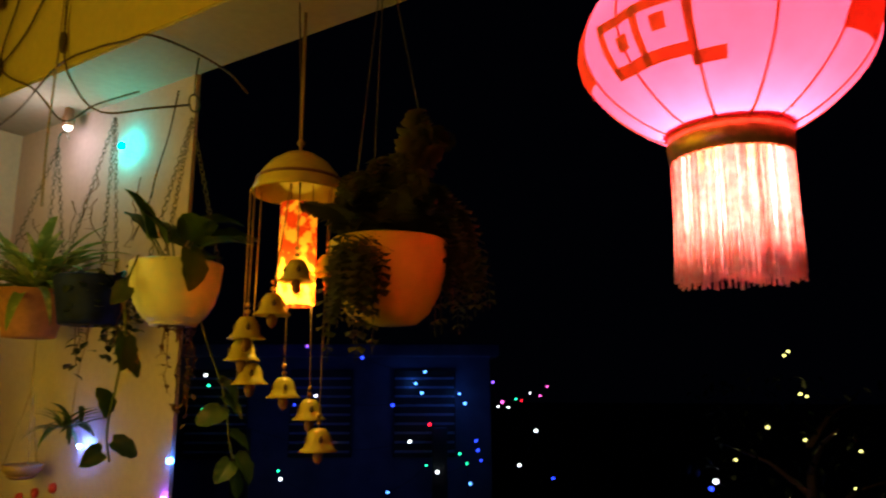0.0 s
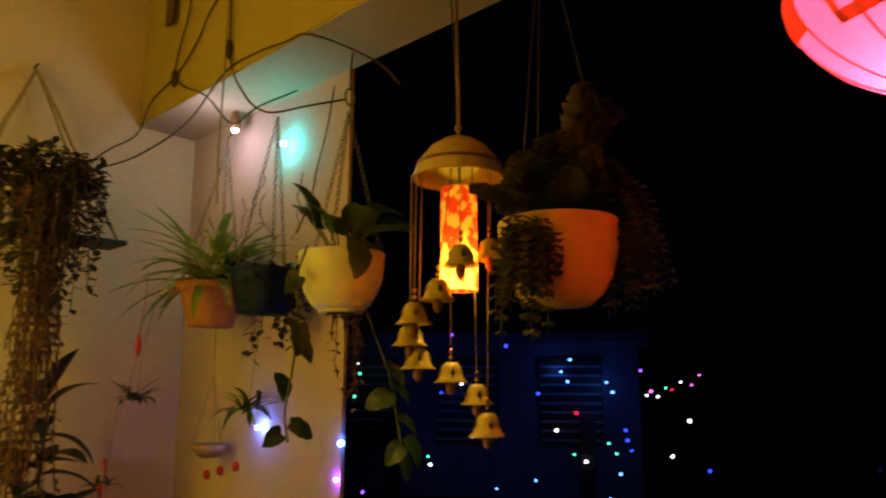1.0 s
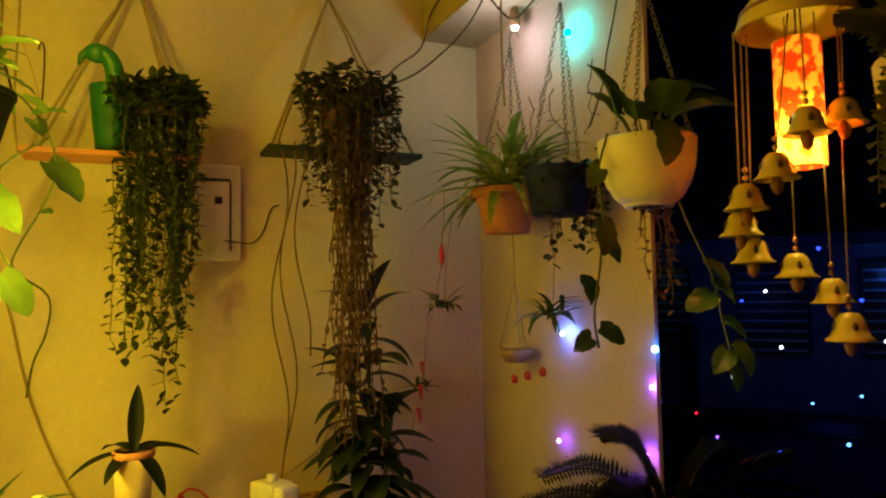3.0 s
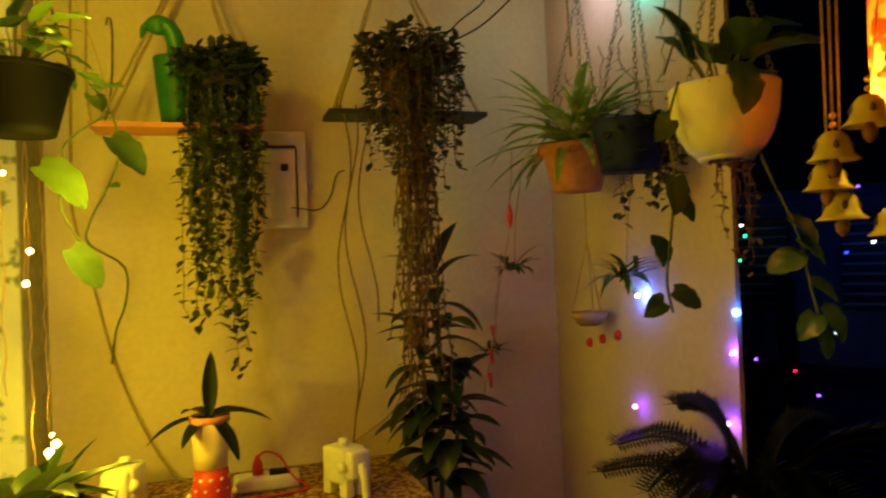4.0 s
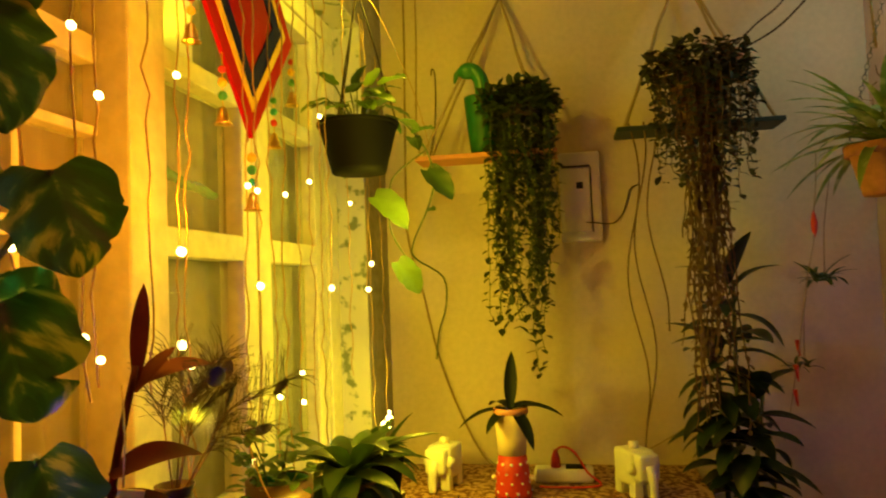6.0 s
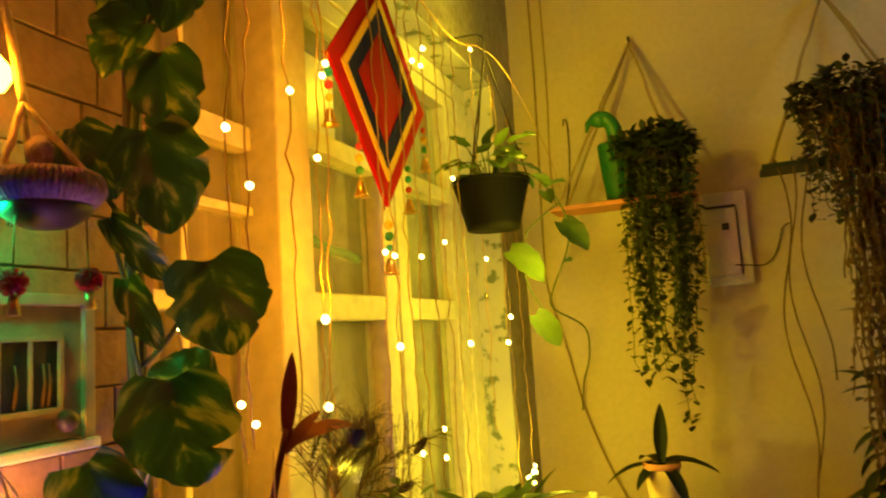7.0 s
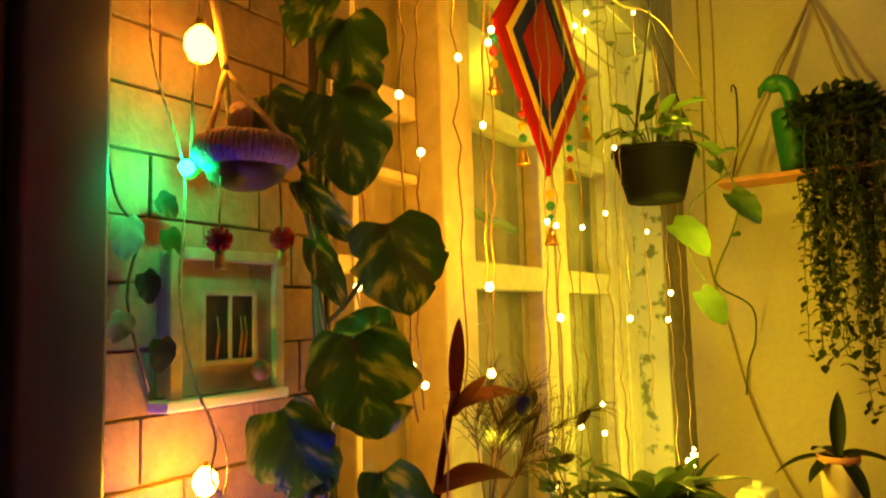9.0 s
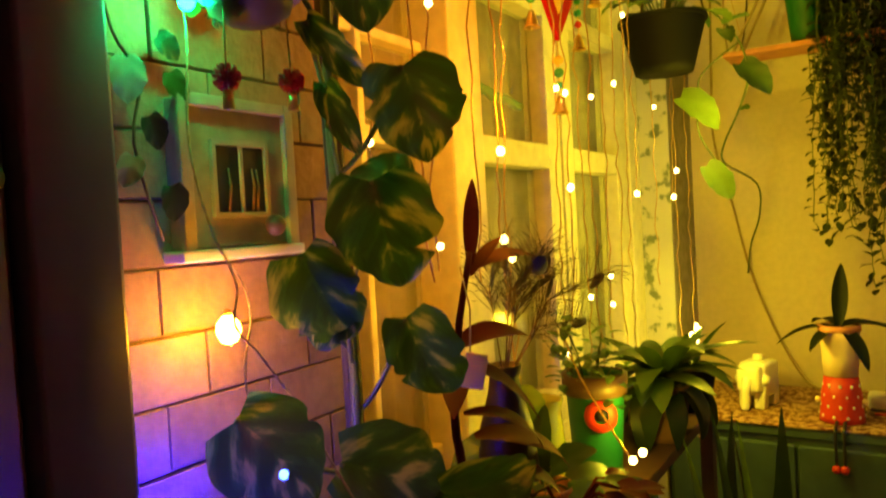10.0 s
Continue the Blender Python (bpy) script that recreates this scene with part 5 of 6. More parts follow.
for i, (x, y, z, dx, dy, dz, ln, m) in enumerate(((0.02, 0.04, -0.045, 0.7, 0.0, -0.5, 0.085, LEAFB), (0.055, 0.085, -0.185, 0.55, 0.1, -0.75, 0.075, LEAFB), (0.12, 0.13, 0.02, 0.7, -0.2, -0.8, 0.075, LEAF), (0.10, 0.22, -0.06, 0.5, -0.6, 0.1, 0.03, LEAF))):
    leaf_part(bp, (x, y, z), (dx, dy, dz), (0.2, -0.8, 0.6), ln * 1.1, ln * 0.72, m, 0.5, 1.0, 0.2, 180 + i)

# ---- rhombus wall hanging ----
kt = empty("rhombus_hanging", (-0.752, 1.265, 1.850), "red, yellow and navy thread rhombus hanging with bells", "wall hanging")


def rhomb(outer, inner, x0, x1):
    bm = bmesh.new()
    def ring(s, x):
        return [bm.verts.new((x, dy * s, dz * s)) for dy, dz in ((0, 0.200), (0.173, 0), (0, -0.200), (-0.173, 0))]
    a, b = ring(outer, x0), ring(outer, x1)
    if inner:
        c, d = ring(inner, x0), ring(inner, x1)
        for k in range(4):
            j = (k + 1) % 4
            for q in ((a[k], a[j], c[j], c[k]), (b[k], d[k], d[j], b[j]), (a[k], b[k], b[j], a[j]), (c[k], c[j], d[j], d[k])):
                bm.faces.new(q)
    else:
        v = bm.verts.new((x1 + 0.006, 0, 0))
        for k in range(4):
            j = (k + 1) % 4
            bm.faces.new((a[k], a[j], b[j], b[k]))
            bm.faces.new((b[k], b[j], v))
        bm.faces.new(list(reversed(a)))
    bmesh.ops.recalc_face_normals(bm, faces=bm.faces)
    return bm


part("red_border", rhomb(1.0, 0.80, -0.004, 0.003), RWOOL, kt, "", False)
part("yellow_band", rhomb(0.80, 0.70, -0.004, 0.005), YWOOL, kt, "", False)
part("navy_band", rhomb(0.70, 0.50, -0.004, 0.004), NWOOL, kt, "", False)
part("red_centre", rhomb(0.50, 0, -0.004, 0.002), RWOOL, kt, "", False)
part("stick", tube([(-0.006, 0, 0.205), (-0.006, 0, -0.205)], 0.002, 6), WOOD, kt)
part("stick", tube([(-0.006, -0.178, 0), (-0.006, 0.178, 0)], 0.002, 6), WOOD, kt)
part("loop", tube([(0, 0, 0.2), (0.0, 0.0, 0.23), (-0.05, 0.0, 0.262)], 0.0015, 5), RWOOL, kt)
BEADC = (mat("teal_bead", (0.02, 0.35, 0.25), 0.4), RED, YWOOL, mat("green_bead", (0.03, 0.25, 0.05), 0.4))


def dangle(y, z0, ln, seed, s=1.0):
    rng = random.Random(seed)
    d = part("dangle", tube([(0, y, z0), (0, y, z0 - ln)], 0.001, 4), YWOOL, kt)
    for k in range(3):
        part("bead", ball(bmesh.new(), (0, y, z0 - ln * (0.35 + 0.22 * k)), 0.0085 * s * rng.uniform(0.8, 1.1), 10), BEADC[(k + seed) % 4], d)
    z = z0 - ln - 0.03 * s
    part("brass_bell", lathe([(0.002, 0.032 * s), (0.006 * s, 0.030 * s), (0.009 * s, 0.018 * s), (0.013 * s, 0.004 * s), (0.017 * s, 0.0), (0.012 * s, 0.002), (0.002, 0.026 * s)], 16, None, (0, y, z)), BRASS, d)


dangle(-0.173, 0.0, 0.085, 0, 0.78)
dangle(-0.09, -0.09, 0.085, 1, 0.78)
dangle(0.0, -0.20, 0.085, 2, 0.85)
dangle(0.09, -0.09, 0.085, 3, 0.78)
dangle(0.173, 0.0, 0.085, 1, 0.78)

# ---- strings of small warm lights over the window ----
rng = random.Random(33)
hdr = [(-0.70, 0.70, 1.86), (-0.715, 0.85, 1.93), (-0.72, 1.10, 2.06), (-0.735, 1.35, 2.075), (-0.74, 1.60, 2.06), (-0.735, 1.759, 2.10)]
main = empty("fairy_light_curtain", (-0.735, 1.35, 1.5), "copper wire curtain of small warm lights before the window", "string lights")
main_at = Vector((-0.735, 1.35, 1.5))
part("header_wire", tube([Vector(p) - main_at for p in hdr], 0.0022, 6), COPPER, main)
# each strand: place along the window, top, foot, heights of its bulbs
strands = ((0.775, 1.85, 1.40, (1.462,)), (0.852, 1.92, 1.30, (1.673, 1.380)), (0.880, 1.93, 1.30, (1.615, 1.357)), (0.968, 2.00, 1.30, (1.750,)), (1.040, 2.04, 0.96, (1.683, 1.468, 1.357)),
           (1.062, 2.04, 1.05, (1.820, 1.804, 1.330)), (1.222, 2.06, 1.12, (1.571, 1.177)), (1.250, 2.06, 1.20, (1.568, 1.425)), (1.322, 2.07, 1.02, (1.250,)), (1.368, 2.07, 1.10, (1.576, 1.93)),
           (1.418, 2.07, 1.15, (1.969, 1.936, 1.276, 1.228)), (1.478, 2.07, 0.93, (1.611, 0.943)), (1.543, 2.06, 0.90, (1.747, 0.913)), (1.602, 2.07, 1.38, (1.418,)), (1.734, 2.10, 1.20, (2.085, 1.60)),
           (1.855, 2.06, 1.38, (1.412, 1.78)), (1.892, 2.06, 1.02, (1.472,)), (1.985, 2.00, 1.08, (1.105,)))
bulb_me = None
for y, z1, z0, lit in strands:
    pts, z = [], z1
    x = -0.742 + rng.uniform(-0.006, 0.006)
    while z > z0:
        pts.append(Vector((x + rng.uniform(-0.004, 0.004), y + 0.006 * math.sin(z * 9 + y * 40) + rng.uniform(-0.004, 0.004), z)) - main_at)
        z -= 0.03
    w = part("light_wire", tube(pts, 0.0012, 5), COPPER, main)
    for zb in lit:
        if bulb_me is None:
            b0 = part("fairy_bulb", ball(bmesh.new(), (0, 0, 0), 0.0046, 8), WARM_B, w)
            bulb_me = b0.data
        else:
            b0 = new("fairy_bulb", bulb_me)
            b0.parent = w
        q = min(pts, key=lambda v: abs(v.z + main_at.z - zb))
        if 1.35 < zb < 1.48:
            b0.scale = (1.3, 1.3, 1.3) if y > 1.0 else (0.9, 0.9, 0.9)
        b0.location = (q.x + 0.003, q.y + rng.uniform(-0.003, 0.003), zb - main_at.z)
cord("copper_lead", [(-0.735, 1.759, 2.10), (-0.70, 1.80, 2.07), (-0.66, 1.85, 1.98), (-0.62, 1.90, 1.86), (-0.60, 1.93, 1.76)], 0.0012, COPPER, "copper lead of the string lights looping to the wall")
big = empty("lamp_cluster", (-0.70, 1.830, 1.098), "bright cluster of warm bulbs among the leaves", "bulb")
for k, (dx, dy, dz) in enumerate(((0, 0, 0), (0.004, 0.008, 0.022), (-0.003, -0.010, 0.012))):
    part("bulb", ball(bmesh.new(), (dx, dy, dz), 0.0075, 10), glow("bright_warm_bulb", (1.0, 0.72, 0.18), 16), big)
low = empty("lamp_cluster", (-0.612, 1.105, 1.070), "bright cluster of warm bulbs below the window", "bulb")
for k, (dx, dy, dz) in enumerate(((0, 0, 0), (0.006, 0.022, 0.004), (0.0, -0.055, -0.035))):
    part("bulb", ball(bmesh.new(), (dx, dy, dz), 0.0052, 10), glow("bright_warm_bulb", (1.0, 0.72, 0.18), 16), low)
cord("light_lead", [(-0.742, 1.20, 1.22), (-0.70, 1.16, 1.16), (-0.63, 1.11, 1.09), (-0.612, 1.105, 1.070)], 0.0012, COPPER, "copper lead of the bulbs below the window")

# ---- plant bench under the window ----
bench = empty("plant_bench", (-0.69, 1.33, 0), "narrow dark wooden plant bench under the window", "bench")
part("top", boxed((-0.09, -0.50, 0.983), (0.060, 0.36, 1.003), 0.003), DARKWOOD, bench, "", False)
for x in (-0.075, 0.044):
    for y in (-0.48, 0.32):
        part("leg", boxed((x - 0.012, y, 0), (x + 0.012, y + 0.03, 0.982), 0.002), DARKWOOD, bench, "", False)

p2 = empty("painted_pot", (-0.700, 1.215, 1.004), "green clay pot painted with a red ring and dark eye", "pot")
part("pot_wall", lathe(pot_profile(0.043, 0.034, 0.145), 32), mat("green_pot_paint", (0.012, 0.15, 0.05), 0.45, vary=0.25, scale=30), p2)
part("dark_rim", lathe([(0.041, 0.120), (0.0465, 0.121), (0.0475, 0.149), (0.041, 0.150)], 32), DARKWOOD, p2)
EYE = part("red_ring", lathe([(0.010, -0.002), (0.026, -0.002), (0.025, 0.005), (0.012, 0.006)], 24), RED, p2)
EYE.matrix_basis = pose(0.0200, -0.0340, 0.096, 86, 0, 31) @ Matrix.Diagonal((0.9, 0.9, 1, 1))
pup = part("pupil", ball(bmesh.new(), (0.0205, -0.0350, 0.097), 0.009, 12), INK, p2)
part("soil", lathe([(0.001, 0.125), (0.038, 0.127), (0.001, 0.136)], 20), SOIL, p2)
rng = random.Random(52)
for i in range(16):
    a = rng.uniform(0, 6.28)
    ln, r = rng.uniform(0.05, 0.13), rng.uniform(0.01, 0.06)
    top = Vector((r * math.cos(a), r * math.sin(a), 0.10 + ln))
    part("sprig", tube([(0.3 * r * math.cos(a), 0.3 * r * math.sin(a), 0.09), top * 0.6 + Vector((0, 0, 0.045)), top], 0.0011, 4), STEM, p2)
    for k in range(6):
        leaf_part(p2, top + Vector((rng.uniform(-0.012, 0.012), rng.uniform(-0.012, 0.012), -0.012 * k + 0.012)), (rng.uniform(-1, 1), rng.uniform(-1, 1), rng.uniform(-0.2, 0.5)), (0, 0, 1), rng.uniform(0.018, 0.030), 0.014, mat("pale_herb_leaf", (0.12, 0.22, 0.05), 0.5, vary=0.4, scale=30, translucent=0.3, rand=0.25), 0.5, 0.0, 0.2, 200 + i * 7 + k, 0.2)

p3 = empty("dark_rosette_pot", (-0.665, 1.42, 1.004), "rust clay pot with a dark green rosette plant", "plant")
part("pot", lathe(pot_profile(0.050, 0.038, 0.09), 28), WOOD, p3)
strap_plant(p3, (0, 0, 0.095), 26, 0.11, 0.19, 0.040, LEAF, 53, 1.25, (0.5, 1.9))
strap_plant(p3, (0, 0, 0.09), 18, 0.13, 0.19, 0.036, LEAFD, 55, 0.3, (1.6, 2.7))
p5 = empty("leafy_pot", (-0.67, 1.62, 1.004), "small dark pot with leafy green plant on the bench", "plant")
part("pot", lathe(pot_profile(0.055, 0.042, 0.08), 28), BLACK, p5)
strap_plant(p5, (0, 0, 0.075), 22, 0.07, 0.13, 0.026, LEAF, 54, 1.3, (0.4, 1.2))

sn = empty("snake_plant", (-0.54, 1.52, 0), "dark upright snake plant in a clay pot", "plant")
part("pot", lathe(pot_profile(0.09, 0.07, 0.40), 28), TERRA, sn)
for i, (a, ln, lean) in enumerate(((0.2, 0.70, 0.06), (1.6, 0.62, 0.10), (2.9, 0.66, 0.08), (4.1, 0.58, 0.15), (5.2, 0.68, 0.05))):
    leaf_part(sn, (0.02 * math.cos(a), 0.02 * math.sin(a), 0.36), (lean * math.cos(a), lean * math.sin(a), 1), (math.cos(a + 1.2), math.sin(a + 1.2), 0), ln, 0.042, LEAFD, 0.15, 0.0, 0.3, 230 + i, 0.3)

yp = empty("leafy_bench_plant", (-0.695, 1.020, 1.004), "small pot of yellow-green broad leaves on the bench", "plant")
part("pot", lathe(pot_profile(0.036, 0.028, 0.050), 24), TERRA, yp)
for i, (x, y, z, dx, dy, dz, ln, w, m) in enumerate(((-0.01, 0.0, 0.06, 0.05, -0.05, 1, 0.10, 0.035, LEAFB), (0.005, 0.01, 0.07, 0.5, -0.1, 0.5, 0.075, 0.045, LEAF), (-0.03, -0.02, 0.09, -0.3, -0.5, 0.5, 0.075, 0.050, LEAFB), (-0.05, -0.03, 0.10, -0.5, -0.6, 0.0, 0.070, 0.055, LEAFB), (0.0, -0.03, 0.05, 0.3, -0.8, 0.1, 0.075, 0.055, LEAF), (0.03, 0.0, 0.05, 0.8, 0.0, 0.0, 0.070, 0.040, LEAFB),
        (0.02, 0.03, 0.05, 0.6, 0.5, 0.2, 0.07, 0.04, LEAF), (-0.02, 0.02, 0.12, -0.3, 0.2, 0.8, 0.065, 0.05, LEAFB), (0.02, -0.04, 0.02, 0.6, -0.6, -0.5, 0.07, 0.045, LEAF), (-0.04, -0.06, 0.06, -0.3, -0.8, -0.2, 0.06, 0.05, LEAF))):
    leaf_part(yp, (x, y, z), (dx, dy, dz), (0.3, -0.5, 0.8), ln * 0.82, w * 0.8, m if i % 2 else LEAF, 0.7, 1.0, 0.2, 520 + i, 0.5)
    part("petiole", tube(bend((x * 0.1, y * 0.1, 0.045), (x, y, z), -0.006, 5), 0.0015, 5), STEM, yp)

for i, (y, ln, lean) in enumerate(((-0.05, 0.72, -0.30), (-0.03, 0.74, -0.20), (0.0, 0.68, -0.12))):
    leaf_part(sn, (0.0, y, 0.36), (-0.02 + 0.03 * i, lean, 1), (1, -0.4, 0), ln, 0.034, LEAFB if i != 1 else LEAF, 0.12, 0.0, 0.3, 540 + i, 0.3)

rp = empty("trailing_coleus", (-0.640, 0.955, 1.004), "small pot of trailing stems with dark rust leaves", "plant")
part("pot", lathe(pot_profile(0.026, 0.020, 0.042), 20), TERRA, rp)
rng = random.Random(91)
for i in range(9):
    a = rng.uniform(-1.9, 1.3)
    tip = Vector((0.075 * math.cos(a), 0.085 * math.sin(a), rng.uniform(0.03, 0.10)))
    part("stem", tube([(0, 0, 0.035), tip * 0.5 + Vector((0, 0, 0.045)), tip], 0.0022, 5, None, 0.7), RUST, rp)
    for k in range(3):
        b = a + rng.uniform(-1.2, 1.2)
        leaf_part(rp, tip * (0.65 + 0.17 * k) + Vector((0, 0, 0.018 * (2 - k))), (math.cos(b), math.sin(b), rng.uniform(-0.3, 0.5)), (0, -0.3, 1), rng.uniform(0.026, 0.042), rng.uniform(0.016, 0.024), RUST if rng.random() < 0.7 else LEAF, 0.6, 0.0, 0.25, 640 + i * 3 + k, 0.3)

# dark vase with peacock feathers
vs = empty("feather_vase", (-0.725, 0.985, 1.004), "dark brown vase holding dried peacock feathers", "vase")
part("vase", lathe([(0.001, 0), (0.022, 0), (0.034, 0.04), (0.037, 0.08), (0.032, 0.13), (0.020, 0.175), (0.018, 0.19), (0.022, 0.205), (0.018, 0.205), (0.014, 0.18), (0.001, 0.17)], 28), mat("dark_vase_glaze", (0.03, 0.015, 0.010), 0.45, vary=0.4, scale=30, spec=0.3), vs)
rng = random.Random(66)
EYEM = mat("feather_eye_vane", (0.03, 0.02, 0.04), 0.5, vary=0.4, scale=60)
for i, (dx, dy, dz, ln) in enumerate(((0.35, 0.45, 0.55, 0.16), (0.05, 0.30, 0.75, 0.15), (-0.1, -0.1, 0.9, 0.15), (0.3, -0.35, 0.75, 0.17), (0.15, 0.7, 0.25, 0.14), (0.3, 0.1, 0.95, 0.12))):
    d = Vector((dx, dy, dz)).normalized()
    tip = Vector((0, 0, 0.20)) + d * ln + Vector((0.01, 0.04, -0.01))
    mid = Vector((0, 0, 0.20)) + d * ln * 0.55 + Vector((0, 0, 0.015))
    f = part("feather", tube([(0, 0, 0.18), mid, tip], 0.0013, 4, None, 0.5), DRY, vs)
    bm = bmesh.new()
    for k in range(90):
        u = 0.45 + 0.55 * k / 90
        p = Vector((0, 0, 0.19)).lerp(mid, min(1, u * 1.6)) if u < 0.6 else mid.lerp(tip, (u - 0.6) / 0.4)
        s = d.cross(Vector((0.75, -0.6, 0.1))).normalized() * (1 if k % 2 else -1)
        q = p + s * rng.uniform(0.012, 0.035) + d * rng.uniform(0.02, 0.05)
        tube([p, p.lerp(q, 0.6) + Vector((0, 0, 0.004)), q - Vector((0, 0, 0.004))], 0.0004, 3, bm)
    tagged(part("barb_fan", bm, mat("feather_barb", (0.05, 0.03, 0.012), 0.6, vary=0.4, scale=50), f), kind="stuff")
    e = part("eye", ball(bmesh.new(), (0, 0, 0), 1.0, 12), EYEM, f)
    e.matrix_basis = Matrix.Translation(tip - d * 0.012) @ d.to_track_quat("Z", "Y").to_matrix().to_4x4() @ Matrix.Diagonal((0.010, 0.003, 0.014, 1))

# rust-coloured cordyline
co = empty("cordyline", (-0.705, 0.875, 1.004), "cordyline with long rust-red arching leaves", "plant")
part("pot", lathe(pot_profile(0.042, 0.034, 0.07), 24), TERRA, co)
part("stem", tube([(0, 0, 0.06), (-0.004, -0.03, 0.16), (-0.004, -0.02, 0.25), (-0.006, 0.02, 0.345)], 0.0055, 8, None, 0.6), RUST, co)
for i, (x, y, z, dx, dy, dz, ln, w, dr_) in enumerate(((-0.006, 0.02, 0.33, -0.08, 0.28, 1.0, 0.105, 0.018, 0.25), (-0.006, 0.02, 0.325, 0.30, 0.80, 0.35, 0.145, 0.028, 0.9), (-0.004, 0.015, 0.32, 0.2, 0.6, 0.7, 0.07, 0.016, 0.5),
        (0.0, -0.03, 0.25, 0.30, 0.60, 0.25, 0.12, 0.036, 0.9), (0.0, -0.03, 0.235, 0.40, 0.60, -0.25, 0.14, 0.032, 0.7), (0.0, -0.02, 0.18, 0.60, 0.70, 0.0, 0.13, 0.024, 1.2),
        (0.0, 0.0, 0.15, 0.55, 0.85, -0.05, 0.16, 0.038, 0.9), (0.01, 0.0, 0.12, 0.7, 0.6, 0.0, 0.12, 0.024, 1.2), (0.0, -0.03, 0.22, 0.3, -0.5, 0.2, 0.10, 0.03, 1.0))):
    leaf_part(co, (x, y, z), (dx, dy, dz), (0.3, -0.4, 1), ln, w, RUST, dr_, 0.0, 0.3, 240 + i, 0.2)
gl = empty("green_glass_jar", (-0.735, 1.10, 1.004), "small yellow-green glazed jar on the bench", "jar")
part("jar_body", lathe([(0.001, 0), (0.030, 0), (0.034, 0.06), (0.028, 0.12), (0.032, 0.135), (0.026, 0.135), (0.024, 0.11), (0.001, 0.10)], 24), mat("yellow_green_glaze", (0.40, 0.42, 0.06), 0.25, vary=0.3, scale=30), gl)
tag = empty("paper_tag", (-0.640, 0.765, 1.236), "beige rectangular tag hanging on a thread", "tag")
tb = part("card", boxed((-0.0025, -0.010, 0), (0.0025, 0.010, 0.031), 0.002), mat("beige_tag_card", (0.62, 0.42, 0.28), 0.7), tag)
tb.matrix_basis = pose(0, 0, 0, 0, 0, -52) @ pose(0, 0, 0, -12, 0, 0)
part("thread", tube([(0, 0, 0.030), (0, 0.004, 0.07), (-0.06, 0.09, 0.10)], 0.0009, 4), ROPE, tag)

# ---- large variegated pothos on a pole ----
po = empty("climbing_pothos", (-0.735, 0.715, 0), "large variegated pothos climbing a dark pole", "plant")
part("pot", lathe(pot_profile(0.062, 0.05, 0.24), 28), TERRA, po)
part("pole", tube([(0.0, 0, 0.2), (0.003, 0.0, 1.2), (0.0, -0.005, 1.5), (0.005, -0.01, 2.05)], 0.0085, 8), DROPE, po)
part("stem", tube([(0.02, -0.02, 0.22), (0.03, -0.03, 1.10), (0.022, -0.02, 1.30), (0.012, -0.02, 1.45), (0.03, -0.035, 1.60), (0.035, -0.03, 1.72), (0.02, -0.02, 1.95)], 0.005, 8, None, 0.8), STEM, po)
nest_scale = 0.88
NRM = Vector((0.62, -0.72, 0.20))
leaves = ((-0.648, 0.720, 1.478, 0.35, 0.10, -0.95, 0.078, 0.082), (-0.654, 0.668, 1.378, 0.10, 0.10, -1.0, 0.085, 0.080), (-0.677, 0.622, 1.330, 0.25, 0.25, -0.9, 0.078, 0.062),
          (-0.657, 0.655, 1.575, 0.15, 0.20, -1.0, 0.080, 0.066), (-0.694, 0.632, 1.590, 0.35, 0.35, -0.7, 0.060, 0.050), (-0.654, 0.661, 1.643, 0.05, 0.10, -1.0, 0.072, 0.055), (-0.694, 0.654, 1.690, -0.5, -0.3, -0.6, 0.055, 0.05),
          (-0.658, 0.682, 1.755, -0.10, 0.0, -1.0, 0.085, 0.055), (-0.697, 0.664, 1.745, -0.4, -0.3, -0.5, 0.060, 0.050), (-0.694, 0.673, 1.523, 0.5, 0.4, -0.8, 0.070, 0.026), (-0.698, 0.676, 1.472, 0.25, 0.2, -1.0, 0.060, 0.026),
          (-0.690, 0.585, 1.225, 0.45, 0.45, -0.6, 0.085, 0.075), (-0.646, 0.670, 1.190, 0.6, 0.6, -0.25, 0.105, 0.070), (-0.606, 0.730, 1.162, 0.6, 0.6, -0.1, 0.085, 0.062), (-0.640, 0.690, 1.275, 0.2, 0.2, -1.0, 0.075, 0.055),
          (-0.690, 0.640, 1.318, -0.5, -0.3, -0.8, 0.05, 0.045), (-0.668, 0.690, 1.425, -0.3, -0.3, 0.4, 0.045, 0.045), (-0.655, 0.700, 1.81, 0.2, 0.2, -0.8, 0.075, 0.06), (-0.70, 0.62, 1.86, -0.4, -0.4, -0.6, 0.07, 0.06), (-0.61, 0.76, 1.10, 0.6, 0.6, -0.3, 0.08, 0.06))
at0 = Vector((-0.735, 0.715, 0))
for i, (x, y, z, dx, dy, dz, ln, w) in enumerate(leaves):
    d = Vector((dx, dy, dz))
    d = (d - NRM * d.dot(NRM) / NRM.length_squared).normalized()
    base = Vector((x, y, z)) - d * ln * 0.48 - at0
    nn = NRM + Vector((0.25 * math.sin(i * 2.1), 0.25 * math.cos(i * 1.7), 0.3 * math.sin(i * 1.3)))
    lobed_leaf(po, base, d, nn, ln * 1.06, w * 1.10, LEAFY, 0.5 + 0.5 * ((i * 7) % 5) / 4, 0.10 + 0.22 * ((i * 3) % 4) / 3, 300 + i)
    zz = max(0.9, min(1.9, z - 0.05))
    part("petiole", tube(bend((0.022, -0.022, zz), base, 0.012, 7), 0.0023, 6), STEM, po)

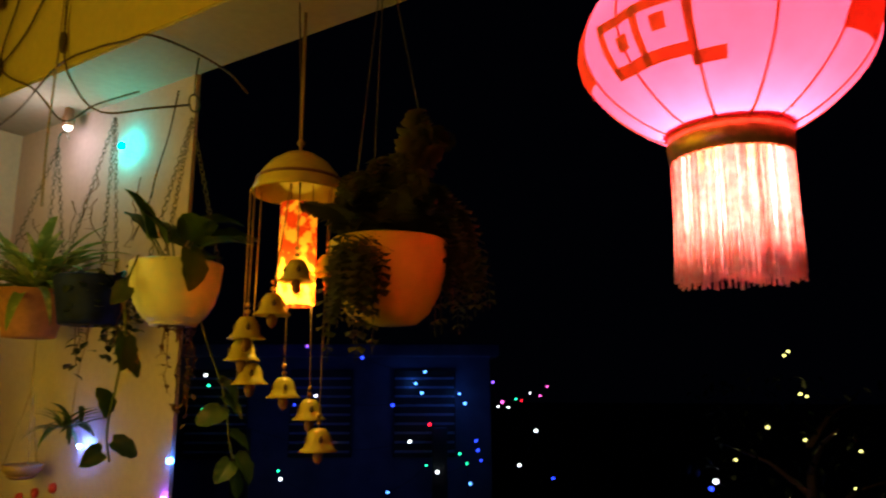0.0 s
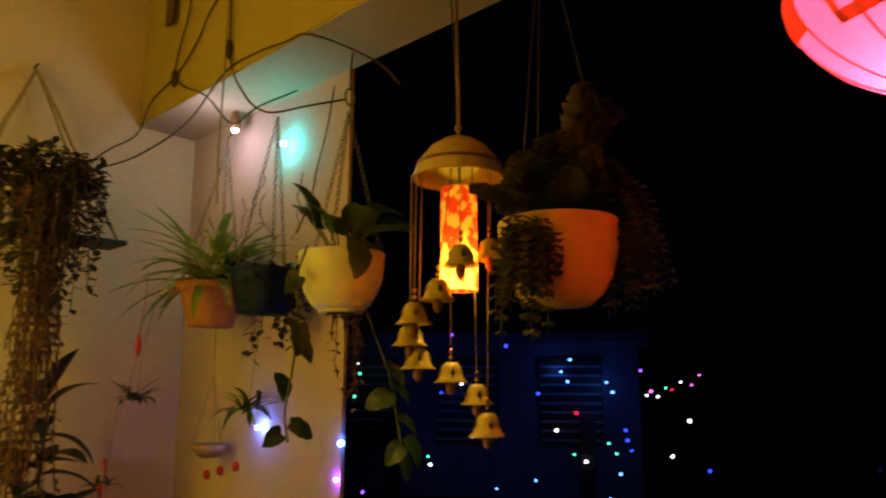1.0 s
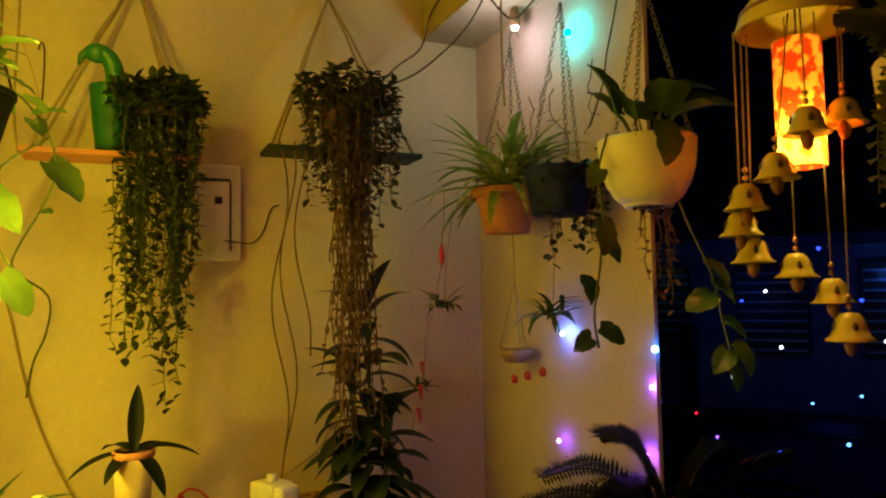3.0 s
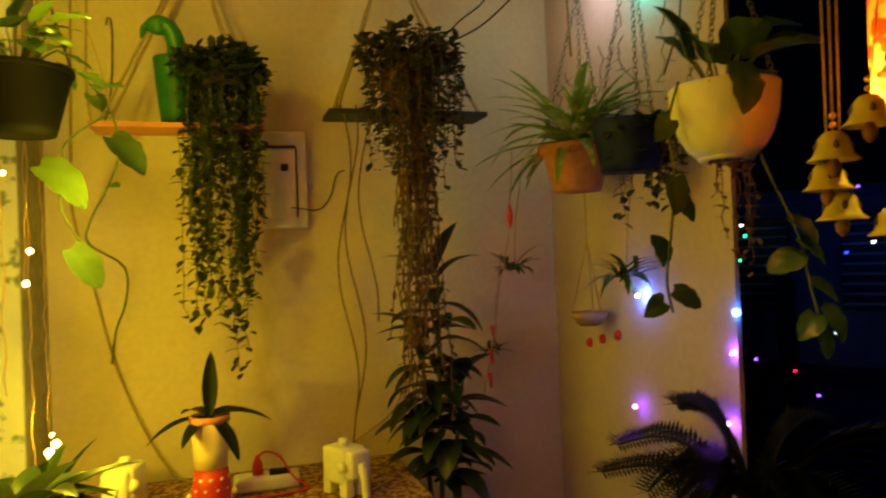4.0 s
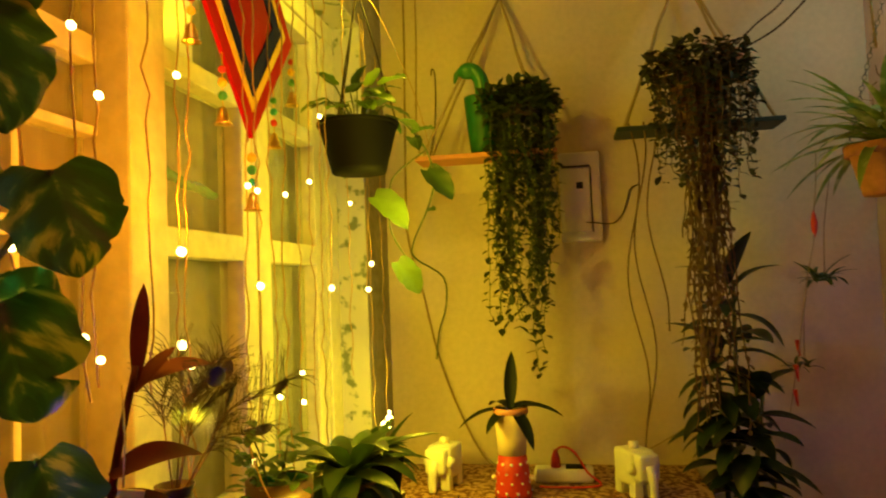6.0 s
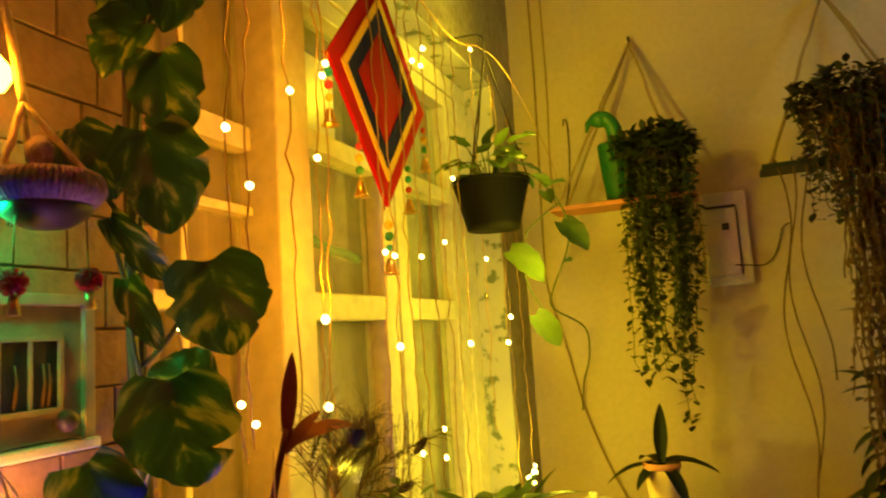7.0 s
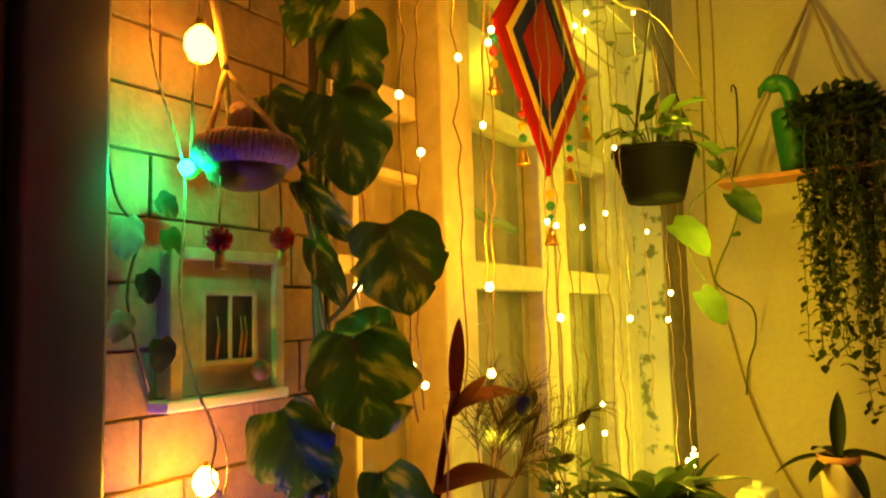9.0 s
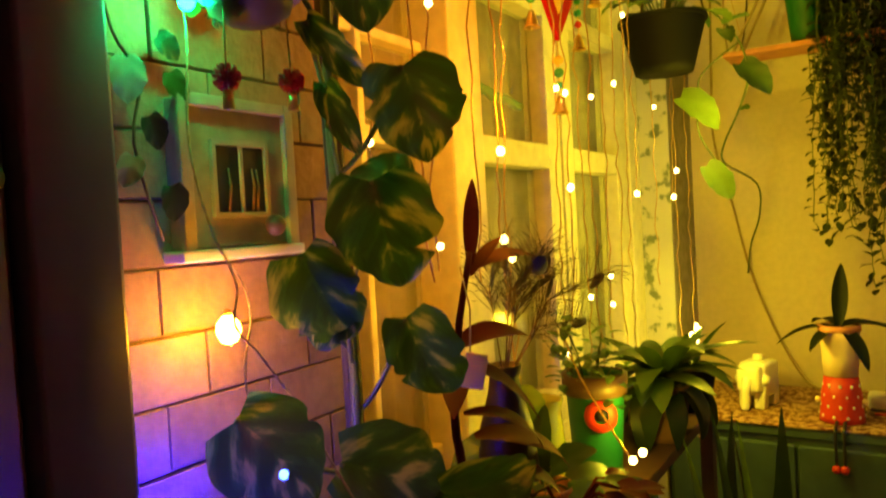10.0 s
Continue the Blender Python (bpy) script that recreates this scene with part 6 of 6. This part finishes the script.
# ---- brick wall things ----
hs = empty("key_house", (XW - 0.004, 0.645, 1.366), "weathered wooden house-shaped key box on the bricks", "key box")
part("back_board", boxed((0.0, -0.058, 0.006), (0.022, 0.058, 0.124), 0.003), BIRDH, hs, "", False)
for y0, y1, z0, z1 in ((-0.061, -0.050, 0.004, 0.127), (0.050, 0.061, 0.004, 0.127), (-0.050, 0.050, 0.117, 0.127)):
    part("frame_strip", boxed((0.022, y0, z0), (0.028, y1, z1), 0.0015), BIRDH, hs, "", False)
part("ledge", boxed((0.0, -0.066, -0.004), (0.031, 0.064, 0.005), 0.002), WCER, hs, "whitewashed ledge", False)
wn = part("little_window", boxed((0.020, -0.026, 0.034), (0.024, 0.026, 0.088), 0.001), INK, hs, "", False)
for y0, y1, z0, z1 in ((-0.030, -0.026, 0.030, 0.092), (0.026, 0.030, 0.030, 0.092), (-0.026, 0.026, 0.088, 0.092), (-0.026, 0.026, 0.030, 0.034), (-0.0015, 0.0015, 0.034, 0.088)):
    part("window_strip", boxed((0.022, y0, z0), (0.0265, y1, z1), 0.0006), BIRDH, wn, "", False)
for y in (-0.014, 0.011, 0.016):
    part("twig", tube([(0.0245, y, 0.035), (0.0248, y + 0.003, 0.055), (0.0245, y + 0.001, 0.07)], 0.0016, 5, None, 0.5), WOOD, wn)
part("knob", ball(bmesh.new(), (0.030, 0.030, 0.022), 0.009, 12), DARKWOOD, hs)

nest = empty("hanging_nest", (-0.722, 0.612, 1.535), "small clay bowl with a lilac knitted rim on ropes", "hanging bowl")
part("bowl", lathe([(0.001, 0), (0.018, 0.001), (0.033, 0.010), (0.039, 0.026), (0.036, 0.026), (0.030, 0.012), (0.001, 0.008)], 28), DARKWOOD, nest)
bm = bmesh.new()
for k in range(56):
    a = 2 * math.pi * k / 56
    tube([(0.036 * math.cos(a), 0.036 * math.sin(a), 0.020), (0.045 * math.cos(a), 0.045 * math.sin(a), 0.030), (0.042 * math.cos(a + 0.05), 0.042 * math.sin(a + 0.05), 0.043), (0.034 * math.cos(a + 0.05), 0.034 * math.sin(a + 0.05), 0.045)], 0.0026, 5, bm)
part("knitted_rim", bm, LILAC, nest)
# plain lilac lumps: two bird figures and a lower lump between them
for x, y, z in ((0.006, -0.012, 0.062), (-0.004, 0.014, 0.062), (0.0, 0.0, 0.048)):
    o = part("yarn_lump", ball(bmesh.new(), (0, 0, 0), 0.013, 12), LILAC, nest)
    o.matrix_basis = pose(x, y, z) @ Matrix.Diagonal((1, 0.8, 1.15, 1))
JUTE = mat("pale_jute_rope", (0.66, 0.50, 0.30), 0.9, vary=0.4, scale=180, bump=0.6)
J = (-0.010, -0.014, 0.107)
for a in (0.6, 2.7, 4.6):
    part("rope", tube(bend((0.041 * math.cos(a), 0.041 * math.sin(a), 0.035), J, 0, 6, 0.001, 1), 0.0034, 7), JUTE, nest)
part("rope", tube([J, (-0.016, -0.02, 0.16), (-0.02, -0.03, 0.215), (-0.026, -0.022, 0.23), (-0.03, -0.012, 0.215)], 0.0040, 7), JUTE, nest)
part("hook", tube([(-0.03, -0.012, 0.21), (-0.05, -0.02, 0.232), (-0.078, -0.03, 0.235)], 0.002, 6), STEEL, nest)
rng = random.Random(9)
for y, z, x in ((-0.030, -0.047, 0.0), (0.036, -0.042, 0.008)):
    bm = bmesh.new()
    for k in range(170):
        v = Vector((rng.gauss(0, 1), rng.gauss(0, 1), rng.gauss(0, 1))).normalized() * 0.0118
        tube([(0, 0, 0), v], 0.0011, 3, bm, 0.7)
    o = part("pompom", bm, REDW, nest)
    o.location = (x, y, z)
    part("string", tube([(x * 1.0, y, z), (x * 0.9, y * 0.95, 0.02)], 0.0009, 4), ROPE, nest)
    part("gold_tassel", tube([(x, y, z - 0.010), (x + 0.001, y, z - 0.026)], 0.0035, 6, None, 1.5), BRASS, nest)
bm = bmesh.new()
for k in range(200):
    v = Vector((rng.gauss(0, 1), rng.gauss(0, 1), rng.gauss(0, 1))).normalized() * rng.uniform(0.006, 0.012)
    tube([v * 0.3, v * 0.8 + Vector((rng.uniform(-0.003, 0.003), 0, 0.002)), v], 0.0005, 3, bm)
ms = tagged(part("moss_tuft", bm, LEAFD), "tuft of green moss tucked by the bowl", "moss", kind="stuff")
ms.location = (-0.752, 0.610, 1.550)
nest.scale = (nest_scale,) * 3
WB = glow("wall_bulb_glass", (1.0, 0.36, 0.010), 78)
WB2 = glow("strong_wall_bulb_glass", (1.0, 0.42, 0.012), 260)
for x, y, z, wb in ((-0.748, 0.582, 1.649, WB), (-0.758, 0.598, 1.311, WB2)):
    b = empty("wall_bulb", (x, y, z), "warm glowing bulb hung on a wire before the bricks", "bulb", "wall bulbs")
    part("glass", lathe([(0.001, -0.016), (0.008, -0.013), (0.0125, -0.004), (0.0115, 0.005), (0.006, 0.012), (0.003, 0.014)], 16, None, (0.008, 0, 0)), wb, b)
    if wb is WB2:
        b.scale = (0.75, 0.75, 0.75)
    part("cap", lathe([(0.001, 0.013), (0.004, 0.012), (0.004, 0.019), (0.001, 0.020)], 10, None, (0.008, 0, 0)), BRASS, b)
led((XW + 0.050, 0.578, 1.551), (0.0, 1.0, 0.22), "green", 520, 0.006)
led((-0.664, 0.560, 1.224), (0.05, 0.12, 1.0), "deep blue", 14, 0.0032)
led((-0.760, 0.546, 1.172), (0.005, 0.0006, 1.0), "blue", 1800, 0.006)
cord("twisted_wire", [(-0.745, 0.575, 1.98), (-0.735, 0.572, 1.80), (-0.742, 0.582, 1.668), (-0.740, 0.575, 1.60), (-0.760, 0.590, 1.562)], 0.0011, ROPE, "thin wire of the wall light string", "cable")
cord("twisted_wire", [(-0.75, 0.545, 1.98), (-0.755, 0.548, 1.70), (-0.756, 0.552, 1.63), (-0.76, 0.578, 1.57), (-0.765, 0.588, 1.53), (-0.765, 0.584, 1.45), (-0.745, 0.585, 1.38), (-0.735, 0.600, 1.345), (-0.735, 0.605, 1.315), (-0.73, 0.592, 1.28), (-0.72, 0.590, 1.20), (-0.70, 0.58, 1.10)], 0.0011, ROPE, "thin twisted wire running past the key box", "cable")
cord("twisted_wire", [(-0.745, 0.585, 1.38), (-0.733, 0.592, 1.345), (-0.735, 0.590, 1.315), (-0.725, 0.604, 1.29), (-0.70, 0.615, 1.25), (-0.675, 0.62, 1.21), (-0.65, 0.63, 1.16)], 0.0011, ROPE, "thin twisted wire running past the key box", "cable")
cord("twisted_wire", [(-0.78, 0.53, 1.78), (-0.775, 0.545, 1.79), (-0.775, 0.552, 1.775), (-0.778, 0.552, 1.70)], 0.0015, STEEL, "thin hooked wire on the brick wall", "cable")

# added vine and leaf shapes: pale for a paper heart, dark for shadows
iv = empty("brick_leaf_shapes", (XW + 0.012, 0.56, 1.50), "vine and leaf shapes standing for a paper heart and shadows on the bricks", "plant")
part("vine", tube([(0.0, -0.03, 0.10), (0.004, -0.02, 0.03), (0.004, 0.0, 0.0), (0.006, -0.01, -0.05), (0.004, 0.01, -0.12)], 0.0014, 5), DRY, iv)
PALE = mat("pale_heart_shape", (0.22, 0.27, 0.20), 0.6, vary=0.3, scale=40)
for i, (y, z, dy, dz, ln, m) in enumerate(((-0.012, 0.012, 0.1, -1, 0.042, PALE), (-0.035, 0.075, -0.4, -0.6, 0.028, LEAFD), (0.012, 0.03, 0.6, -0.4, 0.030, LEAFD), (0.02, 0.005, 0.3, -0.9, 0.030, LEAF), (-0.002, -0.03, 0.4, -0.8, 0.032, LEAFD), (0.012, -0.08, 0.2, -1, 0.034, LEAFD), (-0.02, -0.06, -0.3, -1, 0.03, PALE), (0.03, 0.05, 0.4, 0.6, 0.026, LEAF))):
    leaf_part(iv, (0.006 + 0.002 * i, y, z), (0.08, dy, dz), (1, -0.3, 0.1), ln * 0.72, ln * 0.6, m, 0.3, 1.0, 0.15, 400 + i, 0.3)

# ---- the night outside ----
tagged(part("ground", boxed((-300, -300, -3.2), (300, 300, -3.0)), mat("dark_ground", (0.05, 0.05, 0.05), 0.9, vary=0.4, scale=2, big=0.2), None, "", False), "dark street ground far below the balcony", "ground", kind="structure")
nbh = empty("neighbour_house", (7.2, 6.6, -3.0), "dark neighbouring house faintly lit by blue lights", "house", rz=-56.5)
part("wall", boxed((-5.5, 0.0, 0), (1.9, 5.0, 5.0), 0.02), DIMBLUE, nbh, "", False)
part("roof_slab", boxed((-5.7, -0.35, 4.92), (2.0, 5.2, 5.08), 0.02), DIMBLUE, nbh, "", False)
for i in range(5):
    x = -4.6 + i * 1.40
    for z in (0.9, 3.6):
        w = part("window", boxed((x - 0.42, -0.05, z), (x + 0.42, -0.003, z + 1.15), 0.01), INK, nbh, "", False)
        # blue louvres stand for horizontal streaks of blue light on the facade
        for k in range(9):
            part("louvre", boxed((x - 0.40, -0.085, z + 0.06 + k * 0.12), (x + 0.40, -0.052, z + 0.09 + k * 0.12), 0.004), mat("blue_streak_louvre", (0.18, 0.22, 0.34), 0.35), w, "", False)
for x in (-3.9, -1.35, 1.2):
    part("post", boxed((x - 0.10, -0.5, 0), (x + 0.10, -0.30, 4.0), 0.02), INK, nbh, "", False)
part("porch_slab", boxed((-5.5, -0.55, 2.75), (1.8, -0.001, 2.92), 0.02), INK, nbh, "", False)
# unseen lamps added to spread the strings' blue light over the facade
lamp("porch_glow", (7.46, 5.78, 1.58), 0.7, (0.05, 0.22, 1.0), 0.03)
lamp("porch_glow", (7.79, 5.28, 1.42), 0.5, (0.05, 0.22, 1.0), 0.03)
lamp("porch_glow", (5.9, 6.6, 1.35), 2.0, (0.04, 0.12, 1.0), 0.1)
lamp("porch_glow", (7.15, 5.0, 1.2), 1.8, (0.05, 0.20, 1.0), 0.1)
lamp("porch_glow", (6.4, 5.8, -0.1), 1.4, (0.03, 0.08, 1.0), 0.1)
rng = random.Random(14)
HUES = {"w": ((0.9, 0.95, 1.0), "white"), "b": ((0.02, 0.05, 1.0), "blue"), "s": ((0.10, 0.35, 1.0), "sky-blue"), "r": ((1.0, 0.01, 0.03), "red"), "g": ((0.02, 0.8, 0.35), "sea-green"), "v": ((0.25, 0.08, 1.0), "violet"), "m": ((1.0, 0.10, 0.55), "pink")}


def light_string(place, rz, bulbs, label, r0=0.020, depth=0.0):
    """A drooping dark wire with small lit bulbs, given as (along, height, hue)."""
    st = empty("outdoor_light_string", place, label, "string lights", "outdoor light strings", rz)
    pts = [Vector((u, depth * rng.uniform(-1, 1), z)) for u, z, _ in bulbs]
    wire = []
    for a, b in zip(pts, pts[1:]):
        wire += bend(a, b, 0.06, 4)[:-1]
    part("wire", tube(wire + [pts[-1]], 0.003, 4), INK, st)
    for q, (_, _, h) in zip(pts, bulbs):
        c, nm = HUES[h]
        part("bulb", ball(bmesh.new(), q + Vector((0, 0, -0.012)), r0 * rng.uniform(0.75, 1.2), 8), glow("far_" + nm, c, 4.5), st)


FAR = "string of small coloured lights hung outdoors in the dark"
front = (7.2 - 0.6 * 0.834, 6.6 - 0.6 * 0.552, 0)
light_string(front, -56.5, ((-0.51, 2.05, "v"), (0.20, 1.90, "b"), (1.01, 1.72, "s"), (0.89, 1.57, "s"), (0.97, 1.45, "s")), FAR)
light_string(front, -56.5, ((-1.79, 1.68, "w"), (-1.75, 1.55, "g"), (-0.65, 1.31, "b"), (-0.38, 1.42, "w"), (0.60, 1.30, "b"), (1.45, 1.44, "s"), (1.52, 1.32, "s")), FAR)
light_string(front, -56.5, ((-1.82, 1.25, "g"), (-0.24, 0.76, "w"), (0.82, 0.85, "w"), (1.07, 1.06, "r"), (1.45, 0.70, "g"), (1.66, 0.86, "b"), (1.68, 0.74, "b")), FAR)
light_string(front, -56.5, ((-0.82, 0.50, "g"), (-0.79, 0.40, "w"), (0.06, 0.13, "s"), (0.55, 0.24, "s"), (1.03, 0.56, "g"), (1.17, 0.48, "w"), (1.54, 0.58, "g"), (1.58, 0.34, "s"), (1.45, 0.05, "s")), FAR)
light_string(front, -56.5, ((-1.68, 0.04, "v"), (-1.24, -0.07, "r"), (-1.0, -0.34, "v"), (-0.30, -0.45, "b"), (0.40, -0.30, "s"), (1.10, -0.25, "b")), FAR)
light_string(front, -56.5, ((1.72, 0.62, "b"), (2.20, 0.56, "w"), (2.42, 0.98, "w"), (2.62, 0.40, "b")), FAR, 0.020)
light_string((12.4, 6.8, 0), -62.5, ((-0.72, 1.33, "r"), (-0.52, 1.40, "m"), (-0.40, 1.66, "v"), (-0.30, 1.19, "w"), (-0.22, 1.27, "m"), (-0.10, 1.17, "w"), (0.05, 1.33, "g"), (0.16, 1.30, "r"), (0.33, 1.44, "w"), (0.52, 1.39, "m"), (0.66, 1.57, "m")), "far garland of small coloured lights in the dark", 0.026, 0.1)
light_string((5.95, 1.55, 0), -90.0, ((-0.12, 0.67, "b"), (-0.08, 0.73, "w"), (0.45, 0.52, "v")), "low string of blue lights beside the garden tree", 0.02)
tr_ = empty("garden_tree", (6.3, 0.95, -3.0), "small dark garden tree dotted with pale yellow lights", "tree")
part("trunk", tube([(0, 0, 0), (0.05, 0.02, 1.6), (-0.03, 0.05, 2.8), (0.02, 0, 3.8)], 0.09, 10, None, 0.4), WOOD, tr_)
for i in range(9):
    a = i * 2.3
    z = 2.4 + 0.2 * i
    part("limb", tube([(0, 0, z), (0.35 * math.cos(a), 0.35 * math.sin(a), z + 0.25), (0.75 * math.cos(a), 0.75 * math.sin(a), z + 0.38)], 0.03, 6, None, 0.3), WOOD, tr_)
bm = bmesh.new()
for k in range(1500):
    a, r, z = rng.uniform(0, 6.28), 0.95 * math.sqrt(rng.random()), rng.uniform(2.5, 4.6)
    if noise.noise((r * math.cos(a) * 2.4, r * math.sin(a) * 2.4, z * 2.0)) < -0.05:
        continue
    leaf_into(bm, (r * math.cos(a), r * math.sin(a), z), (rng.uniform(-1, 1), rng.uniform(-1, 1), rng.uniform(-0.8, 0.3)), (0, 0, 1), 0.09, 0.045, 0.4, 0.2, 0, 3)
tagged(part("crown", bm, LEAFD, tr_), kind="stuff")
for y, z in ((1.04, 1.74), (1.00, 1.77), (0.94, 1.43), (0.90, 1.41), (1.21, 1.16), (0.94, 1.07), (0.73, 1.13), (0.56, 1.00), (1.48, 0.89), (0.62, 0.72), (1.10, 0.60)):
    part("bulb", ball(bmesh.new(), (-0.24 + rng.uniform(-0.05, 0.02), y - 0.95, z + 3.0), rng.uniform(0.011, 0.016), 8), glow("pale_yellow_bulb", (0.95, 0.86, 0.25), 3.0), tr_)
for y, z in ((1.03, 1.75), (0.94, 1.42), (0.75, 1.11)):
    lamp("tree_glow", (5.98, y, z), 0.05, (1.0, 0.9, 0.25), 0.02)

# ---- bricks of the west wall ----
ZB = [0.52 + 0.0525 * k for k in range(33)]
wall_b = bpy.data.objects["wall_west_brick"]
brick_me = {}


def brick_mesh(ln):
    key = round(ln, 3)
    if key not in brick_me:
        bm = boxed((0, 0, 0), (0.0085, ln, 0.0503), 0.0014)
        me = bpy.data.meshes.new("brick")
        bm.to_mesh(me)
        bm.free()
        me.materials.append(BRICK)
        brick_me[key] = me
    return brick_me[key]


rng = random.Random(2)
for k, z in enumerate(ZB):
    y = 0.516
    first = True
    while y < 0.795:
        ln = 0.108 if not (first and k % 2) else 0.056
        ln = min(ln + rng.choice((-0.012, -0.004, 0.0, 0.006, 0.014)), 0.799 - y)
        first = False
        if ln > 0.012:
            b = new("brick", brick_mesh(ln))
            b.parent = wall_b
            b.location = (XW - 0.004 - rng.uniform(0.0, 0.0022), y, z + rng.uniform(-0.0006, 0.0006))
            b.rotation_euler = (rng.uniform(-0.006, 0.006), 0, rng.uniform(-0.006, 0.006))
        y += ln + 0.0022
